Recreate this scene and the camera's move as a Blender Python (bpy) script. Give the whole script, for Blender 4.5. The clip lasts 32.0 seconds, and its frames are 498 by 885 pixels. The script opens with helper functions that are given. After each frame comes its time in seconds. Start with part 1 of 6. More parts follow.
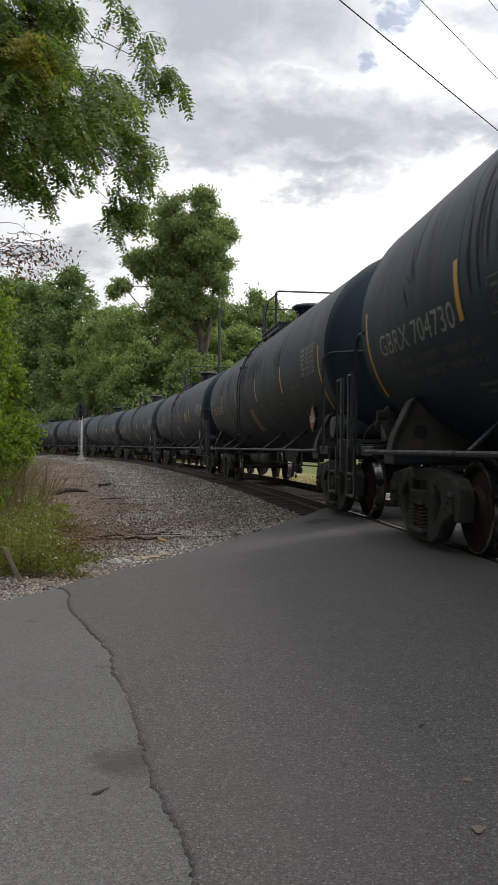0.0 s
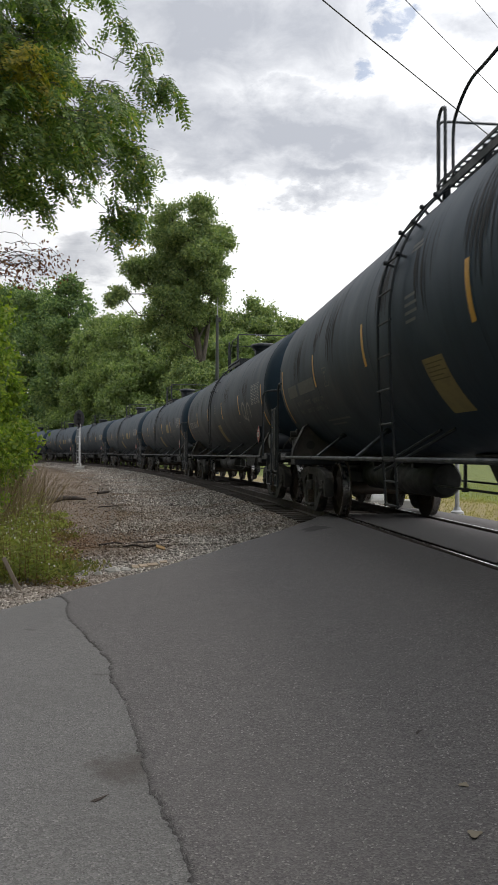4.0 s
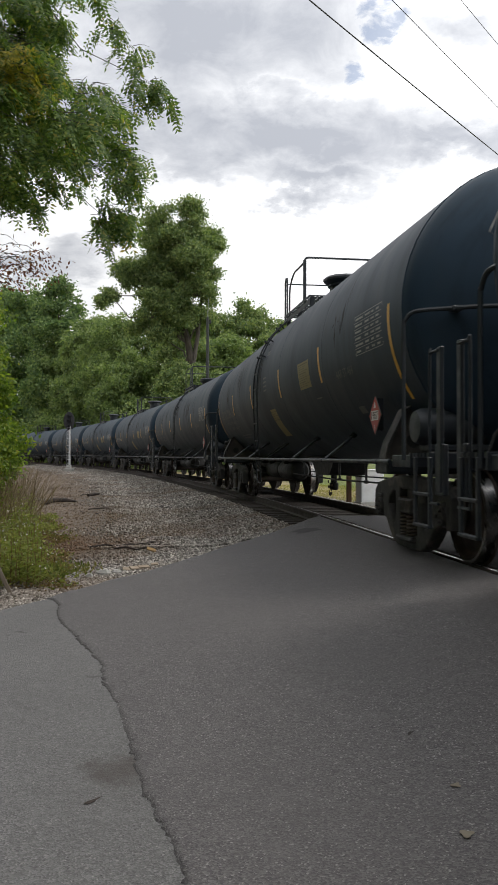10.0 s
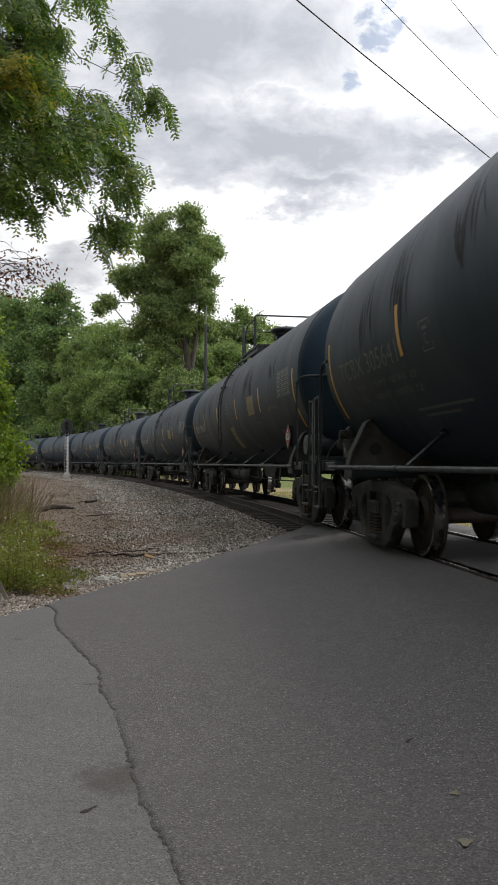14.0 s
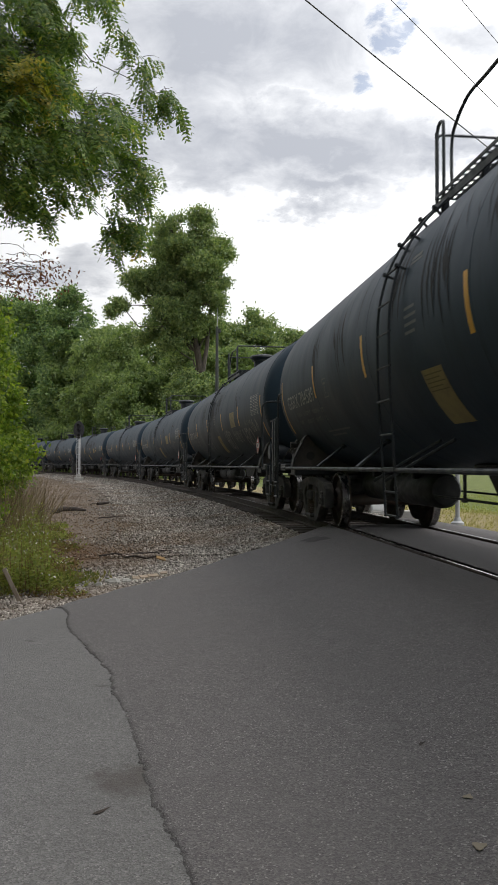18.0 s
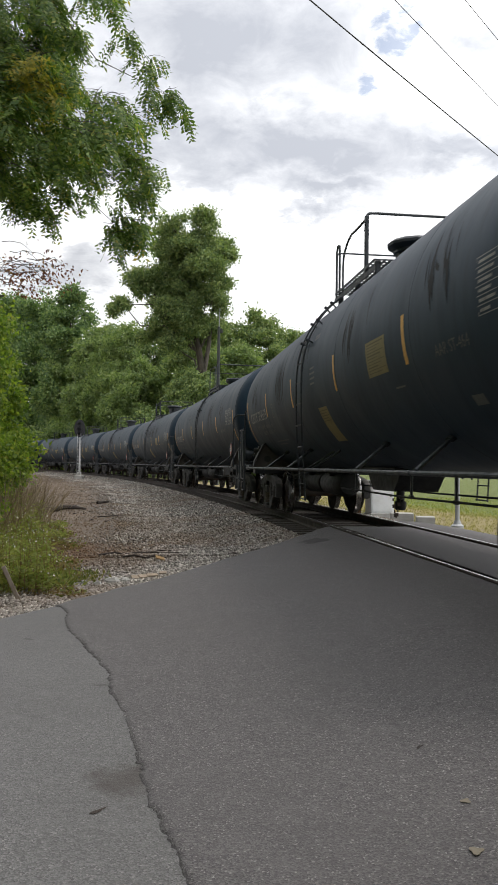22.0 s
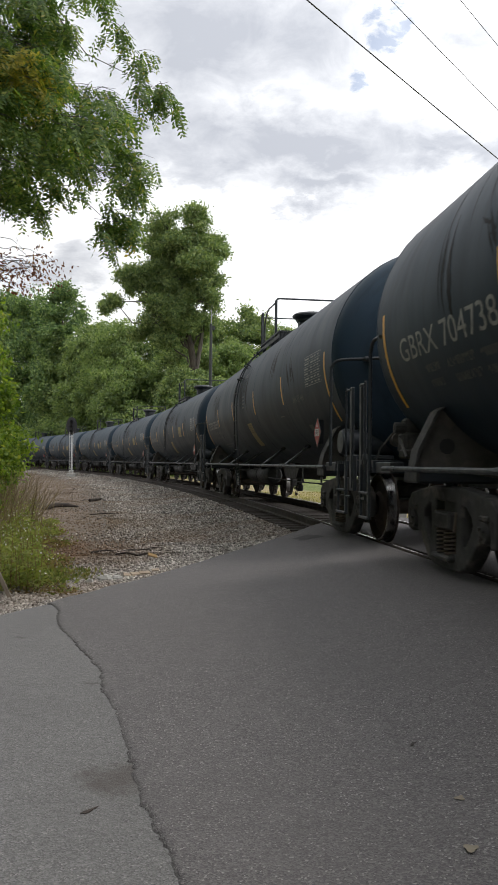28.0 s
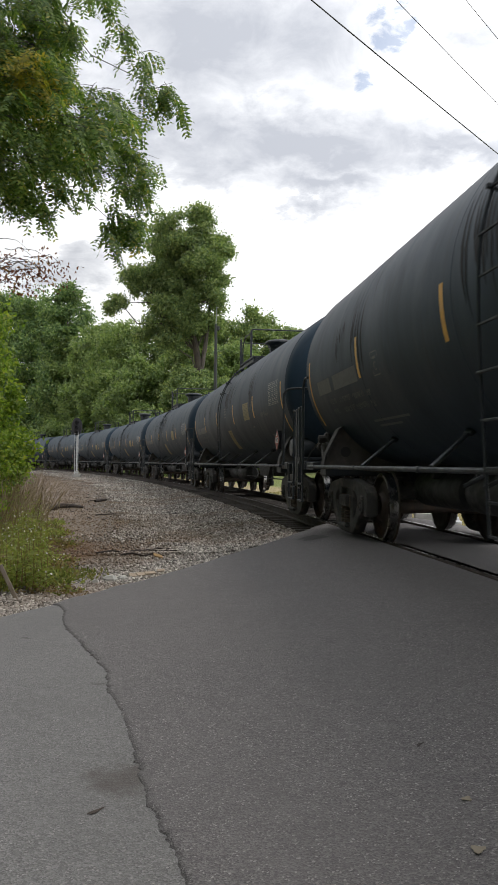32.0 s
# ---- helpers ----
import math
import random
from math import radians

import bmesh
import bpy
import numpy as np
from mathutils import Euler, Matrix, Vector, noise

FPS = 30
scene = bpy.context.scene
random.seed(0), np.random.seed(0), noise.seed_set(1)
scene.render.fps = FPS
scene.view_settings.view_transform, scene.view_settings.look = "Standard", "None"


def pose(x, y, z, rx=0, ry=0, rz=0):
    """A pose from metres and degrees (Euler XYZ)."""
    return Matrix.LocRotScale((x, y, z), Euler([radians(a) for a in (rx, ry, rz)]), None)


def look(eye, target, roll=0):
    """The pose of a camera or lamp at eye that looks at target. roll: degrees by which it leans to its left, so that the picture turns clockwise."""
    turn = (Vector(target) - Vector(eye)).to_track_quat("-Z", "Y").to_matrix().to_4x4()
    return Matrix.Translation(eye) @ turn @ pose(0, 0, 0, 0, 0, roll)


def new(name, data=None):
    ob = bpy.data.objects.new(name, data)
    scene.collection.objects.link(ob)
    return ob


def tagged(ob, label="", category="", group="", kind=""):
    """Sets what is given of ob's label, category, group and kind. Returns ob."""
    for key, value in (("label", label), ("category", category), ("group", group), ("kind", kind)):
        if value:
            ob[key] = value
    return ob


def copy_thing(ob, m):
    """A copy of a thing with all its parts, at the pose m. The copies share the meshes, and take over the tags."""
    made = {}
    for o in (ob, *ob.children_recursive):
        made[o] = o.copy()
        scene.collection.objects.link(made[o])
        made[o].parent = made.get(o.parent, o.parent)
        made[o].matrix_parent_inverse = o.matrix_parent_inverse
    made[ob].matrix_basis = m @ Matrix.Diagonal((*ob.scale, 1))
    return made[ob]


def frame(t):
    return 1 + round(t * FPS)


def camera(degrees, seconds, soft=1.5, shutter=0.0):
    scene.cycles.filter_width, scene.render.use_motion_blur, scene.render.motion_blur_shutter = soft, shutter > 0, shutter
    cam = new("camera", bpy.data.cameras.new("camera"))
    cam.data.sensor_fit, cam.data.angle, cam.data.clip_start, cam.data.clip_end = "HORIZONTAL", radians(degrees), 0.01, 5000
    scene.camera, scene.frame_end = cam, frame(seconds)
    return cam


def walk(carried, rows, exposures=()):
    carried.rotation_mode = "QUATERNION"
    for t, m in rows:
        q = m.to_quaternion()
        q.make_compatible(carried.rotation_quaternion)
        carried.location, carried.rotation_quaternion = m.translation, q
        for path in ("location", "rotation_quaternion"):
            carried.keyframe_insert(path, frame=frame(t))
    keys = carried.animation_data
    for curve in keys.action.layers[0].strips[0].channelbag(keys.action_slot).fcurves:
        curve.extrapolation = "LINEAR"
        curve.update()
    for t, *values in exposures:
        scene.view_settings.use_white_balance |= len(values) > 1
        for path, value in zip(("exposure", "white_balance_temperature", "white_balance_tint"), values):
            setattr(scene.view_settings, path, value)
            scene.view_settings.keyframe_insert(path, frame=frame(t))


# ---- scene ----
cam = camera(33.733, 32.0, soft=1.5, shutter=0.15)
PATH = [
    (0.0, pose(0.0000, -0.0000, 1.0259, 90.351, -0.300, -0.002)),
    (0.5, pose(-0.0027, -0.0053, 1.0266, 90.449, -0.305, -0.022)),
    (1.0, pose(-0.0027, -0.0112, 1.0280, 90.528, -0.227, -0.043)),
    (1.5, pose(-0.0014, -0.0176, 1.0289, 90.599, -0.127, -0.059)),
    (2.0, pose(-0.0020, -0.0243, 1.0297, 90.664, -0.092, -0.084)),
    (2.5, pose(-0.0024, -0.0287, 1.0301, 90.718, -0.099, -0.114)),
    (3.0, pose(0.0005, -0.0307, 1.0306, 90.765, -0.109, -0.128)),
    (3.5, pose(0.0044, -0.0314, 1.0318, 90.822, -0.124, -0.128)),
    (5.5, pose(0.0014, -0.0410, 1.0319, 90.876, 0.147, -0.314)),
    (6.0, pose(0.0041, -0.0345, 1.0316, 90.942, 0.223, -0.402)),
    (6.5, pose(0.0014, -0.0284, 1.0313, 90.931, 0.169, -0.457)),
    (7.0, pose(-0.0024, -0.0279, 1.0317, 90.918, 0.077, -0.499)),
    (7.5, pose(-0.0042, -0.0323, 1.0317, 90.935, 0.002, -0.559)),
    (8.0, pose(-0.0040, -0.0386, 1.0316, 90.952, -0.042, -0.620)),
    (8.5, pose(-0.0042, -0.0450, 1.0329, 90.961, -0.054, -0.674)),
    (9.0, pose(-0.0052, -0.0462, 1.0343, 90.960, -0.042, -0.710)),
    (9.5, pose(-0.0060, -0.0441, 1.0335, 90.967, -0.059, -0.749)),
    (10.0, pose(-0.0077, -0.0451, 1.0330, 90.986, -0.120, -0.815)),
    (10.5, pose(-0.0102, -0.0479, 1.0343, 91.012, -0.175, -0.882)),
    (11.0, pose(-0.0114, -0.0493, 1.0352, 91.072, -0.198, -0.940)),
    (11.5, pose(-0.0092, -0.0470, 1.0344, 91.160, -0.184, -0.993)),
    (12.0, pose(-0.0053, -0.0414, 1.0325, 91.247, -0.179, -1.044)),
    (12.5, pose(-0.0033, -0.0362, 1.0310, 91.323, -0.209, -1.086)),
    (13.0, pose(-0.0034, -0.0344, 1.0305, 91.373, -0.215, -1.100)),
    (13.5, pose(-0.0036, -0.0356, 1.0306, 91.411, -0.161, -1.051)),
    (14.0, pose(-0.0031, -0.0363, 1.0305, 91.457, -0.074, -0.942)),
    (14.5, pose(-0.0027, -0.0341, 1.0289, 91.513, 0.032, -0.836)),
    (16.5, pose(-0.0051, -0.0331, 1.0306, 91.619, 0.017, -0.395)),
    (17.0, pose(-0.0058, -0.0334, 1.0295, 91.606, -0.029, -0.240)),
    (17.5, pose(-0.0072, -0.0336, 1.0288, 91.607, -0.054, -0.185)),
    (18.0, pose(-0.0078, -0.0344, 1.0293, 91.603, -0.073, -0.157)),
    (18.5, pose(-0.0076, -0.0372, 1.0310, 91.601, -0.094, -0.102)),
    (19.0, pose(-0.0079, -0.0398, 1.0322, 91.613, -0.108, -0.070)),
    (19.5, pose(-0.0097, -0.0404, 1.0328, 91.632, -0.169, -0.076)),
    (20.0, pose(-0.0118, -0.0388, 1.0326, 91.644, -0.281, -0.082)),
    (20.5, pose(-0.0121, -0.0353, 1.0317, 91.639, -0.382, -0.061)),
    (21.0, pose(-0.0112, -0.0340, 1.0317, 91.632, -0.481, -0.033)),
    (21.5, pose(-0.0103, -0.0336, 1.0320, 91.636, -0.615, -0.055)),
    (22.0, pose(-0.0111, -0.0309, 1.0319, 91.638, -0.767, -0.142)),
    (22.5, pose(-0.0150, -0.0313, 1.0322, 91.630, -0.904, -0.218)),
    (23.0, pose(-0.0193, -0.0381, 1.0328, 91.626, -0.997, -0.261)),
    (23.5, pose(-0.0211, -0.0444, 1.0329, 91.625, -1.036, -0.303)),
    (24.0, pose(-0.0207, -0.0428, 1.0321, 91.621, -1.037, -0.347)),
    (24.5, pose(-0.0198, -0.0364, 1.0317, 91.612, -1.044, -0.410)),
    (25.0, pose(-0.0185, -0.0309, 1.0314, 91.591, -1.074, -0.474)),
    (25.5, pose(-0.0149, -0.0260, 1.0292, 91.545, -1.088, -0.505)),
    (27.5, pose(-0.0121, -0.0014, 1.0261, 91.466, -0.718, -0.629)),
    (28.0, pose(-0.0066, 0.0007, 1.0260, 91.449, -0.563, -0.652)),
    (28.5, pose(-0.0066, -0.0018, 1.0271, 91.462, -0.541, -0.688)),
    (29.0, pose(-0.0084, -0.0034, 1.0274, 91.466, -0.585, -0.723)),
    (29.5, pose(-0.0082, -0.0023, 1.0268, 91.458, -0.568, -0.774)),
    (30.0, pose(-0.0068, -0.0006, 1.0260, 91.451, -0.470, -0.799)),
    (30.5, pose(-0.0066, 0.0031, 1.0249, 91.441, -0.384, -0.729)),
    (31.0, pose(-0.0084, 0.0062, 1.0244, 91.447, -0.384, -0.591)),
    (31.5, pose(-0.0100, 0.0049, 1.0251, 91.466, -0.431, -0.445)),
    (32.0, pose(-0.0097, 0.0029, 1.0263, 91.465, -0.455, -0.299)),
]
walk(cam, PATH, [(0.0, 0.0), (6.0, 0.05), (19.0, 0.05), (20.2, 0.05), (21.0, 0.20), (22.5, 0.24), (32.0, 0.22)])

# ---- light ----
world = bpy.data.worlds.new("sky")
scene.world = world
world.use_nodes = True
wn, wl = world.node_tree.nodes, world.node_tree.links
wn.clear()


def wmath(op, a, b=None, c=None):
    n = wn.new("ShaderNodeMath")
    n.operation = op
    for i, s in enumerate((a, b, c)):
        if s is None:
            continue
        if isinstance(s, (int, float)):
            n.inputs[i].default_value = s
        else:
            wl.new(s, n.inputs[i])
    return n.outputs[0]


def wramp(src, stops):
    n = wn.new("ShaderNodeValToRGB")
    r = n.color_ramp
    while len(r.elements) < len(stops):
        r.elements.new(0.5)
    for e, (p, v) in zip(r.elements, stops):
        e.position = p
        e.color = (*v, 1) if isinstance(v, tuple) else (v, v, v, 1)
    wl.new(src, n.inputs[0])
    return n.outputs[0]


SUN_ELEV, SUN_TURN = 62.0, 80.0   # degrees: height, and turn to the right of straight ahead
sky = wn.new("ShaderNodeTexSky")
sky.sky_type = "NISHITA"
sky.sun_disc = False
sky.sun_elevation = radians(SUN_ELEV)
sky.sun_rotation = radians(SUN_TURN)
sky.dust_density = 2.0
coords = wn.new("ShaderNodeTexCoord")
sep = wn.new("ShaderNodeSeparateXYZ")
wl.new(coords.outputs["Generated"], sep.inputs[0])
up = wmath("MAXIMUM", sep.outputs[2], 0.0)
# clouds lie on a flat layer: direction over height
lift = wmath("ADD", up, 0.30)
flat = wn.new("ShaderNodeCombineXYZ")
wl.new(wmath("DIVIDE", sep.outputs[0], lift), flat.inputs[0])
wl.new(wmath("DIVIDE", sep.outputs[1], lift), flat.inputs[1])
flat.inputs[2].default_value = 3.7


def cloud(scale, detail, rough, shift, warp=0.0):
    m = wn.new("ShaderNodeMapping")
    m.inputs["Location"].default_value = shift
    wl.new(flat.outputs[0], m.inputs[0])
    n = wn.new("ShaderNodeTexNoise")
    n.inputs["Scale"].default_value = scale
    n.inputs["Detail"].default_value = detail
    n.inputs["Roughness"].default_value = rough
    n.inputs["Distortion"].default_value = warp
    wl.new(m.outputs[0], n.inputs["Vector"])
    return n.outputs["Fac"]


big = cloud(2.1, 7.0, 0.55, (0.62, 0.35, 0.0), 0.25)
fine = cloud(7.5, 5.0, 0.6, (4.0, 1.0, 0.0), 0.4)
mass = wmath("ADD", wmath("MULTIPLY", big, 0.8), wmath("MULTIPLY", fine, 0.2))
# ahead, the cloud banks: across and up (as slopes of the direction), half width, half height, weight
front = wmath("MAXIMUM", sep.outputs[1], 0.05)
warp_a = wmath("MULTIPLY", wmath("SUBTRACT", cloud(5.5, 6.0, 0.6, (1.7, 8.2, 0.0)), 0.5), 0.22)
warp_b = wmath("MULTIPLY", wmath("SUBTRACT", cloud(7.0, 6.0, 0.6, (9.1, 2.4, 0.0)), 0.5), 0.15)
across = wmath("ADD", wmath("DIVIDE", sep.outputs[0], front), warp_a)
upward = wmath("ADD", wmath("DIVIDE", sep.outputs[2], front), warp_b)
BANKS = [(-0.060, 0.530, 0.20, 0.085, 1.0), (0.055, 0.395, 0.21, 0.050, 1.0), (-0.15, 0.42, 0.14, 0.07, 0.9), (0.245, 0.385, 0.12, 0.026, 0.85), (0.072, 0.340, 0.085, 0.028, 0.9),
         (-0.230, 0.240, 0.075, 0.030, 0.7), (0.285, 0.530, 0.075, 0.035, 0.6), (-0.38, 0.50, 0.16, 0.10, 0.9), (0.52, 0.50, 0.12, 0.07, 0.6)]
bank = None
for cu_, cv_, hw, hh, weight in BANKS:
    du = wmath("DIVIDE", wmath("SUBTRACT", across, cu_), hw)
    dv = wmath("DIVIDE", wmath("SUBTRACT", upward, cv_), hh)
    fall = wmath("SQRT", wmath("ADD", wmath("MULTIPLY", du, du), wmath("MULTIPLY", dv, dv)))
    one = wmath("MULTIPLY", wramp(wmath("MULTIPLY", fall, 0.5), [(0.10, 1.0), (0.45, 0.55), (0.80, 0.0)]), weight)
    bank = one if bank is None else wmath("MAXIMUM", bank, one)
ahead = wramp(sep.outputs[1], [(0.45, 0.0), (0.7, 1.0)])
toward = wn.new("ShaderNodeVectorMath")
toward.operation = "DOT_PRODUCT"
toward.inputs[1].default_value = (math.sin(radians(SUN_TURN)) * 0.62, math.cos(radians(SUN_TURN)) * 0.62, 0.785)
wl.new(coords.outputs["Generated"], toward.inputs[0])
veil = wramp(toward.outputs["Value"], [(0.0, 0.62), (0.33, 0.98), (0.5, 1.06), (0.9, 1.3), (1.0, 1.6)])
over = wmath("MULTIPLY", wramp(mass, [(0.43, 0.0), (0.53, 0.75), (0.64, 1.0)]), wramp(up, [(0.0, 0.25), (0.20, 0.15), (0.32, 0.9), (0.55, 0.8), (1.0, 0.5)]))
puffs = cloud(11.0, 7.0, 0.62, (3.3, 6.1, 0.0), 0.5)
ragged = wmath("ADD", bank, wmath("ADD", wmath("MULTIPLY", wmath("SUBTRACT", mass, 0.5), 1.3), wmath("MULTIPLY", wmath("SUBTRACT", puffs, 0.5), 0.9)))
shaped = wmath("MULTIPLY", wramp(ragged, [(0.12, 0.0), (0.40, 0.45), (0.75, 0.80), (1.10, 1.0)]), wmath("MINIMUM", wmath("MULTIPLY", bank, 2.2), 1.0))
belly = wmath("ADD", wmath("MULTIPLY", over, wmath("SUBTRACT", 1.0, ahead)), wmath("MULTIPLY", shaped, ahead))
cloud_mix = wn.new("ShaderNodeMix")
cloud_mix.data_type = "RGBA"
wl.new(belly, cloud_mix.inputs["Factor"])
cloud_mix.inputs["A"].default_value = (1.22, 1.23, 1.25, 1)
cloud_mix.inputs["B"].default_value = (0.52, 0.545, 0.605, 1)
lit = wn.new("ShaderNodeMix")
lit.data_type = "RGBA"
lit.blend_type = "MULTIPLY"
lit.inputs["Factor"].default_value = 1.0
wl.new(cloud_mix.outputs["Result"], lit.inputs["A"])
wl.new(veil, lit.inputs["B"])
# small holes of blue between the clouds, well above the horizon
hole_noise = cloud(24.0, 6.0, 0.6, (2.3, 5.1, 0.0), 0.3)
thin = None
for spot, edge in (((0.15339, 0.8698, 0.46895), 0.99962), ((0.1272, 0.89736, 0.42257), 0.99992)):   # the thin places in the clouds
    gap = wn.new("ShaderNodeVectorMath")
    gap.operation = "DOT_PRODUCT"
    gap.inputs[1].default_value = spot
    wl.new(coords.outputs["Generated"], gap.inputs[0])
    near = wmath("MULTIPLY", wmath("SUBTRACT", gap.outputs["Value"], edge), 1.0 / (1.0 - edge))
    thin = near if thin is None else wmath("MAXIMUM", thin, near)
holes = wramp(wmath("ADD", thin, wmath("MULTIPLY", wmath("SUBTRACT", hole_noise, 0.5), 5.5)), [(0.20, 0.0), (0.95, 0.6)])
blue = wn.new("ShaderNodeVectorMath")
blue.operation = "SCALE"
blue.inputs["Scale"].default_value = 0.135
wl.new(sky.outputs[0], blue.inputs[0])
final = wn.new("ShaderNodeMix")
final.data_type = "RGBA"
wl.new(holes, final.inputs["Factor"])
wl.new(lit.outputs["Result"], final.inputs["A"])
wl.new(blue.outputs[0], final.inputs["B"])
bg = wn.new("ShaderNodeBackground")
bg.inputs["Strength"].default_value = 1.0
wl.new(final.outputs["Result"], bg.inputs["Color"])
wout = wn.new("ShaderNodeOutputWorld")
wl.new(bg.outputs[0], wout.inputs[0])

sun_data = bpy.data.lights.new("sun", "SUN")
sun_data.energy = 0.9
sun_data.angle = radians(14)
sun_data.color = (1.0, 0.95, 0.88)
sun = new("sun", sun_data)
a, e = radians(SUN_TURN), radians(SUN_ELEV)
sun.matrix_world = look((60 * math.sin(a) * math.cos(e), 60 * math.cos(a) * math.cos(e), 60 * math.sin(e)), (0, 0, 0))

# ---- the line of the track: an arc; s runs away from the camera, D is the distance to the left of its middle ----
TURN_RADIUS, HEAD0, TX0, TY0 = 310.66, -0.124284, 2.908, 10.0
ARC_X, ARC_Y = TX0 - TURN_RADIUS * math.cos(HEAD0), TY0 + TURN_RADIUS * math.sin(HEAD0)


def bow(s):
    """The track bears a little to the left where it crosses the road."""
    return 0.122 * math.exp(-(max(0.0, s + 0.9) / 6.07) ** 2)


def track_xy(s, d=0.0):
    th = HEAD0 - s / TURN_RADIUS
    r = TURN_RADIUS - d - bow(s)
    return ARC_X + r * math.cos(th), ARC_Y - r * math.sin(th)


def track_z(s):
    return 2.05e-5 * s * s if s > 0 else 0.0


def track_sd(x, y):
    dx, dy = x - ARC_X, y - ARC_Y
    s = (HEAD0 - math.atan2(-dy, dx)) * TURN_RADIUS
    return s, TURN_RADIUS - math.hypot(dx, dy) - bow(s)


def smooth(a, b, v):
    t = min(1.0, max(0.0, (v - a) / (b - a)))
    return t * t * (3 - 2 * t)


def mix(a, b, t):
    return a + (b - a) * t


def road_z(x, y):
    """Height of the paved crossing."""
    s, d = track_sd(x, y)
    if d >= 0:
        return -0.006 - 0.334 * min(1.0, max(0.0, (d - 0.85) / 3.2)) - 0.02 * smooth(0.85, 2.0, d) * smooth(4.5, 3.0, d)
    return -0.006 - 0.30 * smooth(-0.85, -3.6, d)


def ground_z(x, y):
    """Height of the unpaved ground: the ballast bed along the track, gravel and dirt beside it."""
    s, d = track_sd(x, y)
    z = track_z(max(0.0, s))
    if d >= 0:
        g = mix(-0.22, -0.38, smooth(1.5, 3.0, d)) - 0.35 * smooth(7.0, 14.0, d)
    else:
        g = mix(-0.22, -0.42, smooth(-1.5, -3.2, d)) - 0.10 * smooth(-4.0, -14.0, d)
    g += 0.05 * noise.noise((x * 0.35, y * 0.35, 0.3)) * smooth(2.0, 4.0, abs(d))
    g += 0.02 * noise.noise((x * 1.7, y * 1.7, 1.3)) * smooth(1.6, 3.0, abs(d))
    return z + g


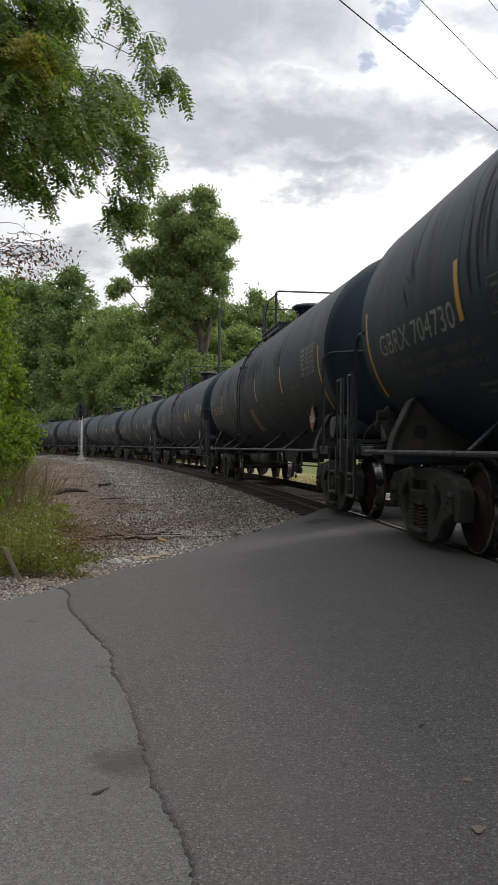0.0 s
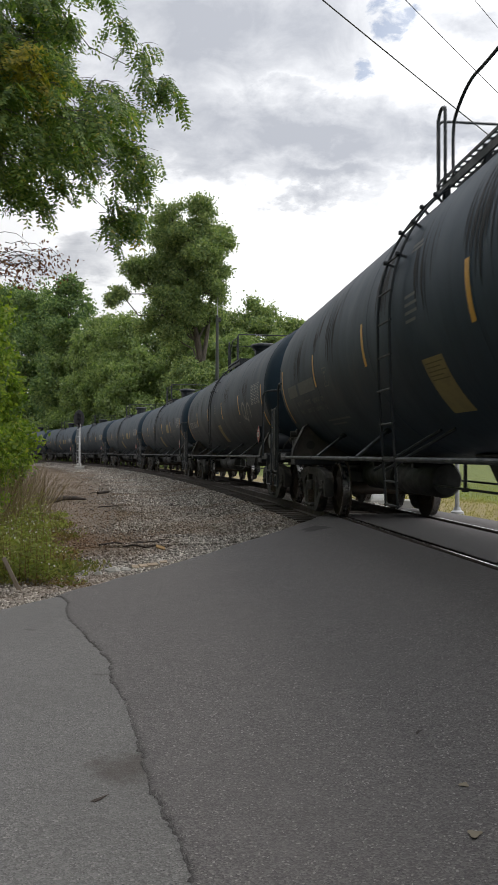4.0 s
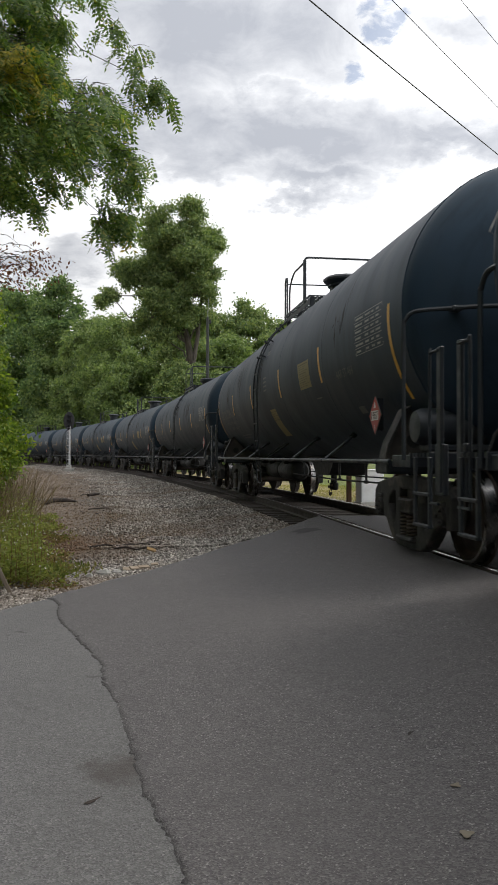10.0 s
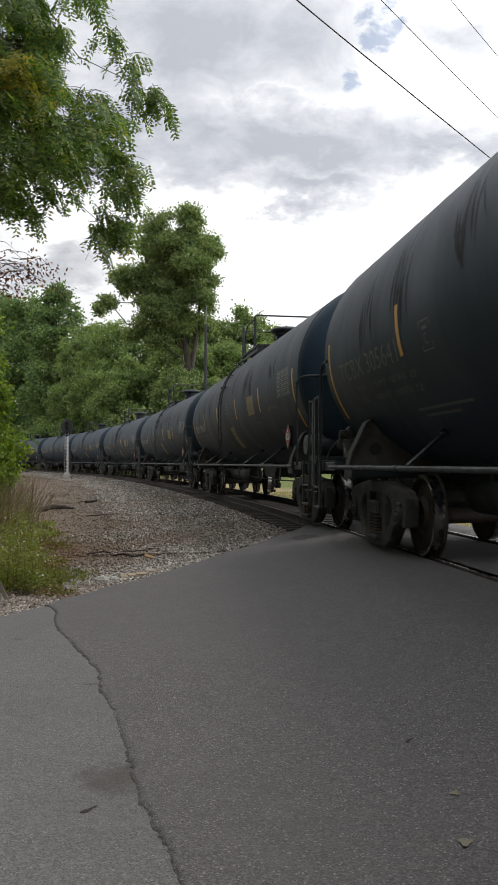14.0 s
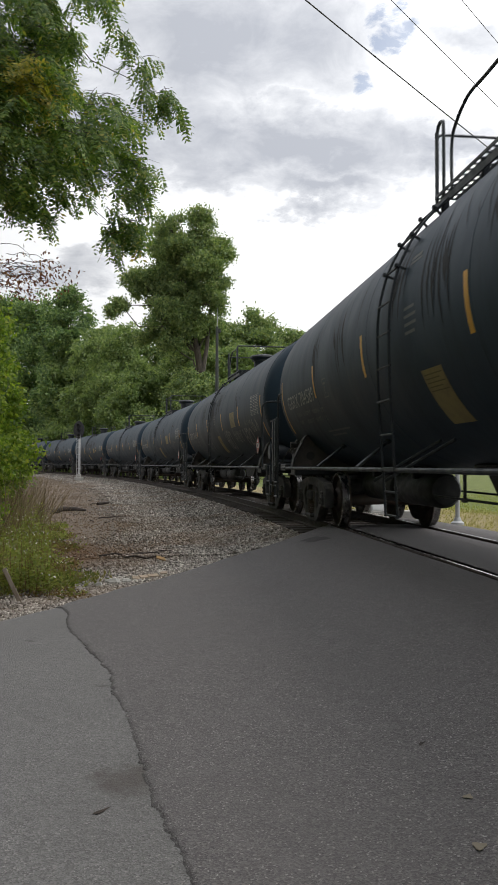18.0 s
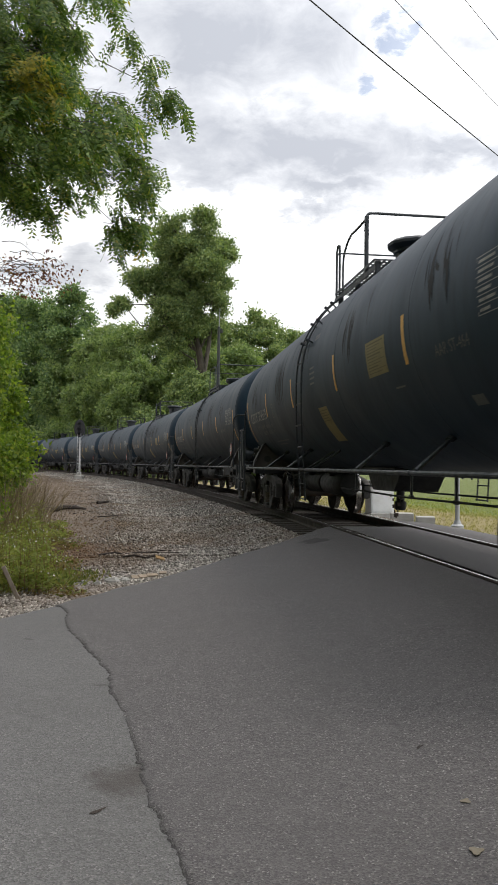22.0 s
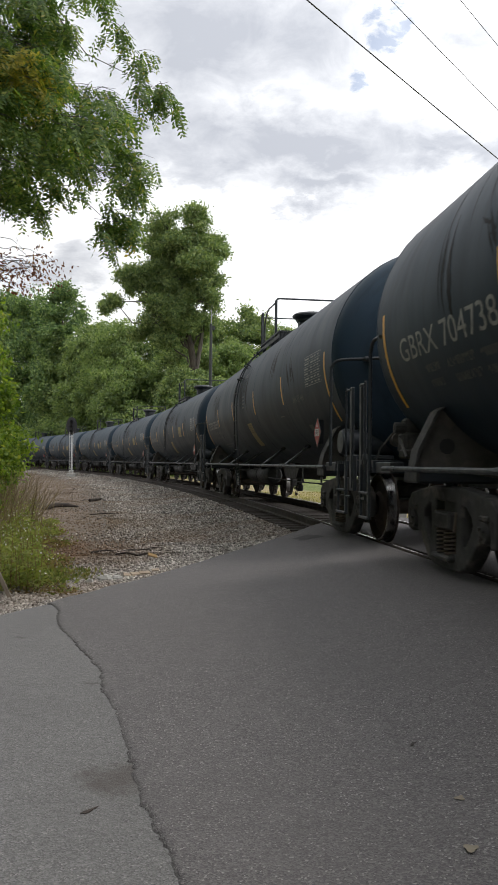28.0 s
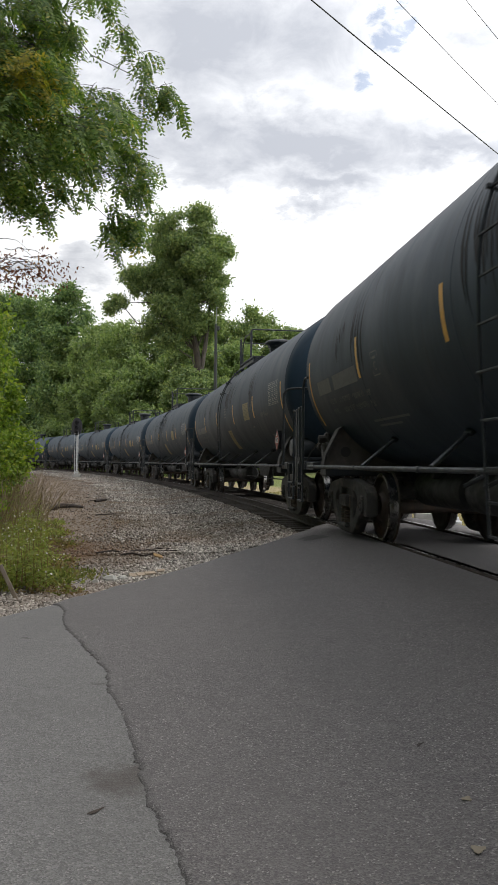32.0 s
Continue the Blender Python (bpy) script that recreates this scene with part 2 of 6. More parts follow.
# ---- mesh code ----
class Shape:
    def __init__(self):
        self.v, self.f = [], []

    def add(self, verts, faces):
        o = len(self.v)
        self.v += [tuple(p) for p in verts]
        self.f += [tuple(i + o for i in f) for f in faces]
        return self

    def box(self, c, size, b=0.0, turn=None):
        """A box with chamfered edges."""
        hx, hy, hz = (max(q / 2, 1e-4) for q in size)
        b = min(b, hx * 0.9, hy * 0.9, hz * 0.9)
        vs, fs = [], []
        if b <= 0:
            for i in range(8):
                vs.append(((hx if i & 1 else -hx), (hy if i & 2 else -hy), (hz if i & 4 else -hz)))
            fs = [(0, 2, 3, 1), (4, 5, 7, 6), (0, 1, 5, 4), (2, 6, 7, 3), (0, 4, 6, 2), (1, 3, 7, 5)]
        else:
            idx = {}
            for i in range(8):
                sx, sy, sz = (1 if i & 1 else -1), (1 if i & 2 else -1), (1 if i & 4 else -1)
                for ax in range(3):
                    p = [sx * (hx - b), sy * (hy - b), sz * (hz - b)]
                    p[ax] = (sx * hx, sy * hy, sz * hz)[ax]
                    idx[i, ax] = len(vs)
                    vs.append(tuple(p))
            quads = [(0, 2, 3, 1), (4, 5, 7, 6), (0, 1, 5, 4), (2, 6, 7, 3), (0, 4, 6, 2), (1, 3, 7, 5)]
            for q, ax in zip(quads, (2, 2, 1, 1, 0, 0)):
                fs.append(tuple(idx[i, ax] for i in q))
            for i in range(8):
                odd = bin(i).count("1") % 2
                t = (idx[i, 0], idx[i, 1], idx[i, 2])
                fs.append(t if odd else t[::-1])
                for ax in range(3):
                    j = i ^ (1 << ax)
                    if j > i:
                        o1, o2 = [k for k in range(3) if k != ax]
                        fs.append((idx[i, o1], idx[j, o1], idx[j, o2], idx[i, o2]))
        m = (turn or Matrix.Identity(3))
        c = Vector(c)
        return self.add([c + m @ Vector(p) for p in vs], fs)

    def tube(self, pts, r, n=8, caps=True):
        """A round bar along a line of points; r is one radius or one for each point."""
        pts = [Vector(p) for p in pts]
        rs = r if isinstance(r, (list, tuple)) else [r] * len(pts)
        vs, fs = [], []
        ref = None
        for i, p in enumerate(pts):
            d = (pts[min(i + 1, len(pts) - 1)] - pts[max(i - 1, 0)]).normalized()
            if ref is None:
                ref = Vector((0, 0, 1)) if abs(d.z) < 0.9 else Vector((1, 0, 0))
            u = (ref - d * ref.dot(d)).normalized()
            ref = u
            w = d.cross(u)
            for k in range(n):
                a = 2 * math.pi * k / n
                vs.append(p + (u * math.cos(a) + w * math.sin(a)) * rs[i])
        for i in range(len(pts) - 1):
            for k in range(n):
                fs.append((i * n + k, i * n + (k + 1) % n, (i + 1) * n + (k + 1) % n, (i + 1) * n + k))
        if caps:
            fs.append(tuple(range(n))[::-1])
            fs.append(tuple((len(pts) - 1) * n + k for k in range(n)))
        return self.add(vs, fs)

    def lathe(self, axis, origin, prof, n=24, a0=0.0, a1=2 * math.pi):
        """Turns (along, radius) pairs about an axis: 'x', 'y' or 'z'."""
        full = abs(a1 - a0 - 2 * math.pi) < 1e-6
        m = n if full else n + 1
        vs, fs = [], []
        for t, r in prof:
            for k in range(m):
                a = a0 + (a1 - a0) * k / n
                c, s = r * math.cos(a), r * math.sin(a)
                p = {"x": (t, c, s), "y": (s, t, c), "z": (c, s, t)}[axis]
                vs.append((p[0] + origin[0], p[1] + origin[1], p[2] + origin[2]))
        for i in range(len(prof) - 1):
            for k in range(n):
                k2 = (k + 1) % m
                fs.append((i * m + k, i * m + k2, (i + 1) * m + k2, (i + 1) * m + k))
        return self.add(vs, fs)

    def plate(self, outline, lo, hi, axis=0):
        """A plate with that outline, thick from lo to hi along an axis."""
        n = len(outline)
        def at(p, t):
            q = list(p)
            q.insert(axis, t)
            return tuple(q)
        vs = [at(p, lo) for p in outline] + [at(p, hi) for p in outline]
        fs = [tuple(range(n))[::-1], tuple(range(n, 2 * n))]
        fs += [(i, (i + 1) % n, n + (i + 1) % n, n + i) for i in range(n)]
        return self.add(vs, fs)


def link(name, me, material, parent=None, label="", bend=35):
    if material is not None and len(me.materials) == 0:
        me.materials.append(material)
    if bend:
        me.shade_smooth()
        me.set_sharp_from_angle(angle=radians(bend))
    ob = new(name, me)
    if parent is not None:
        ob.parent = parent
    if label:
        ob["label"] = label
    return ob


def part(name, shape, material, parent, label="", bend=35):
    """Links a shape as one mesh object under a thing or part."""
    me = bpy.data.meshes.new(name)
    me.from_pydata(shape.v, [], shape.f)
    me.update()
    bm = bmesh.new()
    bm.from_mesh(me)
    bmesh.ops.recalc_face_normals(bm, faces=bm.faces)
    bm.to_mesh(me)
    bm.free()
    return link(name, me, material, parent, label, bend)


def raw(name, verts, faces, material, parent=None, label="", bend=0):
    """Links a large mesh of numpy arrays; the faces all have the same number of corners."""
    verts, faces = np.asarray(verts, dtype=np.float32), np.asarray(faces, dtype=np.int32)
    me = bpy.data.meshes.new(name)
    me.vertices.add(len(verts))
    me.vertices.foreach_set("co", verts.ravel())
    k = faces.shape[1]
    me.loops.add(faces.size)
    me.loops.foreach_set("vertex_index", faces.ravel())
    me.polygons.add(len(faces))
    me.polygons.foreach_set("loop_start", np.arange(0, faces.size, k, dtype=np.int32))
    me.update(calc_edges=True)
    me.validate()
    return link(name, me, material, parent, label, bend)


def thing(name, label, category, m=None, group="", kind=""):
    ob = new(name)
    ob.empty_display_size = 0.2
    if m is not None:
        ob.matrix_world = m
    return tagged(ob, label, category, group, kind)


# ---- materials ----
class Mat:
    """A node material built step by step."""
    def __init__(self, name, rough=0.7, metal=0.0, spec=0.5):
        self.m = bpy.data.materials.new(name)
        self.m.use_nodes = True
        self.nt = self.m.node_tree
        self.n, self.l = self.nt.nodes, self.nt.links
        self.b = self.n["Principled BSDF"]
        self.b.inputs["Roughness"].default_value = rough
        self.b.inputs["Metallic"].default_value = metal
        self.b.inputs["Specular IOR Level"].default_value = spec
        self.tc = self.n.new("ShaderNodeTexCoord")

    def coord(self, scale=(1, 1, 1), which="Object"):
        mp = self.n.new("ShaderNodeMapping")
        mp.inputs["Scale"].default_value = scale
        self.l.new(self.tc.outputs[which], mp.inputs[0])
        return mp.outputs[0]

    def noise(self, scale, detail=4, rough=0.55, vec=None, warp=0.0):
        t = self.n.new("ShaderNodeTexNoise")
        t.inputs["Scale"].default_value = scale
        t.inputs["Detail"].default_value = detail
        t.inputs["Roughness"].default_value = rough
        t.inputs["Distortion"].default_value = warp
        self.l.new(vec if vec is not None else self.coord(), t.inputs["Vector"])
        return t.outputs["Fac"]

    def voronoi(self, scale, vec=None, out="Distance", feature="F1"):
        t = self.n.new("ShaderNodeTexVoronoi")
        t.feature = feature
        t.inputs["Scale"].default_value = scale
        self.l.new(vec if vec is not None else self.coord(), t.inputs["Vector"])
        return t.outputs[out]

    def ramp(self, src, stops):
        r = self.n.new("ShaderNodeValToRGB")
        cr = r.color_ramp
        while len(cr.elements) < len(stops):
            cr.elements.new(0.5)
        for e, (p, c) in zip(cr.elements, stops):
            e.position = p
            e.color = (*c, 1) if isinstance(c, (tuple, list)) else (c, c, c, 1)
        self.l.new(src, r.inputs[0])
        return r.outputs[0]

    def mix(self, fac, a, b, blend="MIX"):
        t = self.n.new("ShaderNodeMix")
        t.data_type = "RGBA"
        t.blend_type = blend
        for key, s in (("Factor", fac), ("A", a), ("B", b)):
            if isinstance(s, (int, float)):
                t.inputs[key].default_value = s
            elif isinstance(s, tuple):
                t.inputs[key].default_value = (*s, 1)
            else:
                self.l.new(s, t.inputs[key])
        return t.outputs["Result"]

    def math(self, op, a, b):
        t = self.n.new("ShaderNodeMath")
        t.operation = op
        for i, s in enumerate((a, b)):
            if isinstance(s, (int, float)):
                t.inputs[i].default_value = s
            else:
                self.l.new(s, t.inputs[i])
        return t.outputs[0]

    def blob(self, at, r0, r1, rough=0.8):
        """1 inside a ragged patch round a point, 0 outside."""
        gap = self.n.new("ShaderNodeVectorMath")
        gap.operation = "DISTANCE"
        gap.inputs[1].default_value = at
        self.l.new(self.tc.outputs["Object"], gap.inputs[0])
        wob = self.math("MULTIPLY", self.math("SUBTRACT", self.noise(1.4, 5, 0.7), 0.5), rough * 4)
        return self.ramp(self.math("MULTIPLY", self.math("ADD", gap.outputs["Value"], wob), 0.1), [(r0 * 0.1, 1.0), (r1 * 0.1, 0.0)])

    def island(self):
        return self.n.new("ShaderNodeNewGeometry").outputs["Random Per Island"]

    def chance(self):
        return self.n.new("ShaderNodeObjectInfo").outputs["Random"]

    def color(self, src):
        if isinstance(src, tuple):
            self.b.inputs["Base Color"].default_value = (*src, 1)
        else:
            self.l.new(src, self.b.inputs["Base Color"])
        return self

    def rough(self, src):
        self.l.new(src, self.b.inputs["Roughness"])
        return self

    def bump(self, src, strength=0.3, dist=0.01):
        t = self.n.new("ShaderNodeBump")
        t.inputs["Strength"].default_value = strength
        t.inputs["Distance"].default_value = dist
        self.l.new(src, t.inputs["Height"])
        self.l.new(t.outputs[0], self.b.inputs["Normal"])
        return self


def make_tank_paint():
    """Dull black-blue paint under a thin film of brown road dust."""
    k = Mat("black_tank_paint", 0.50, 0.0, 0.17)
    k.b.inputs["Specular Tint"].default_value = (0.66, 0.85, 1.0, 1)
    k.b.inputs["Sheen Weight"].default_value = 0.03
    k.b.inputs["Sheen Roughness"].default_value = 0.24
    k.b.inputs["Sheen Tint"].default_value = (0.90, 0.77, 0.62, 1)
    streaks = k.noise(1.0, 6, 0.7, k.coord((1.1, 0.8, 0.40)), 0.8)
    runs = k.noise(1.0, 5, 0.6, k.coord((7.0, 2.0, 0.9)), 0.5)
    blotch = k.noise(0.7, 4, 0.6)
    grain = k.noise(38, 3, 0.6)
    base = k.mix(k.ramp(blotch, [(0.35, 0.0), (0.7, 1.0)]), (0.0215, 0.0405, 0.0640), (0.0310, 0.0530, 0.0790))
    base = k.mix(k.ramp(runs, [(0.50, 0.0), (0.72, 0.5)]), base, (0.0105, 0.0185, 0.0280))
    dust = k.mix(k.ramp(streaks, [(0.52, 0.0), (0.80, 0.40)]), base, (0.042, 0.045, 0.047))
    spots = k.mix(k.ramp(grain, [(0.62, 0.0), (0.75, 0.30)]), dust, (0.036, 0.038, 0.039))
    k.color(k.mix(k.ramp(k.chance(), [(0.0, 0.0), (1.0, 0.22)]), spots, (0.040, 0.036, 0.031)))
    k.rough(k.ramp(streaks, [(0.3, 0.42), (0.75, 0.58)]))
    k.bump(k.noise(2.2, 3, 0.5), 0.12, 0.01)
    return k.m


def make_spill():
    k = Mat("dried_spill", 0.50, 0.0, 0.07)
    k.color(k.ramp(k.noise(5, 4), [(0.3, (0.0030, 0.0036, 0.0046)), (0.7, (0.0062, 0.0070, 0.0085))]))
    return k.m


def make_steel(name, a, b, rough=0.6, metal=0.0, rust=0.3, rust_color=(0.09, 0.05, 0.03)):
    k = Mat(name, rough, metal)
    base = k.mix(k.noise(6, 5), a, b)
    k.color(k.mix(k.ramp(k.noise(3.3, 6, 0.65), [(0.52, 0.0), (0.7, rust)]), base, rust_color))
    k.rough(k.ramp(k.noise(9, 4), [(0.3, rough - 0.12), (0.7, min(1.0, rough + 0.15))]))
    k.bump(k.noise(45, 4), 0.15, 0.004)
    return k.m


def make_plain(name, color, rough=0.55, wear=0.25, worn=(0.05, 0.045, 0.04), scale=7.0):
    k = Mat(name, rough)
    k.color(k.mix(k.ramp(k.noise(scale, 6, 0.65), [(0.45, 0.0), (0.75, wear)]), color, worn))
    k.bump(k.noise(60, 3), 0.05, 0.002)
    return k.m


def make_asphalt(name, dark, light, stain, chip, spill=None):
    k = Mat(name, 0.86)
    stones = k.voronoi(140, out="Color")
    sepr = k.n.new("ShaderNodeSeparateColor")
    k.l.new(stones, sepr.inputs[0])
    cell = k.voronoi(140)
    base = k.mix(k.ramp(sepr.outputs[0], [(0.15, 0.0), (0.85, 1.0)]), dark, light)
    base = k.mix(k.ramp(sepr.outputs[2], [(0.0, 0.5), (0.10, 0.0)]), base, (0.018, 0.017, 0.017))
    chips = k.mix(k.ramp(sepr.outputs[1], [(0.94, 0.0), (0.985, chip)]), base, (0.40, 0.385, 0.36))
    big = k.n.new("ShaderNodeSeparateColor")
    k.l.new(k.voronoi(54, out="Color"), big.inputs[0])
    near = k.ramp(k.voronoi(54), [(0.16, 1.0), (0.30, 0.0)])
    chips = k.mix(k.math("MULTIPLY", near, k.ramp(big.outputs[0], [(0.94, 0.0), (0.965, 0.9)])), chips, (0.36, 0.345, 0.32))
    chips = k.mix(k.math("MULTIPLY", near, k.ramp(big.outputs[1], [(0.03, 0.8), (0.05, 0.0)])), chips, (0.016, 0.015, 0.015))
    chips = k.mix(k.ramp(k.noise(26, 4, 0.7), [(0.38, 0.35), (0.55, 0.0)]), chips, dark)
    patch = k.mix(k.ramp(k.noise(0.55, 5, 0.6), [(0.35, 0.0), (0.68, 0.55)]), chips, stain)
    fine = k.mix(k.ramp(k.noise(5.5, 5, 0.7), [(0.5, 0.0), (0.8, 0.4)]), patch, light)
    if spill:
        # a brown oily spill with a ragged outline
        gap = k.n.new("ShaderNodeVectorMath")
        gap.operation = "DISTANCE"
        gap.inputs[1].default_value = spill[:3]
        k.l.new(k.tc.outputs["Object"], gap.inputs[0])
        reach = k.math("ADD", gap.outputs["Value"], k.math("MULTIPLY", k.noise(7, 5, 0.7), 0.55))
        fine = k.mix(k.ramp(reach, [(spill[3] + 0.20, 0.62), (spill[3] + 0.34, 0.0)]), fine, (0.052, 0.041, 0.034))
        dots = k.ramp(k.noise(4.5, 3, 0.6), [(0.66, 0.0), (0.70, 0.55)])
        fine = k.mix(dots, fine, (0.050, 0.045, 0.041))
    k.color(fine)
    k.bump(k.math("ADD", k.math("MULTIPLY", cell, 0.6), k.noise(30, 4)), 0.7, 0.007)
    return k.m


def make_ground():
    """Ballast grey beside the track, dirt and needles further out, grass beyond."""
    k = Mat("gravel_dirt_and_grass", 0.95)
    pos = k.n.new("ShaderNodeSeparateXYZ")
    k.l.new(k.tc.outputs["Object"], pos.inputs[0])
    off = k.n.new("ShaderNodeVectorMath")
    off.operation = "SUBTRACT"
    off.inputs[1].default_value = (ARC_X, ARC_Y, 0)
    k.l.new(k.tc.outputs["Object"], off.inputs[0])
    flatv = k.n.new("ShaderNodeVectorMath")
    flatv.operation = "MULTIPLY"
    flatv.inputs[1].default_value = (1, 1, 0)
    k.l.new(off.outputs[0], flatv.inputs[0])
    ln = k.n.new("ShaderNodeVectorMath")
    ln.operation = "LENGTH"
    k.l.new(flatv.outputs[0], ln.inputs[0])
    d = k.math("SUBTRACT", TURN_RADIUS, ln.outputs["Value"])
    wob = k.math("MULTIPLY", k.math("SUBTRACT", k.noise(0.5, 5, 0.65), 0.5), 4.0)
    dd = k.math("ADD", d, wob)
    cell = k.voronoi(30, out="Color")
    sepr = k.n.new("ShaderNodeSeparateColor")
    k.l.new(cell, sepr.inputs[0])
    edge = k.voronoi(30)
    stone = k.ramp(sepr.outputs[0], [(0.0, (0.09, 0.080, 0.070)), (0.5, (0.22, 0.190, 0.160)), (1.0, (0.40, 0.355, 0.31))])
    # dark rims round the cells: shade between pebbles put into the colour
    stone = k.mix(k.ramp(edge, [(0.25, 0.0), (0.55, 1.0)]), stone, (0.05, 0.045, 0.04))
    dirt = k.ramp(k.noise(1.3, 7, 0.7), [(0.3, (0.080, 0.052, 0.031)), (0.55, (0.170, 0.108, 0.062)), (0.8, (0.24, 0.195, 0.145))])
    dirt = k.mix(k.ramp(sepr.outputs[1], [(0.55, 0.0), (0.75, 0.8)]), dirt, (0.24, 0.22, 0.20))
    grass = k.ramp(k.noise(2.2, 6, 0.7), [(0.3, (0.055, 0.085, 0.018)), (0.55, (0.14, 0.17, 0.035)), (0.8, (0.26, 0.24, 0.07))])
    dry = k.ramp(k.noise(3.0, 6, 0.7), [(0.3, (0.17, 0.135, 0.06)), (0.6, (0.30, 0.245, 0.12)), (0.8, (0.38, 0.33, 0.20))])
    grass = k.mix(k.ramp(k.math("MULTIPLY", k.math("ADD", d, 12.0), 0.1), [(0.45, 0.0), (0.60, 1.0)]), grass, dry)
    left = k.mix(k.ramp(k.math("MULTIPLY", dd, 0.1), [(0.40, 0.0), (0.62, 1.0)]), stone, dirt)
    left = k.mix(k.ramp(k.math("MULTIPLY", dd, 0.1), [(0.85, 0.0), (1.0, 1.0)]), left, grass)
    left = k.mix(k.math("MULTIPLY", k.blob((-3.2, 13.0, -0.5), 0.8, 2.4), 0.75), left, (0.135, 0.072, 0.032))
    k.color(k.mix(k.ramp(k.math("MULTIPLY", k.math("ADD", d, 4.2), 0.5), [(0.2, 1.0), (0.5, 0.0)]), left, grass))
    k.bump(k.math("ADD", edge, k.noise(9, 5)), 0.9, 0.03)
    return k.m


def make_leaf(name, stops, through_share=0.35, rough=0.5):
    k = Mat(name, rough, 0.0, 0.35)
    tone = k.ramp(k.island(), stops)
    shade = k.mix(k.ramp(k.noise(0.6, 3), [(0.35, 0.0), (0.7, 0.35)]), tone, stops[0][1])
    k.color(shade)
    tl = k.n.new("ShaderNodeBsdfTranslucent")
    brt = k.mix(1.0, shade, (1.6, 1.7, 0.8), "MULTIPLY")
    k.l.new(brt, tl.inputs["Color"])
    mx = k.n.new("ShaderNodeMixShader")
    mx.inputs[0].default_value = through_share
    k.l.new(k.b.outputs[0], mx.inputs[1])
    k.l.new(tl.outputs[0], mx.inputs[2])
    k.l.new(mx.outputs[0], k.n["Material Output"].inputs["Surface"])
    return k.m


def make_bark(name="bark", a=(0.05, 0.042, 0.034), b=(0.15, 0.13, 0.11)):
    k = Mat(name, 0.9)
    t = k.noise(5, 6, 0.7, k.coord((1, 1, 0.25)))
    k.color(k.mix(k.ramp(t, [(0.35, 0.0), (0.7, 1.0)]), a, b))
    k.bump(t, 0.8, 0.03)
    return k.m


def make_stone():
    k = Mat("ballast_stone", 0.9)
    tone = k.ramp(k.island(), [(0.0, (0.075, 0.067, 0.060)), (0.35, (0.215, 0.195, 0.172)), (0.75, (0.370, 0.340, 0.305)), (1.0, (0.61, 0.57, 0.51))])
    tone = k.mix(k.ramp(k.noise(0.45, 5, 0.65), [(0.45, 0.0), (0.68, 0.65)]), tone, (0.19, 0.13, 0.085))
    tone = k.mix(k.math("MULTIPLY", k.blob((-4.3, 18.0, -0.5), 1.2, 4.6), 0.55), tone, (0.175, 0.125, 0.080))
    k.color(k.mix(k.math("MULTIPLY", k.blob((-3.2, 13.0, -0.5), 0.8, 2.4), 0.70), tone, (0.150, 0.083, 0.040)))
    return k.m


def make_dirty_stone():
    k = Mat("dirty_gravel_stone", 0.95)
    tone = k.ramp(k.island(), [(0.0, (0.075, 0.057, 0.044)), (0.4, (0.175, 0.137, 0.104)), (0.8, (0.28, 0.232, 0.185)), (1.0, (0.44, 0.39, 0.335))])
    tone = k.mix(k.ramp(k.noise(0.9, 5, 0.65), [(0.40, 0.0), (0.58, 0.6)]), tone, (0.160, 0.105, 0.060))
    tone = k.mix(k.math("MULTIPLY", k.blob((-4.3, 18.0, -0.5), 1.2, 4.6), 0.45), tone, (0.180, 0.120, 0.070))
    k.color(k.mix(k.math("MULTIPLY", k.blob((-3.2, 13.0, -0.5), 0.8, 2.6), 0.7), tone, (0.150, 0.080, 0.036)))
    return k.m


TANK = make_tank_paint()
SPILL = make_spill()
BLACK = make_steel("black_underframe_steel", (0.0095, 0.0140, 0.0195), (0.023, 0.0295, 0.0360), 0.50, 0.0, 0.4, (0.045, 0.033, 0.025))
TRUCK = make_steel("grimy_cast_steel", (0.020, 0.021, 0.022), (0.056, 0.053, 0.050), 0.8, 0.0, 0.6, (0.17, 0.145, 0.12))
# underframe black made darker: the shade under the car put into its colour
SHADE_STEEL = make_steel("shade_dark_steel", (0.0035, 0.0045, 0.0055), (0.009, 0.0105, 0.012), 0.65, 0.0, 0.4, (0.03, 0.024, 0.018))
SPRING = make_steel("rusty_spring_steel", (0.045, 0.034, 0.026), (0.10, 0.078, 0.058), 0.75, 0.0, 0.6, (0.13, 0.085, 0.055))
STEEL_RIM = make_steel("bright_rim_steel", (0.24, 0.235, 0.23), (0.40, 0.39, 0.38), 0.26, 1.0, 0.4)
WHEEL = make_steel("rusty_wheel_steel", (0.025, 0.019, 0.016), (0.052, 0.036, 0.027), 0.7, 0.0, 0.6, (0.105, 0.053, 0.028))
TREAD = make_steel("polished_tread_steel", (0.30, 0.29, 0.28), (0.45, 0.44, 0.43), 0.38, 1.0, 0.35)
RAIL_TOP = make_steel("polished_rail_top", (0.62, 0.61, 0.60), (0.74, 0.73, 0.72), 0.26, 1.0, 0.15)
# rusty cradle steel, kept paler: light on the plate put into its colour
LIT_CRADLE = make_steel("lit_cradle_steel", (0.050, 0.047, 0.043), (0.105, 0.096, 0.086), 0.85, 0.0, 0.7, (0.16, 0.135, 0.11))
RAIL = make_steel("rusty_rail_steel", (0.025, 0.019, 0.016), (0.055, 0.038, 0.03), 0.8, 0.0, 0.5)
YELLOW = make_plain("yellow_reflective_tape", (0.70, 0.36, 0.012), 0.4, 0.3, (0.22, 0.13, 0.03), 11)
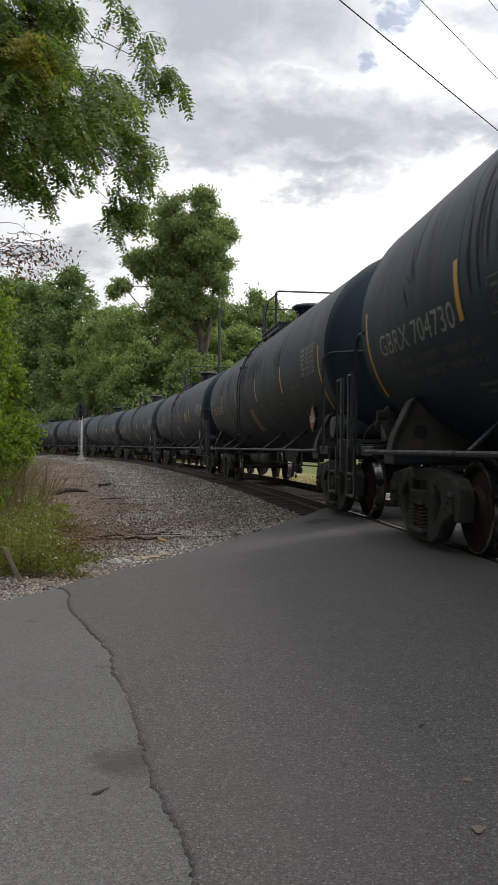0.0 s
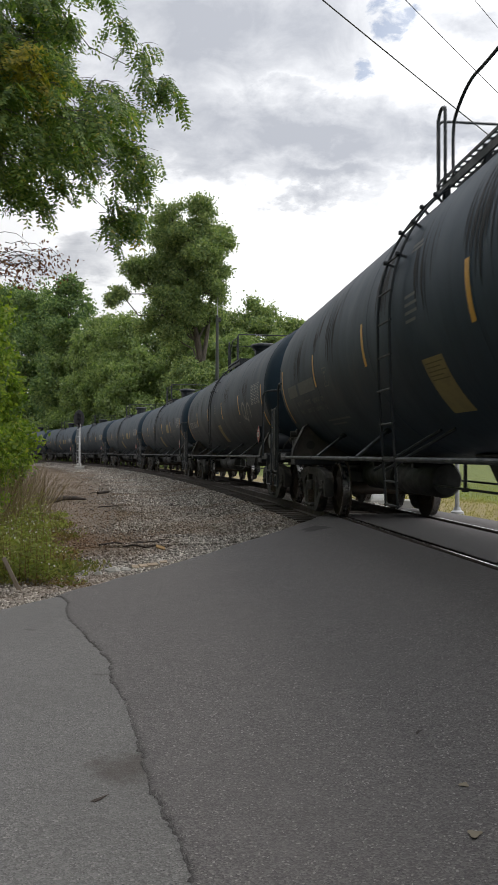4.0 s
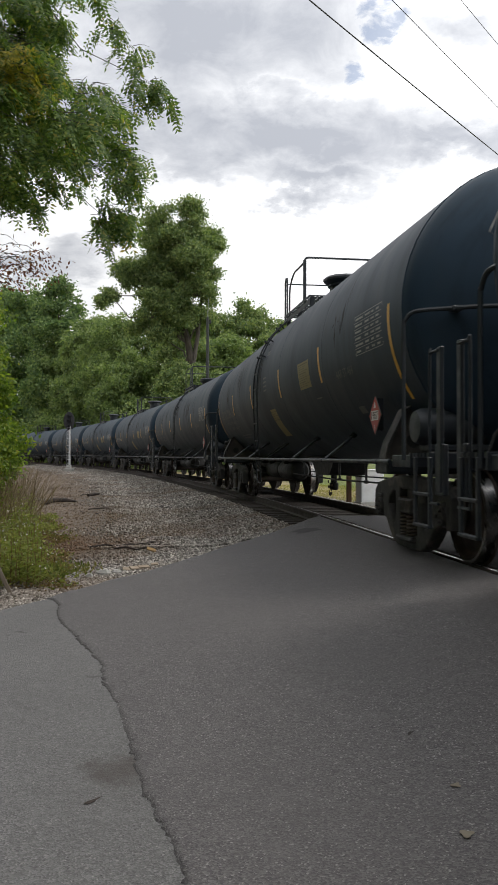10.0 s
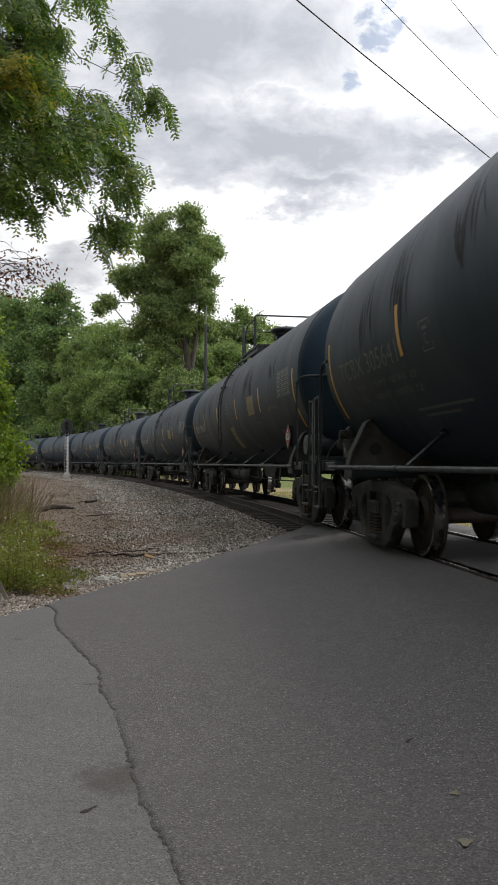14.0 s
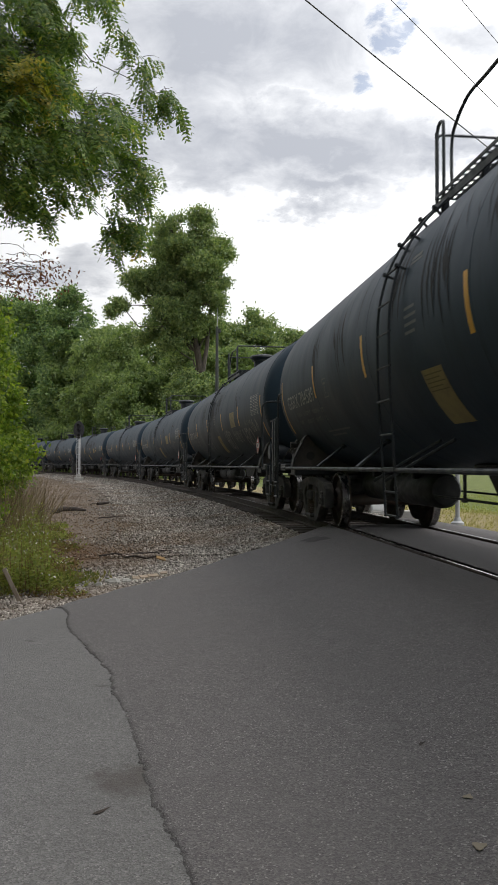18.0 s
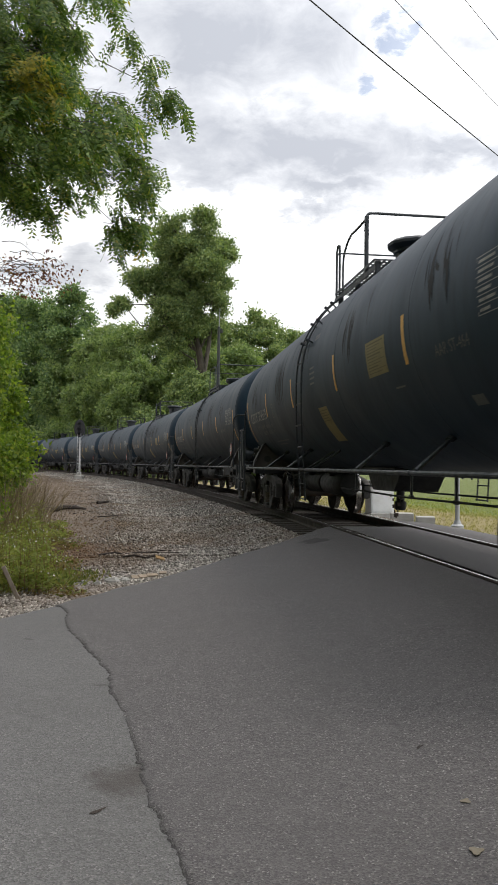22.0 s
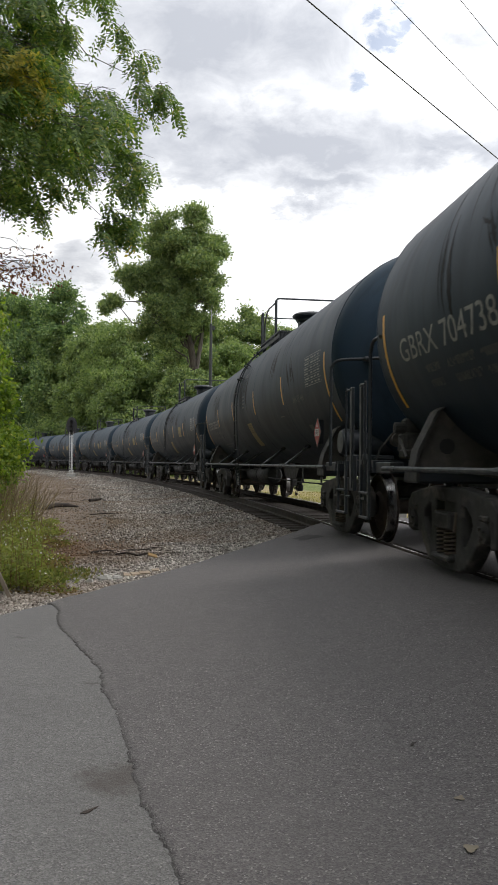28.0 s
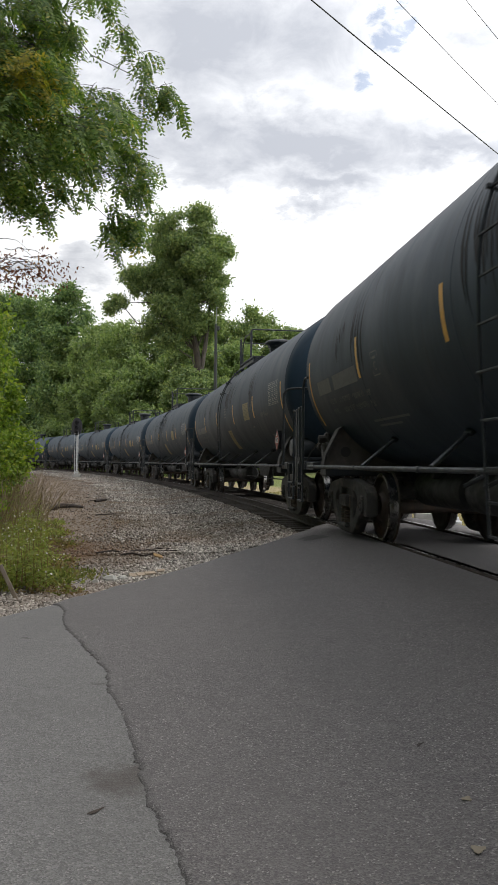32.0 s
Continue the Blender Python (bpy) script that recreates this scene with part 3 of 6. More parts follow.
FADED = make_plain("faded_yellow_tape", (0.30, 0.235, 0.085), 0.55, 0.55, (0.11, 0.09, 0.055), 9)
NOTICE = make_plain("yellow_notice_sheet", (0.24, 0.19, 0.05), 0.5, 0.5, (0.12, 0.095, 0.045), 9)
NOTICE_INK = make_plain("notice_ink", (0.15, 0.115, 0.035), 0.6, 0.2)
STENCIL = make_plain("worn_white_stencil", (0.36, 0.36, 0.34), 0.6, 0.75, (0.04, 0.04, 0.04), 16)
STENCIL_DIM = make_plain("dim_stencil", (0.125, 0.130, 0.130), 0.6, 0.6, (0.045, 0.05, 0.055), 16)
STENCIL_WORN = make_plain("rubbed_stencil", (0.14, 0.14, 0.13), 0.6, 0.8, (0.035, 0.035, 0.035), 14)
TAR = make_plain("old_tar", (0.034, 0.032, 0.031), 0.8, 0.6, (0.075, 0.070, 0.066), 9)
CHALK = make_plain("white_spray_paint", (0.24, 0.24, 0.23), 0.6, 0.95, (0.03, 0.03, 0.03), 9)
GREY_RIM = make_plain("grey_placard_rim", (0.15, 0.15, 0.145), 0.6, 0.3)
RED = make_plain("red_placard", (0.42, 0.050, 0.036), 0.5, 0.3, (0.30, 0.22, 0.20), 14)
WHITE = make_plain("white_placard", (0.62, 0.60, 0.56), 0.5, 0.3, (0.35, 0.30, 0.27), 14)
INK = make_plain("placard_ink", (0.02, 0.02, 0.02), 0.6, 0.1)
ASPHALT = make_asphalt("dark_asphalt", (0.0665, 0.0615, 0.0615), (0.156, 0.1445, 0.1430), (0.101, 0.0940, 0.0925), 0.7)
OLD_ASPHALT = make_asphalt("old_grey_asphalt", (0.100, 0.0965, 0.0945), (0.190, 0.1855, 0.181), (0.106, 0.102, 0.0995), 0.5, (-0.50, 3.62, -0.35, 0.17))
GROUND = make_ground()
STONE = make_stone()
DIRTY_STONE = make_dirty_stone()
BARK = make_bark()
DARK_BARK = make_bark("dark_bark", (0.030, 0.024, 0.018), (0.085, 0.070, 0.055))
PALE_BARK = make_bark("pale_bark", (0.11, 0.095, 0.075), (0.27, 0.24, 0.20))
TIE_WOOD = make_bark("tarred_sleeper_wood", (0.025, 0.02, 0.017), (0.075, 0.06, 0.05))
DEAD_WOOD = make_bark("dead_wood", (0.018, 0.014, 0.011), (0.065, 0.048, 0.038))
STAKE_WOOD = make_bark("weathered_stake_wood", (0.20, 0.16, 0.12), (0.36, 0.31, 0.25))
CONCRETE = make_plain("pale_concrete", (0.42, 0.41, 0.38), 0.85, 0.5, (0.25, 0.23, 0.20), 5)
CASE_PAINT = make_plain("white_case_paint", (0.76, 0.77, 0.76), 0.5, 0.3, (0.40, 0.37, 0.33), 4)
GALV = make_steel("galvanised_steel", (0.30, 0.31, 0.32), (0.45, 0.46, 0.47), 0.5, 0.3, 0.2)
SILVER = make_plain("silver_mast_paint", (0.62, 0.63, 0.64), 0.45, 0.25, (0.35, 0.33, 0.30), 3)
SIGNAL_BLACK = make_plain("black_signal_paint", (0.02, 0.02, 0.025), 0.5, 0.3, (0.06, 0.06, 0.06), 4)
POLE_DARK = make_plain("dark_pole_paint", (0.035, 0.04, 0.038), 0.7, 0.4, (0.07, 0.065, 0.06), 3)
WIRE = make_plain("dark_wire", (0.03, 0.03, 0.03), 0.6, 0.1)
FALLEN_LEAF = make_plain("dry_fallen_leaf", (0.20, 0.172, 0.125), 0.8, 0.4, (0.12, 0.09, 0.055), 30)
SCRAP = make_plain("weathered_board", (0.38, 0.31, 0.23), 0.9, 0.5, (0.20, 0.15, 0.10), 6)
ORANGE = make_plain("orange_scrap", (0.30, 0.19, 0.075), 0.8, 0.4, (0.18, 0.12, 0.06), 9)
LEAF_NEAR = make_leaf("locust_leaf", [(0.0, (0.049, 0.093, 0.024)), (0.5, (0.110, 0.178, 0.042)), (0.90, (0.197, 0.266, 0.062)), (1.0, (0.335, 0.296, 0.070))], 0.46)
LEAF_YELLOW = make_leaf("yellowing_leaf", [(0.0, (0.16, 0.17, 0.03)), (0.5, (0.30, 0.27, 0.04)), (1.0, (0.42, 0.33, 0.05))], 0.5)
LEAF_DRY = make_leaf("dry_red_leaf", [(0.0, (0.09, 0.036, 0.026)), (0.6, (0.20, 0.072, 0.052)), (1.0, (0.30, 0.17, 0.07))], 0.45)
LEAF_BUSH = make_leaf("bush_leaf", [(0.0, (0.070, 0.122, 0.021)), (0.5, (0.152, 0.224, 0.034)), (0.93, (0.252, 0.316, 0.052)), (1.0, (0.358, 0.345, 0.068))], 0.5)
LEAF_FAR = make_leaf("far_tree_leaf", [(0.0, (0.092, 0.148, 0.066)), (0.5, (0.200, 0.268, 0.112)), (1.0, (0.360, 0.410, 0.176))], 0.34)
LEAF_PALE = make_leaf("pale_tree_leaf", [(0.0, (0.096, 0.148, 0.064)), (0.5, (0.188, 0.254, 0.108)), (1.0, (0.300, 0.365, 0.158))], 0.42)
LEAF_DARK = make_leaf("dark_tree_leaf", [(0.0, (0.060, 0.112, 0.050)), (0.5, (0.134, 0.208, 0.084)), (1.0, (0.252, 0.330, 0.128))], 0.34)
WEED = make_leaf("weed_leaf", [(0.0, (0.070, 0.090, 0.020)), (0.45, (0.140, 0.160, 0.040)), (0.75, (0.22, 0.205, 0.075)), (1.0, (0.25, 0.18, 0.10))], 0.45)
STRAW = make_leaf("dry_straw", [(0.0, (0.12, 0.085, 0.055)), (0.5, (0.22, 0.165, 0.11)), (1.0, (0.33, 0.27, 0.18))], 0.2)
WEED_BRIGHT = make_leaf("bright_weed_leaf", [(0.0, (0.130, 0.165, 0.040)), (0.5, (0.225, 0.255, 0.070)), (1.0, (0.34, 0.33, 0.12))], 0.45)
DRY_WEED = make_leaf("brown_weed_leaf", [(0.0, (0.09, 0.055, 0.022)), (0.5, (0.17, 0.11, 0.045)), (1.0, (0.26, 0.19, 0.09))], 0.3)
GRASS = make_leaf("field_grass", [(0.0, (0.13, 0.17, 0.03)), (0.5, (0.22, 0.25, 0.05)), (1.0, (0.34, 0.33, 0.10))], 0.35)
DRY_FIELD = make_leaf("dry_field_grass", [(0.0, (0.20, 0.18, 0.06)), (0.5, (0.31, 0.28, 0.10)), (1.0, (0.42, 0.38, 0.17))], 0.3)
BLOSSOM = make_plain("white_blossom", (0.58, 0.56, 0.47), 0.7, 0.1)

# ---- ground, road and track ----
def lerp_table(table, v):
    for (a, p), (b, q) in zip(table, table[1:]):
        if v <= b:
            return p + (q - p) * max(0.0, (v - a)) / (b - a)
    return table[-1][1]


ROAD_EDGE = [(-9.0, -10.7), (0.0, -6.0), (5.4, -3.2), (8.0, -1.85), (9.2, -1.42), (11.2, -0.30), (13.06, 0.72), (14.1, 1.25), (14.5, 1.52)]
CRACK = [(-9.0, 1.1), (-3.0, 0.64), (0.0, 0.33), (2.3, -0.078), (2.83, -0.235), (3.4, -0.392), (4.14, -0.57), (5.1, -0.82), (5.96, -1.09), (6.9, -1.50), (7.7, -1.70), (8.0, -1.80)]


def edge_x(y):
    return lerp_table(ROAD_EDGE, y) + 0.05 * noise.noise((y * 2.1, 4.0, 0)) + 0.02 * noise.noise((y * 7.0, 4.0, 0))


def crack_x(y):
    return lerp_table(CRACK, y) + 0.035 * noise.noise((y * 1.9, 9.0, 0)) + 0.024 * noise.noise((y * 7.3, 9.0, 0)) + 0.016 * noise.noise((y * 19.0, 9.0, 0)) + 0.018 * noise.noise((y * 43.0, 9.0, 0)) + 0.008 * noise.noise((y * 71.0, 9.0, 0))


def rail_x(y, d):
    """Where the line at distance d from the track's middle lies at y."""
    s = (HEAD0 + math.asin((y - ARC_Y) / TURN_RADIUS)) * TURN_RADIUS
    return ARC_X + math.sqrt((TURN_RADIUS - d - bow(s)) ** 2 - (y - ARC_Y) ** 2)


def paved(x, y):
    s, d = track_sd(x, y)
    if y < 14.6 and -2.6 < d and x > lerp_table(ROAD_EDGE, y) - 0.05:
        return True
    return -2.6 < d < 0.9 and s < 5.0


def spaced(stops):
    out = []
    for (a, step), (b, _) in zip(stops, stops[1:]):
        n = max(1, round((b - a) / step))
        out += [a + (b - a) * i / n for i in range(n)]
    return out + [stops[-1][0]]


def build_ground():
    xs = spaced([(-1500, 300), (-300, 40), (-60, 5), (-20, 0.8), (-7, 0.3), (8, 0.8), (20, 5), (60, 40), (300, 300), (1500, 1)])
    ys = spaced([(-1500, 300), (-300, 40), (-40, 5), (-5, 0.8), (4, 0.3), (30, 0.8), (60, 3), (150, 40), (400, 275), (1500, 1)])
    verts = []
    for y in ys:
        for x in xs:
            if abs(x) > 190 or not -120 < y < 190:
                z = -0.8
            else:
                z = ground_z(x, y) - (0.14 if paved(x, y) else 0.0)
            verts.append((x, y, z))
    n = len(xs)
    faces = [(j * n + i, j * n + i + 1, (j + 1) * n + i + 1, (j + 1) * n + i) for j in range(len(ys) - 1) for i in range(n - 1)]
    ob = raw("ground", verts, faces, GROUND, bend=180)
    tagged(ob, "grey gravel and brown dirt turning to grass", "ground", kind="structure")


def sheet(name, ys, left, right, height, cols, material, skirt, label):
    """A paved sheet row by row, with a rim that goes down at its left edge."""
    verts, faces = [], []
    for y in ys:
        a, b = left(y), right(y)
        verts.append((a - 0.01, y, height(a, y) - skirt))
        for i in range(cols + 1):
            x = a + (b - a) * (i / cols) ** 1.3
            verts.append((x, y, height(x, y) - (skirt * 0.25 if i == 0 else 0.0)))
    n = cols + 2
    faces = [(j * n + i, j * n + i + 1, (j + 1) * n + i + 1, (j + 1) * n + i) for j in range(len(ys) - 1) for i in range(n - 1)]
    ob = raw(name, verts, faces, material, bend=60)
    return tagged(ob, label, "road", kind="structure")


def build_road():
    ys = spaced([(-9, 0.5), (1.5, 0.02), (8.0, 0.08), (14.5, 1)])
    sheet("road", ys, lambda y: crack_x(y) if y < 7.98 else edge_x(y), lambda y: rail_x(y, 0.835),
          lambda x, y: road_z(x, y) + 0.004 * noise.noise((x * 1.3, y * 1.3, 2)), 46, ASPHALT, 0.03,
          "dark grey asphalt crossing with a ragged edge")
    ys = spaced([(-9, 0.5), (2, 0.15), (8.0, 1)])
    sheet("old_pavement", ys, edge_x, lambda y: crack_x(y) + 0.10,
          lambda x, y: road_z(x, y) - 0.015 + 0.003 * noise.noise((x * 1.1, y * 1.1, 5)), 24, OLD_ASPHALT, 0.10,
          "lighter old asphalt beside the dark overlay")
    for name, d0, d1, s1, label in (("crossing_panel", 0.615, -0.625, 4.6, "dark asphalt between the two rails"),
                                    ("far_pavement", -0.80, -2.45, 6.2, "asphalt strip behind the track")):
        verts, cols = [], 10
        ss = spaced([(-13, 0.5), (s1, 1)])
        for s in ss:
            for i in range(cols + 1):
                d = d0 + (d1 - d0) * i / cols
                x, y = track_xy(s, d)
                verts.append((x, y, (road_z(x, y) if abs(d) > 0.7 else -0.012) + 0.004 * noise.noise((x, y, 3))))
            x, y = track_xy(s, d1)
            verts.append((x, y, road_z(x, y) - 0.2))
        n = cols + 2
        faces = [(j * n + i, j * n + i + 1, (j + 1) * n + i + 1, (j + 1) * n + i) for j in range(len(ss) - 1) for i in range(n - 1)]
        tagged(raw(name, verts, faces, ASPHALT, bend=60), label, "road", kind="structure")


def build_track():
    track = thing("railway_track", "curved railway track with rusty rails and tarred sleepers", "railway track", kind="structure")
    prof = [(-0.036, -0.012), (-0.026, 0.0), (0.026, 0.0), (0.036, -0.012), (0.034, -0.036), (0.010, -0.052), (0.010, -0.130), (0.07, -0.150), (0.07, -0.165),
            (-0.07, -0.165), (-0.07, -0.150), (-0.010, -0.130), (-0.010, -0.052), (-0.034, -0.036)]
    for side in (0.753, -0.753):
        g, top = Shape(), Shape()
        ss = spaced([(-15, 1.0), (160, 1)])
        vs, tv = [], []
        for s in ss:
            for d, z in prof:
                x, y = track_xy(s, side + d)
                vs.append((x, y, track_z(s) + z))
            for d in (-0.012, 0.010):
                x, y = track_xy(s, side + d)
                tv.append((x, y, track_z(s) + 0.003))
        n = len(prof)
        g.add(vs, [(j * n + i, j * n + (i + 1) % n, (j + 1) * n + (i + 1) % n, (j + 1) * n + i) for j in range(len(ss) - 1) for i in range(n)])
        g.f += [tuple(range(n)), tuple((len(ss) - 1) * n + i for i in range(n))[::-1]]
        top.add(tv, [(j * 2, j * 2 + 1, j * 2 + 3, j * 2 + 2) for j in range(len(ss) - 1)])
        rail = part("rail", g, RAIL, track, "rusty steel rail with a polished top")
        part("running_surface", top, RAIL_TOP, rail, "polished steel running surface")
    tie = Shape().box((0, 0, 0), (0.23, 2.59, 0.18), 0.012)
    first = None
    rnd = random.Random(4)
    s = 5.2
    while s < 150:
        x, y = track_xy(s)
        m = Matrix.Translation((x, y, track_z(s) - 0.165 - 0.09)) @ Matrix.Rotation(math.pi / 2 - (HEAD0 - s / TURN_RADIUS) + rnd.uniform(-0.01, 0.01), 4, "Z")
        if first is None:
            first = part("sleeper", tie, TIE_WOOD, track)
            ob = first
        else:
            ob = new("sleeper", first.data)
            ob.parent = track
        ob.matrix_basis = m
        s += 0.52


def stones(name, places, sizes, seed, material, label):
    """Loose stones as one heap of broken octahedra."""
    rng = np.random.default_rng(seed)
    n = len(places)
    base = np.array([(1, 0, 0), (-1, 0, 0), (0, 1, 0), (0, -1, 0), (0, 0, 1), (0, 0, -1)], dtype=np.float32)
    tri = np.array([(0, 2, 4), (2, 1, 4), (1, 3, 4), (3, 0, 4), (2, 0, 5), (1, 2, 5), (3, 1, 5), (0, 3, 5)])
    q = rng.normal(size=(n, 4))
    q /= np.linalg.norm(q, axis=1)[:, None]
    w, x, y, z = q.T
    rot = np.stack([np.stack([1 - 2 * (y * y + z * z), 2 * (x * y - z * w), 2 * (x * z + y * w)], 1),
                    np.stack([2 * (x * y + z * w), 1 - 2 * (x * x + z * z), 2 * (y * z - x * w)], 1),
                    np.stack([2 * (x * z - y * w), 2 * (y * z + x * w), 1 - 2 * (x * x + y * y)], 1)], 1)
    shape = base[None] * rng.uniform(0.55, 1.25, (n, 6, 1)) + rng.normal(0, 0.16, (n, 6, 3))
    shape = shape * np.asarray(sizes)[:, None, None] * rng.uniform(0.7, 1.2, (n, 1, 3))
    v = np.einsum("nij,nkj->nki", rot, shape)
    v[:, :, 2] *= 0.8
    v += np.asarray(places)[:, None, :]
    f = (tri[None] + (np.arange(n) * 6)[:, None, None]).reshape(-1, 3)
    return tagged(raw(name, v.reshape(-1, 3), f, material), label, "gravel", kind="stuff")


def build_ballast():
    rnd = random.Random(11)
    places, sizes, dirty, dsizes = [], [], [], []
    while len(places) + len(dirty) < 132000:
        far = rnd.random()
        s = 3.2 + 92 * far ** 2.3
        d = rnd.uniform(-2.2, 4.6) if rnd.random() < 0.80 else rnd.uniform(2.5, 8.2)
        x, y = track_xy(s, d)
        if paved(x, y) or abs(abs(d) - 0.753) < 0.09:
            continue
        outer = d > 4.5 + 1.6 * noise.noise((x * 0.4, y * 0.4, 7)) + rnd.gauss(0, 0.35) and y > 11.6
        if outer and rnd.random() < 0.08:
            continue
        r = rnd.uniform(0.014, 0.031) * (1.0 + 0.016 * s)
        if outer:
            dirty.append((x, y, ground_z(x, y) + r * rnd.uniform(-0.3, 0.4)))
            dsizes.append(r * 0.9)
            continue
        places.append((x, y, ground_z(x, y) + r * rnd.uniform(-0.2, 0.7) + (0.02 if abs(d) > 1.3 else -0.01)))
        sizes.append(r)
    stones("ballast", places, sizes, 5, STONE, "loose grey crushed stone ballast along the track")
    stones("dirty_gravel", dirty, dsizes, 9, DIRTY_STONE, "brown dirty gravel at the foot of the bank")
    places, sizes = [], []
    for _ in range(30000):
        y = 5.2 + 8.6 * rnd.random() ** 0.6
        x = lerp_table(ROAD_EDGE, y) - abs(rnd.gauss(0, 0.52 + 0.12 * max(0.0, y - 8.0))) + 0.02
        r = rnd.uniform(0.010, 0.020) * rnd.choice((1.0, 1.0, 1.2, 1.6))
        places.append((x, y, ground_z(x, y) + r * 0.5))
        sizes.append(r)
    stones("road_edge_gravel", places, sizes, 6, STONE, "pale loose gravel along the edge of the asphalt")


build_ground()
build_road()
build_track()
build_ballast()

# ---- the tank car; x runs to its rear, y to the camera's side, z from the top of the rail ----
CAR, TC, AXLE, TR, TZ = 18.14, 7.0, 0.96, 1.487, 2.474
TRUCK_X = {1: 6.94, -1: -6.96}
HALF = 7.93


def on_tank(x, ang, off=0.0):
    a = radians(ang)
    return (x, (TR + off) * math.cos(a), TZ + (TR + off) * math.sin(a))


def patch(g, x0, x1, a0, a1, off=0.004):
    """A thin sheet that lies on the tank between two angles."""
    n = max(1, round(abs(a1 - a0) / 3.75))
    vs, fs = [], []
    for i in range(n + 1):
        a = a0 + (a1 - a0) * i / n
        vs += [on_tank(x0, a, off), on_tank(x1, a, off)]
    for i in range(n):
        fs.append((2 * i, 2 * i + 1, 2 * i + 3, 2 * i + 2))
    return g.add(vs, fs)


def stroke(g, pts, width, off=0.0035):
    """A painted line on the tank, through points of (x, angle)."""
    q = [Vector((x, radians(a) * TR)) for x, a in pts]
    vs = []
    for i, p in enumerate(q):
        d = (q[min(i + 1, len(q) - 1)] - q[max(i - 1, 0)])
        d = d.normalized() if d.length > 1e-6 else Vector((1, 0))
        n = Vector((-d.y, d.x)) * width / 2
        for e in (p + n, p - n):
            vs.append(on_tank(e.x, math.degrees(e.y / TR), off))
    return g.add(vs, [(2 * i, 2 * i + 1, 2 * i + 3, 2 * i + 2) for i in range(len(q) - 1)])


def curl(pts, steps=6):
    """A smooth line through points (Catmull-Rom)."""
    p = [pts[0], *pts, pts[-1]]
    out = []
    for i in range(1, len(p) - 2):
        a, b, c, d = (Vector(q) for q in p[i - 1:i + 3])
        for k in range(steps):
            t = k / steps
            v = 0.5 * ((2 * b) + (c - a) * t + (2 * a - 5 * b + 4 * c - d) * t * t + (3 * b - a - 3 * c + d) * t ** 3)
            out.append(tuple(v))
    return out + [tuple(pts[-1])]


def letters(text):
    """A flat mesh of a line of text, one unit high, in the built-in font."""
    cu = bpy.data.curves.new("text", "FONT")
    cu.body, cu.size, cu.resolution_u = text, 1.0, 3
    ob = new("text", cu)
    dg = bpy.context.evaluated_depsgraph_get()
    me = bpy.data.meshes.new_from_object(ob.evaluated_get(dg))
    v = [tuple(p.co) for p in me.vertices]
    f = [tuple(p.vertices) for p in me.polygons]
    bpy.data.objects.remove(ob)
    bpy.data.curves.remove(cu)
    bpy.data.meshes.remove(me)
    lo, hi = min(p[0] for p in v), max(p[0] for p in v)
    top = max(p[1] for p in v)
    return [((p[0] - lo) / (hi - lo), p[1] / top) for p in v], f


def wrap_text(g, text, x0, x1, a_base, height, off=0.004):
    """Text on the tank from x0 to x1, with its foot at that angle."""
    v, f = letters(text)
    return g.add([on_tank(x0 + (x1 - x0) * u, a_base + math.degrees(h * height / TR), off) for u, h in v], f)


CASTING = []


def frame_casting():
    """The cast side frame: an arched outline with window openings, thick and rounded."""
    if CASTING:
        return CASTING[0]
    half = [(0.0, 0.80), (0.36, 0.80), (0.60, 0.775), (0.84, 0.745), (1.06, 0.71), (1.17, 0.63), (1.19, 0.50), (1.17, 0.36), (1.08, 0.345), (1.07, 0.49), (0.96, 0.56), (0.85, 0.49), (0.84, 0.36), (0.75, 0.33), (0.64, 0.22), (0.50, 0.11), (0.34, 0.065), (0.0, 0.06)]
    outline = half + [(-x, z) for x, z in half[-2:0:-1]]
    window = [(0.41, 0.67), (0.52, 0.665), (0.65, 0.58), (0.69, 0.49), (0.62, 0.38), (0.51, 0.27), (0.44, 0.27), (0.40, 0.40)]
    slot = [(1.105, 0.585), (1.135, 0.56), (1.135, 0.46), (1.11, 0.45)]
    loops = [outline, window, [(-x, z) for x, z in window], slot, [(-x, z) for x, z in slot], [(-0.28, 0.70), (0.28, 0.70), (0.30, 0.58), (0.28, 0.17), (-0.28, 0.17), (-0.30, 0.58)]]
    cu = bpy.data.curves.new("casting", "CURVE")
    cu.dimensions, cu.fill_mode = "2D", "BOTH"
    cu.extrude, cu.bevel_depth, cu.bevel_resolution = 0.055, 0.022, 1
    for pts in loops:
        sp = cu.splines.new("POLY")
        sp.points.add(len(pts) - 1)
        for p, (x, z) in zip(sp.points, pts):
            p.co = (x, z, 0, 1)
        sp.use_cyclic_u = True
    ob = new("casting", cu)
    me = bpy.data.meshes.new_from_object(ob.evaluated_get(bpy.context.evaluated_depsgraph_get()))
    bpy.data.objects.remove(ob)
    me.transform(Matrix.Rotation(math.pi / 2, 4, "X"))
    CASTING.append(me)
    return me


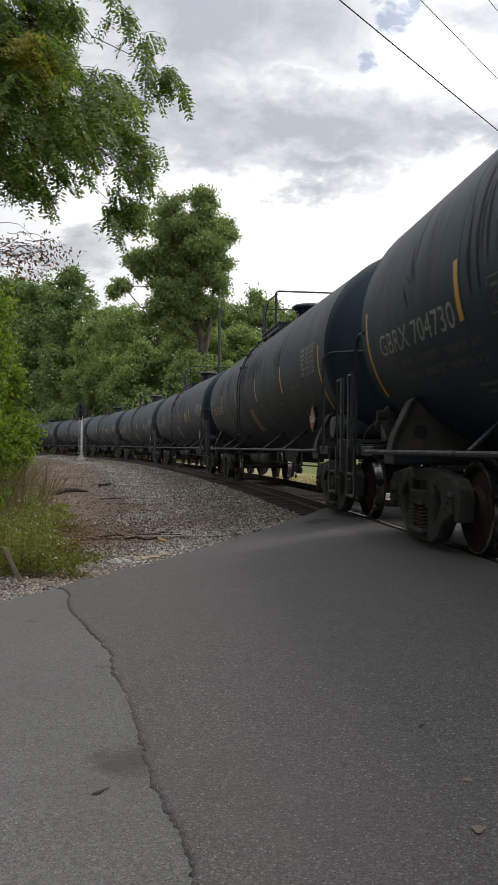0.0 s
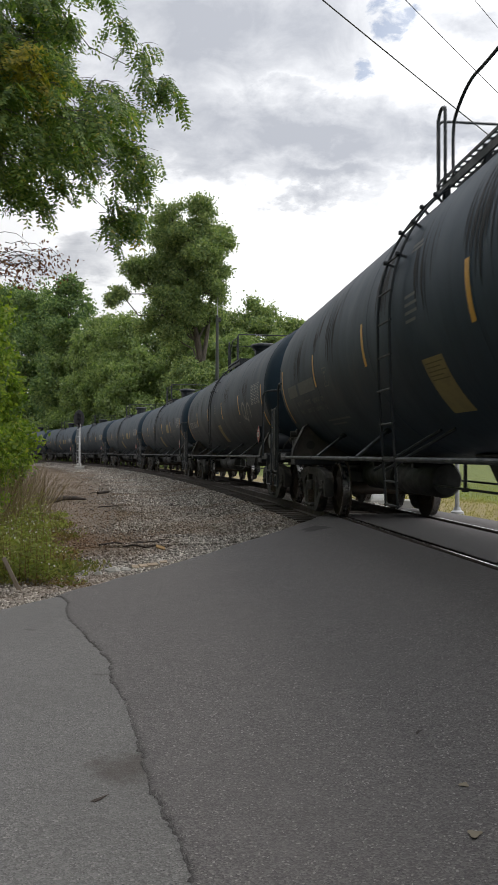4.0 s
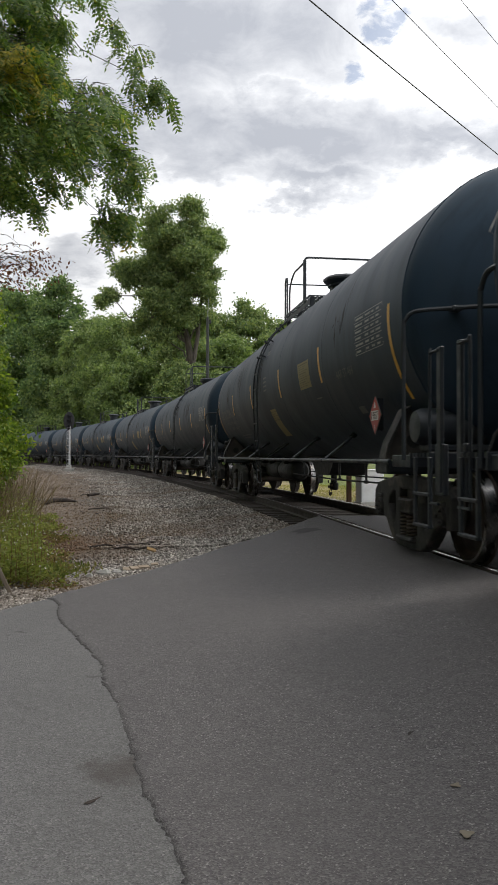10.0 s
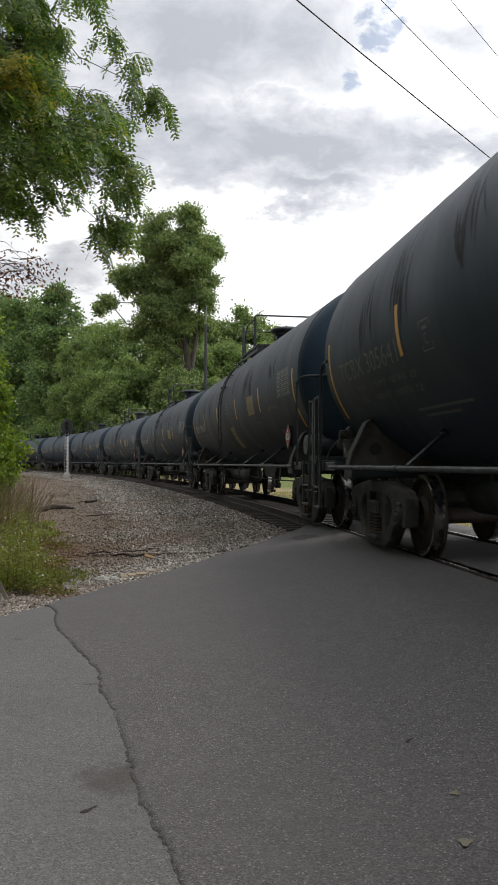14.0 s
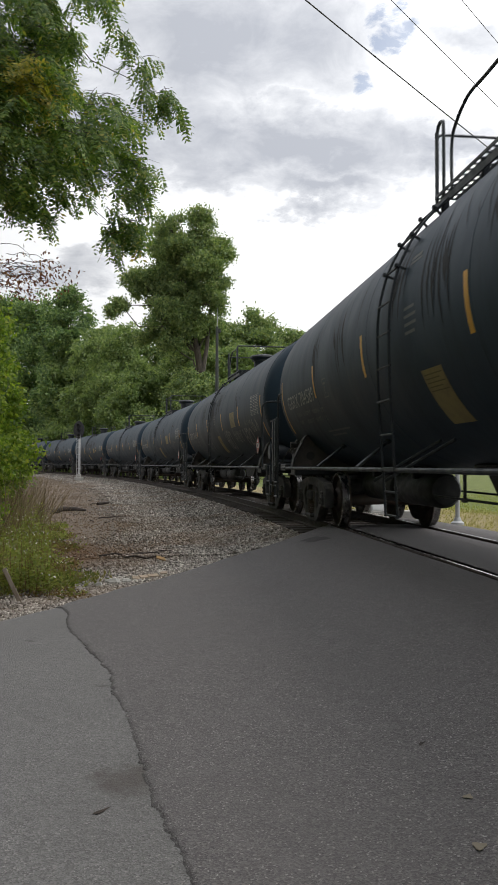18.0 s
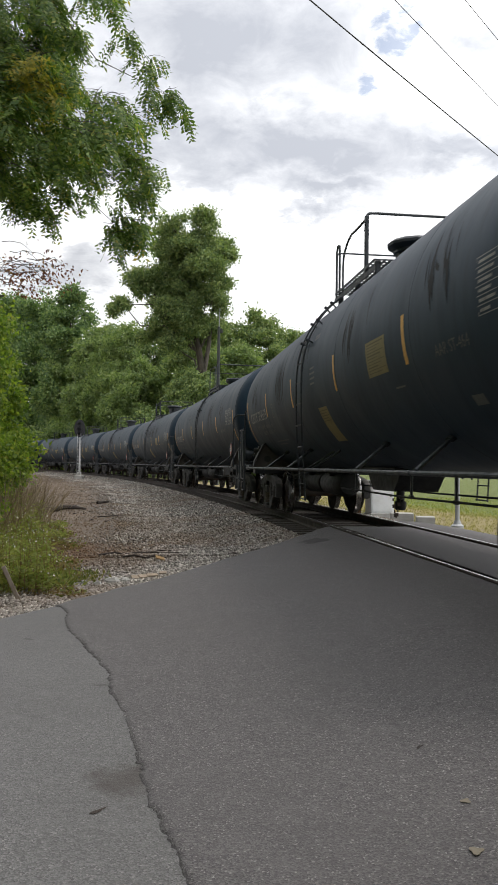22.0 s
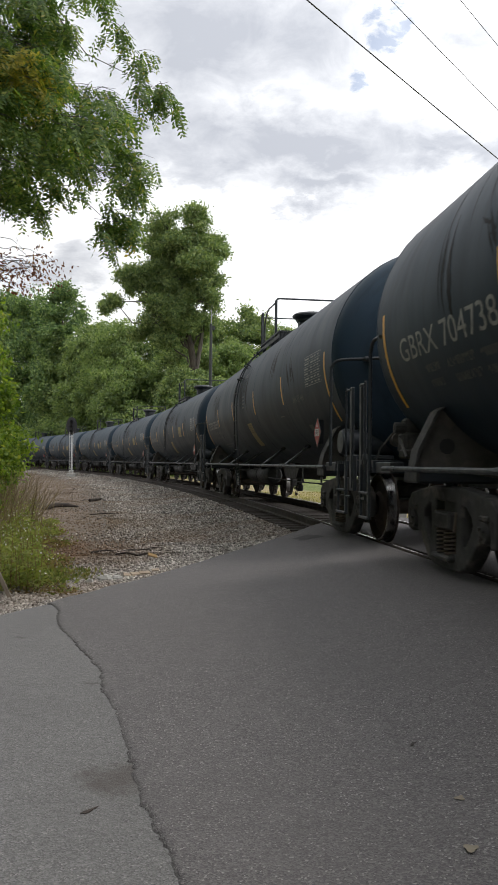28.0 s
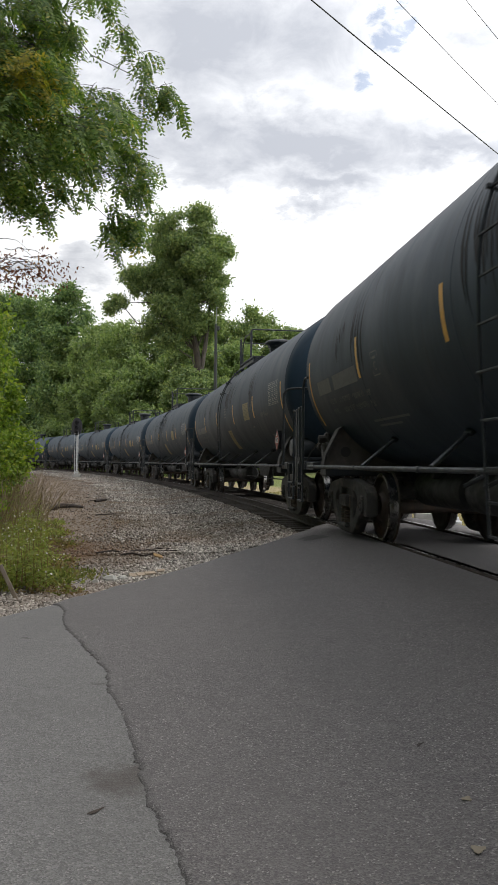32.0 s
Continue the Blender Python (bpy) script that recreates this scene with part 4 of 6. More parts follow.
def build_truck(car, sign):
    """A two-axle truck: bolster with side frames and springs; the wheelsets turn on their own."""
    cx = TRUCK_X[sign]
    g = Shape()
    g.box((cx, 0, 0.64), (0.40, 2.05, 0.20), 0.03).box((cx, 0, 0.76), (0.5, 0.6, 0.08), 0.02)
    g.box((cx - 0.42, 0, 0.46), (0.10, 1.5, 0.12), 0.02).box((cx + 0.42, 0, 0.46), (0.10, 1.5, 0.12), 0.02)
    truck = part("truck", g, TRUCK, car, "grimy cast steel two-axle truck")
    for side in (1, -1):
        me = frame_casting()
        ob = link("side_frame", me, TRUCK, truck, bend=40)
        ob.location = (cx, 1.0 * side, 0)
        for dx, dy in ((-0.10, 0.05), (0.10, 0.05), (0.0, -0.08)):
            turns = [(cx + dx + 0.066 * math.cos(q), (1.0 + dy) * side + 0.066 * math.sin(q), 0.185 + 0.23 * k / 60) for k, q in enumerate(np.linspace(0, 12.0 * math.pi, 61))]
            part("spring", Shape().tube(turns, 0.0125, 5), SPRING, truck, "rusty coil spring")
        part("spring_seat", Shape().box((cx, 1.01 * side, 0.15), (0.50, 0.27, 0.06), 0.02), TRUCK, truck)
        part("bolster_end", Shape().box((cx, 1.01 * side, 0.50), (0.44, 0.24, 0.16), 0.02).box((cx, 1.10 * side, 0.50), (0.28, 0.06, 0.09), 0.015), TRUCK, truck)
        for e in (1, -1):
            part("adapter", Shape().box((cx + e * AXLE, 1.0 * side, 0.575), (0.20, 0.20, 0.05), 0.012), TRUCK, truck)
            part("friction_wedge", Shape().box((cx + e * 0.255, 1.0 * side, 0.49), (0.06, 0.17, 0.20), 0.01, Matrix.Rotation(e * 0.3, 3, "Y")), SPRING, truck)
    return truck


WHEEL_PARTS = {}


def build_wheelset(car, x):
    """An axle with two wheels; it rolls about its own middle."""
    if not WHEEL_PARTS:
        ax = Shape().lathe("y", (0, 0, 0), [(-1.09, 0.0), (-1.09, 0.072), (-0.82, 0.08), (-0.8, 0.105), (-0.6, 0.1), (0, 0.085), (0.6, 0.1), (0.8, 0.105), (0.82, 0.08), (1.09, 0.072), (1.09, 0.0)], 14)
        WHEEL_PARTS["axle"] = part("wheelset", ax, WHEEL, None)
        for s in (1, -1):
            w = Shape().lathe("y", (0, 0, 0), [(0.66 * s, 0.10), (0.66 * s, 0.16), (0.745 * s, 0.20), (0.70 * s, 0.36), (0.695 * s, 0.395), (0.683 * s, 0.41), (0.683 * s, 0.474), (0.690 * s, 0.484), (0.703 * s, 0.478), (0.712 * s, 0.462)], 40)
            w.lathe("y", (0, 0, 0), [(0.822 * s, 0.452), (0.826 * s, 0.405), (0.79 * s, 0.385), (0.77 * s, 0.35), (0.80 * s, 0.21), (0.85 * s, 0.17), (0.85 * s, 0.10)], 40)
            WHEEL_PARTS["wheel", s] = part("wheel", w, WHEEL, None)
            t = Shape().lathe("y", (0, 0, 0), [(0.712 * s, 0.462), (0.730 * s, 0.4585), (0.80 * s, 0.455), (0.822 * s, 0.452)], 40)
            t.lathe("y", (0, 0, 0), [(0.8265 * s, 0.448), (0.829 * s, 0.425)], 40)
            WHEEL_PARTS["tread", s] = part("tread", t, STEEL_RIM, None)
            b = Shape().lathe("y", (0, 0, 0), [(0.90 * s, 0.0), (0.90 * s, 0.115), (1.045 * s, 0.115), (1.055 * s, 0.10), (1.10 * s, 0.092), (1.108 * s, 0.0)], 18)
            for k in range(3):
                a = 2 * math.pi * k / 3
                b.lathe("y", (0.055 * math.sin(a), 0, 0.055 * math.cos(a)), [(1.105 * s, 0.018), (1.128 * s, 0.018), (1.130 * s, 0.0)], 6)
            WHEEL_PARTS["bearing", s] = part("bearing_cap", b, TRUCK, None)
        made = WHEEL_PARTS["axle"]
        for key, ob in WHEEL_PARTS.items():
            if key != "axle":
                ob.parent = made
        made.parent = car
        made.location = (x, 0, 0.457)
        return made
    src = WHEEL_PARTS["axle"]
    ob = copy_thing(src, Matrix.Translation((x, 0, 0.457)))
    ob.parent = car
    return ob


def build_car():
    car = thing("tank_car", "black railway tank car with yellow reflective strips", "tank car", group="train of tank cars")
    # shell with welded seams
    prof = []
    for x in spaced([(-HALF, 0.9), (HALF, 1)]):
        prof.append((x, TR))
    for c in (-4.65, -1.55, 1.55, 4.65):
        part("weld_seam", Shape().lathe("x", (0, 0, TZ), [(c - 0.014, TR - 0.001), (c - 0.008, TR + 0.002), (c + 0.008, TR + 0.002), (c + 0.014, TR - 0.001)], 96), TANK, car)
    part("tank_shell", Shape().lathe("x", (0, 0, TZ), prof, 96), TANK, car, "dusty black tank shell with dark spill streaks", bend=50)
    for s in (1, -1):
        prof = [(HALF * s, TR - 0.01), (s * (HALF + 0.005), TR + 0.004), (s * (HALF + 0.02), TR + 0.004)]
        prof += [(s * (HALF + 0.02 + 0.62 * math.sin(t * math.pi / 28)), (TR - 0.004) * math.cos(t * math.pi / 28)) for t in range(0, 15)]
        part("tank_head", Shape().lathe("x", (0, 0, TZ), prof, 56), TANK, car, "smooth black dished tank end", bend=40)
    # manway housing with a broad lid
    mx = -0.45
    g = Shape().lathe("z", (mx, 0, 0), [(3.86, 0.30), (4.23, 0.30), (4.24, 0.34), (4.28, 0.34), (4.31, 0.38), (4.34, 0.425), (4.38, 0.425), (4.42, 0.38), (4.45, 0.22), (4.46, 0.0)], 13)
    part("manway_housing", g, BLACK, car, "black manway housing with a flared lid", bend=18)
    # top platform: grating and frame on both sides of the housing, rails round it
    xa, xb, zf, zt, zg = 0.72, -1.58, 3.695, 4.54, 3.835
    for side in (1, -1):
        g = Shape()
        y0, y1 = 0.42 * side, 0.95 * side
        for i in range(17):
            g.box((xa + (xb - xa) * i / 16, (y0 + y1) / 2, zg), (0.014, 0.53, 0.02))
        for i in range(8):
            g.box(((xa + xb) / 2, y0 + (y1 - y0) * i / 7, zg), (xa - xb, 0.014, 0.03))
        g.box(((xa + xb) / 2, y1, zf + 0.03), (xa - xb + 0.05, 0.014, 0.07))
        for x in (0.62, -0.43, -1.48):
            g.box((x, y1 - 0.07 * side, zf), (0.06, 0.08, 0.30), 0.01)
        part("walkway_grating", g, BLACK, car, "dark steel open grating walkway")
        g = Shape()
        y = 0.93 * side
        g.box((xa, y, (zf + zt) / 2), (0.05, 0.03, zt - zf), 0.006)
        g.tube(curl([(xa - 0.20, y, zf), (xa - 0.20, y, zt - 0.06), (xa - 0.17, y, zt + 0.04), (xa - 0.10, y, zt + 0.06), (xa - 0.04, y, zt + 0.03), (xa, y, zt - 0.04)], 4), 0.018, 6)
        g.tube(curl([(0.29, y, zf), (0.29, y, zt - 0.31), (0.17, y, zt - 0.13), (-0.15, y, zt), (-0.53, y, zt), (-1.08, y, zt)], 5), 0.017, 7)
        g.box((-1.08, y, (zf + zt) / 2 + 0.02), (0.075, 0.05, zt - zf + 0.04), 0.008)
        part("platform_railing", g, BLACK, car, "black pipe railing beside the top walkway")
    for x, r, up in ((xa, 0.014, -0.03), (-1.08, 0.020, 0.08)):
        part("cross_rail", Shape().tube(curl([(x, 0.93, zt - 0.06 + up), (x, 0.90, zt - 0.01 + up), (x, 0.80, zt + up), (x, 0.5, zt + up), (x, -0.5, zt + up), (x, -0.80, zt + up), (x, -0.90, zt - 0.01 + up), (x, -0.93, zt - 0.06 + up)], 3), r, 7), BLACK, car)
    # ladder from the platform down to the foot
    for side in (1, -1):
        lad = Shape()
        path = [(0, 0.86, 3.80)] + [on_tank(0, a, 0.07) for a in (48, 38, 26, 14)] + [(0, TR + 0.08, 2.5), (0, TR + 0.08, 2.0), (0, TR + 0.06, 1.5), (0, TR + 0.03, 1.0), (0, TR, 0.50)]
        for x in (-0.12, 0.30):
            lad.tube([(x, p[1] * side, p[2]) for p in curl(path, 3)], 0.014, 6)
        rung = [on_tank(0, a, 0.08) for a in (46, 33, 20, 7)] + [(0, TR + 0.08, z) for z in (2.36, 2.02, 1.68)] + [(0, TR + 0.05, 1.34), (0, TR + 0.03, 1.0), (0, TR + 0.01, 0.76), (0, TR, 0.52)]
        for p in rung:
            lad.tube([(-0.15, p[1] * side, p[2]), (0.33, p[1] * side, p[2])], 0.012, 6)
        for a in (46, 33, 20):
            q0, q1 = on_tank(0, a, -0.01), on_tank(0, a, 0.10)
            for x in (-0.12, 0.30):
                lad.tube([(x, q0[1] * side, q0[2]), (x, q1[1] * side, q1[2])], 0.016, 5)
                lad.box((x, q1[1] * side, q1[2]), (0.05, 0.04, 0.045), 0.01)
        lad.v = [(x + 0.45, y, z) for x, y, z in lad.v]
        part("ladder", lad, BLACK, car, "black steel side ladder")
        # running pipe with its braces
        g = Shape().tube([(-7.62, 1.50 * side, 0.982), (7.62, 1.50 * side, 0.982)], 0.025, 10)
        for x in (-4.78, -2.6, 2.3, 4.7, 7.2, -7.2):
            g.lathe("x", (x, 1.50 * side, 0.982), [(-0.045, 0.025), (-0.04, 0.031), (0.04, 0.031), (0.045, 0.025)], 10)
        part("side_rail", g, BLACK, car, "long grey-black safety pipe along the side")
        for x1 in (-4.78, -2.6, 2.12, 4.52):
            g = Shape()
            p0, p1 = Vector((x1 + 0.28, 0.98 * side, 1.33)), Vector((x1 - 0.10, 1.48 * side, 1.0))
            v = p1 - p0
            turn = v.to_track_quat("X", "Z").to_matrix()
            g.box((p0 + p1) / 2, (v.length, 0.045, 0.035), 0.008, turn)
            g.box(p0, (0.12, 0.09, 0.05), 0.01, turn)
            part("side_brace", g, BLACK, car)
        g = Shape()
        for x0, x1 in ((0.35, 1.0), (0.75, 1.40)):
            g.tube([(x0 - 0.3, 1.0 * side, 1.28), (x1 - 0.1, 1.46 * side, 0.86)], 0.018, 6)
        part("ladder_stay", g, BLACK, car)
    # ends: cradle plates, stub sills, platforms, handrails, steps, couplers
    for s in (1, -1):
        g = Shape()
        out = []
        for i in range(15):
            a = radians(222 + 96 * i / 14)
            out.append((TR * 0.985 * math.cos(a), TZ + TR * 0.985 * math.sin(a)))
        lo = [(1.21, 1.56), (1.43, 1.02), (0.45, 0.88), (-0.45, 0.88), (-1.43, 1.02), (-1.21, 1.56)]
        g.plate(out + lo, (7.02 * s - 0.22) - 0.015, (7.02 * s - 0.22) + 0.015, 0)
        rims = []
        rim = [(1.10, 1.60), (1.22, 1.52), (1.40, 1.16), (1.44, 0.98)]
        for side in (1, -1):
            rims.append(Shape().add([((7.02 * s - 0.22) + dx, (y + dy) * side, z) for y, z in rim for dx, dy in ((-0.10, 0.0), (0.10, 0.0), (0.10, 0.028), (-0.10, 0.028))],
                                    [(4 * i + k, 4 * i + (k + 1) % 4, 4 * i + 4 + (k + 1) % 4, 4 * i + 4 + k) for i in range(len(rim) - 1) for k in range(4)] + [(0, 1, 2, 3), tuple(4 * len(rim) - 4 + k for k in range(4))]))
        cradle = part("cradle_plate", g, LIT_CRADLE, car, "rusty black cradle plate under the tank end")
        for side in (1, -1):
            part("flange", rims.pop(0), TRUCK, cradle)
            # no opening is cut: a black disc stands in for the hole's shade
            part("hole_disc", Shape().lathe("x", ((7.02 * s - 0.22), 1.12 * side, 1.20), [(0.017, 0.0), (0.017, 0.075), (-0.017, 0.075), (-0.017, 0.0)], 16), INK, cradle, "dark disc drawn as a round opening")
        g = Shape().box((7.0 * s, 0, 0.90), (3.3, 0.42, 0.26), 0.02).box((5.6 * s, 0, 1.0), (0.9, 0.7, 0.10), 0.02)
        g.box((7.02 * s, 0, 0.92), (0.42, 2.8, 0.14), 0.02)
        part("stub_sill", g, BLACK, car)
        g = Shape()
        for i in range(6):
            g.box(((8.16 + 0.09 * i) * s, 0, 1.05), (0.02, 2.96, 0.04))
        for y in np.linspace(-1.46, 1.46, 13):
            g.box((8.40 * s, float(y), 1.045), (0.5, 0.015, 0.04))
        g.box((8.66 * s, 0, 1.0), (0.03, 2.96, 0.14), 0.006).box((8.14 * s, 0, 1.0), (0.03, 2.96, 0.14), 0.006)
        g.box((7.85 * s, 1.38, 0.99), (0.62, 0.14, 0.12), 0.01).box((7.85 * s, -1.38, 0.99), (0.62, 0.14, 0.12), 0.01)
        part("end_platform", g, BLACK, car, "black steel end walkway")
        for side in (1, -1):
            y = 1.48 * side
            if s < 0:
                line = [(x * s, w * side, z) for x, w, z in ((8.21, 1.56, 1.0), (8.21, 1.56, 2.17), (8.22, 1.55, 2.29), (8.25, 1.50, 2.36), (8.31, 1.40, 2.38), (8.43, 1.20, 2.38), (8.56, 1.0, 2.38), (8.68, 0.75, 2.37), (8.73, 0.45, 2.36))]
                part("rail_clip", Shape().box((8.42 * s, 1.14 * side, 2.38), (0.12, 0.10, 0.05), 0.01), BLACK, car)
            else:
                line = [(8.25 * s, y, 0.95), (8.25 * s, y, 2.13), (8.22 * s, y, 2.29), (8.10 * s, y, 2.38), (7.90 * s, y - 0.02 * side, 2.39), (7.76 * s, y + 0.02 * side, 2.37)]
            part("corner_handrail", Shape().tube(curl(line, 5), 0.021, 8), BLACK, car, "bent black pipe handrail")
            hx, px = (8.66, 8.85) if s < 0 else (8.46, 8.72)
            g = Shape().tube(curl([(hx * s, y, 0.62), (hx * s, y, 1.86), ((hx + 0.02) * s, y, 1.93), ((hx + 0.06) * s, y, 1.94), (px * s, y, 1.94)], 4), 0.014, 7)
            g.tube([(hx * s, y, 0.63), (px * s, y, 0.63)], 0.014, 7)
            part("grab_handle", g, BLACK, car)
            part("corner_post", Shape().box((px * s, y - 0.02 * side, 1.35), (0.09, 0.035, 1.24), 0.006).box(((px - 0.02) * s, y - 0.04 * side, 0.92), (0.20, 0.05, 0.44), 0.01), BLACK, car)
            g = Shape()
            for x in (8.30, 8.66):
                g.box((x * s, y, 0.72), (0.05, 0.03, 0.62), 0.006)
            for z in (0.42, 0.70):
                g.box((8.48 * s, y, z), (0.40, 0.05, 0.03), 0.006)
            part("sill_step", g, BLACK, car, "hanging steel step")
        g = Shape().box((8.60 * s, 0, 0.87), (0.55, 0.20, 0.20), 0.03).box((8.95 * s, 0.03, 0.87), (0.24, 0.30, 0.28), 0.05).box((9.0 * s, -0.13 * s, 0.87), (0.14, 0.10, 0.24), 0.03)
        g.tube(curl([(8.7 * s, 0.3 * s, 0.85), (8.85 * s, 0.32 * s, 0.62), (9.0 * s, 0.2 * s, 0.5), (9.06 * s, 0.1 * s, 0.52)], 4), 0.025, 6)
        part("coupler", g, TRUCK, car, "grimy steel knuckle coupler with air hose")
        build_truck(car, s)
    # rear end brake gear
    g = Shape().box((8.02, 1.02, 1.26), (0.30, 0.36, 0.22), 0.03).box((8.02, 1.04, 1.44), (0.22, 0.26, 0.18), 0.03).lathe("x", (8.12, 1.18, 1.30), [(0, 0.0), (0, 0.08), (0.14, 0.08), (0.16, 0.0)], 12)
    g.lathe("y", (7.98, 0, 1.42), [(1.16, 0.0), (1.16, 0.06), (1.28, 0.06), (1.29, 0.0)], 10).box((7.90, 1.12, 1.14), (0.20, 0.22, 0.10), 0.02)
    g.tube([(8.1, 0.9, 1.5), (8.2, 0.6, 1.3), (8.4, 0.5, 1.05)], 0.018, 6).tube([(7.9, 1.25, 1.3), (7.4, 1.32, 1.1)], 0.016, 6).tube([(8.15, 1.2, 1.42), (8.3, 1.35, 1.2), (8.3, 1.4, 1.05)], 0.014, 6)
    part("control_valve", g, TRUCK, car, "grimy brake control valve")
    g = Shape().lathe("y", (-7.95, 0, 1.32), [(0.55, 0.0), (0.56, 0.15), (0.62, 0.18), (1.30, 0.18), (1.36, 0.15), (1.37, 0.0)], 18)
    g.box((-7.95, 0.96, 1.12), (0.30, 0.6, 0.06), 0.01)
    part("air_reservoir", g, BLACK, car, "grey-black brake air reservoir")
    # drawn long and dark, so its shape also fills in the shaded underside
    g = Shape().lathe("x", (0, 0.30, 0.72), [(2.2, 0.0), (2.22, 0.18), (2.3, 0.225), (3.7, 0.225), (3.78, 0.18), (3.8, 0.14), (3.95, 0.14), (3.97, 0.20), (4.05, 0.22), (5.5, 0.22), (5.58, 0.18), (5.6, 0.0)], 18)
    g.box((2.8, 0.30, 0.94), (0.1, 0.5, 0.16), 0.01).box((4.7, 0.30, 0.94), (0.1, 0.5, 0.16), 0.01)
    part("brake_cylinder", g, SHADE_STEEL, car, "black brake cylinder and reservoir")
    for y, z, x0, x1 in ((0.45, 0.66, -5.4, 2.6), (-0.4, 0.68, -5.0, 5.0)):
        part("brake_rod", Shape().tube([(x0, y, z), ((x0 + x1) / 2, y, z - 0.03), (x1, y, z)], 0.014, 6), SHADE_STEEL, car)
    for x in (-3.2, -1.6, 1.3, 3.6):
        part("rod_hanger", Shape().box((x, 0.42, 0.80), (0.05, 0.03, 0.34), 0.006).box((x, 0.42, 0.64), (0.12, 0.05, 0.05), 0.01), BLACK, car)
    # bottom outlet with its guard and chain
    g = Shape().plate([(-0.95, 1.02), (-0.55, 0.68), (0.55, 0.68), (0.95, 1.02)], -0.34, 0.34, 1)
    g.box((0, 0, 1.02), (1.9, 0.9, 0.04), 0.01)
    part("outlet_skid", g, SHADE_STEEL, car, "black skid guard under the tank")
    g = Shape().lathe("z", (-0.75, 0.30, 0), [(0.42, 0.0), (0.42, 0.07), (0.46, 0.085), (0.54, 0.085), (0.56, 0.06), (0.70, 0.06)], 12)
    g.tube([(-0.75, 0.30, 0.56), (-0.95, 0.34, 0.56)], 0.02, 6)
    part("outlet_valve", g, SHADE_STEEL, car)
    g = Shape()
    for i in range(9):
        t = i / 8
        x, z = -1.02 + 0.30 * t, 0.62 - 0.26 * math.sin(math.pi * t) - 0.05 * t
        turn = Matrix.Rotation(radians(90 * (i % 2)), 3, "Z")
        g.box((x, 0.40, z), (0.045, 0.012, 0.05), 0.004, turn)
    tagged(part("chain", g, WHEEL, car, "hanging rusty chain"), kind="stuff")
    # bright strips
    for x in (-7.54, 7.68):
        part("reflective_strip", patch(Shape(), x - 0.038, x + 0.038, 4, -35), YELLOW, car, "curved yellow reflective strip")
    for x in (-4.47, -1.48, 1.76, 4.72):
        part("reflective_strip", patch(Shape(), x - 0.046, x + 0.046, 2.5, -16.5), YELLOW, car, "upright yellow reflective strip")
    part("lower_notice", patch(Shape(), -0.62, -0.08, -22, -45), FADED, car, "faded yellow paper notice")
    g = Shape()
    for k in range(5):
        stroke(g, [(-0.12, -24 - 1.6 * k), (-0.58 + 0.1 * (k % 2), -24 - 1.6 * k)], 0.012, 0.006)
    part("lower_notice_print", g, NOTICE_INK, car)
    # stencilled table near the front end
    g = Shape()
    for a in (6.5, 3.5, 0.6, -2.2, -5.0, -7.8, -10.6):
        stroke(g, [(-6.29, a), (-7.31, a)], 0.007)
    for x in (-6.29, -6.67, -7.31):
        stroke(g, [(x, 6.5), (x, -10.6)], 0.008)
    rnd = random.Random(2)
    for r in range(6):
        a = 5.0 - 2.86 * r
        for x0, x1 in ((-6.33, -6.63), (-6.71, -6.89), (-6.93, -7.07), (-7.11, -7.27)):
            stroke(g, [(x0, a), (x0 + (x1 - x0) * rnd.uniform(0.6, 1.0), a)], 0.024)
    part("stencil_table", g, STENCIL, car, "white stencilled data table")
    part("class_mark", wrap_text(Shape(), "AAR ST-464", -5.25, -6.02, -17.6, 0.105), STENCIL_DIM, car)
    # square plate with a letter
    g = Shape()
    for q in ([(4.12, -8), (3.86, -8)], [(4.12, -18), (3.86, -18)], [(4.12, -8), (4.12, -18)], [(3.86, -8), (3.86, -18)]):
        stroke(g, q, 0.014)
    wrap_text(g, "C", 4.04, 3.95, -16.0, 0.10)
    stroke(g, [(4.06, -10.4), (3.92, -10.4)], 0.03)
    part("test_mark", g, STENCIL_DIM, car)
    # small unreadable lines as bars
    g = Shape()
    rnd = random.Random(6)
    for x0, x1, a in ((6.62, 6.28, -22.6), (6.08, 5.50, -23.0), (5.35, 4.80, -23.4), (4.66, 4.50, -23.8), (6.62, 6.34, -28.2), (6.0, 5.50, -28.6), (5.35, 4.80, -28.9), (4.66, 4.50, -29.2)):
        x = x0
        while x > x1:
            k = rnd.random()
            if k < 0.75:
                stroke(g, [(x, a + 1.4), (x, a - 1.4)], 0.013)
            if k > 0.3:
                stroke(g, [(x, a + rnd.choice((1.3, -1.3, 0.0))), (x - 0.035, a + rnd.choice((1.3, -1.3)))], 0.012)
            stroke(g, [(x - 0.035, a + 1.4), (x - 0.035, a - 1.4 * rnd.choice((0, 1)))], 0.012)
            x -= 0.062
    for x0, x1, a, w in ((5.0, 3.6, -38, .03), (4.9, 4.0, -41, .03), (0.15, -0.15, 22, .04), (0.15, -0.2, 20, .03), (0.10, -0.2, 2, .03), (0.10, -0.25, -1, .03), (0.10, -0.25, -4, .03), (0.10, -0.2, -7, .03),
                         (-3.9, -4.2, -24, .02)):
        stroke(g, [(x0, a), (x1, a)], w)
    tagged(part("small_stencilling", g, STENCIL_DIM, car), kind="stuff")
    part("grey_plate", patch(Shape(), -5.62, -5.86, -33.5, -37.5), STENCIL_DIM, car, "small grey plate")
    # hazard placard: a standing diamond on a bracket
    part("placard_bracket", Shape().box((-6.750, 1.33, 1.50), (0.05, 0.08, 0.36), 0.006), BLACK, car)
    hold = Shape()
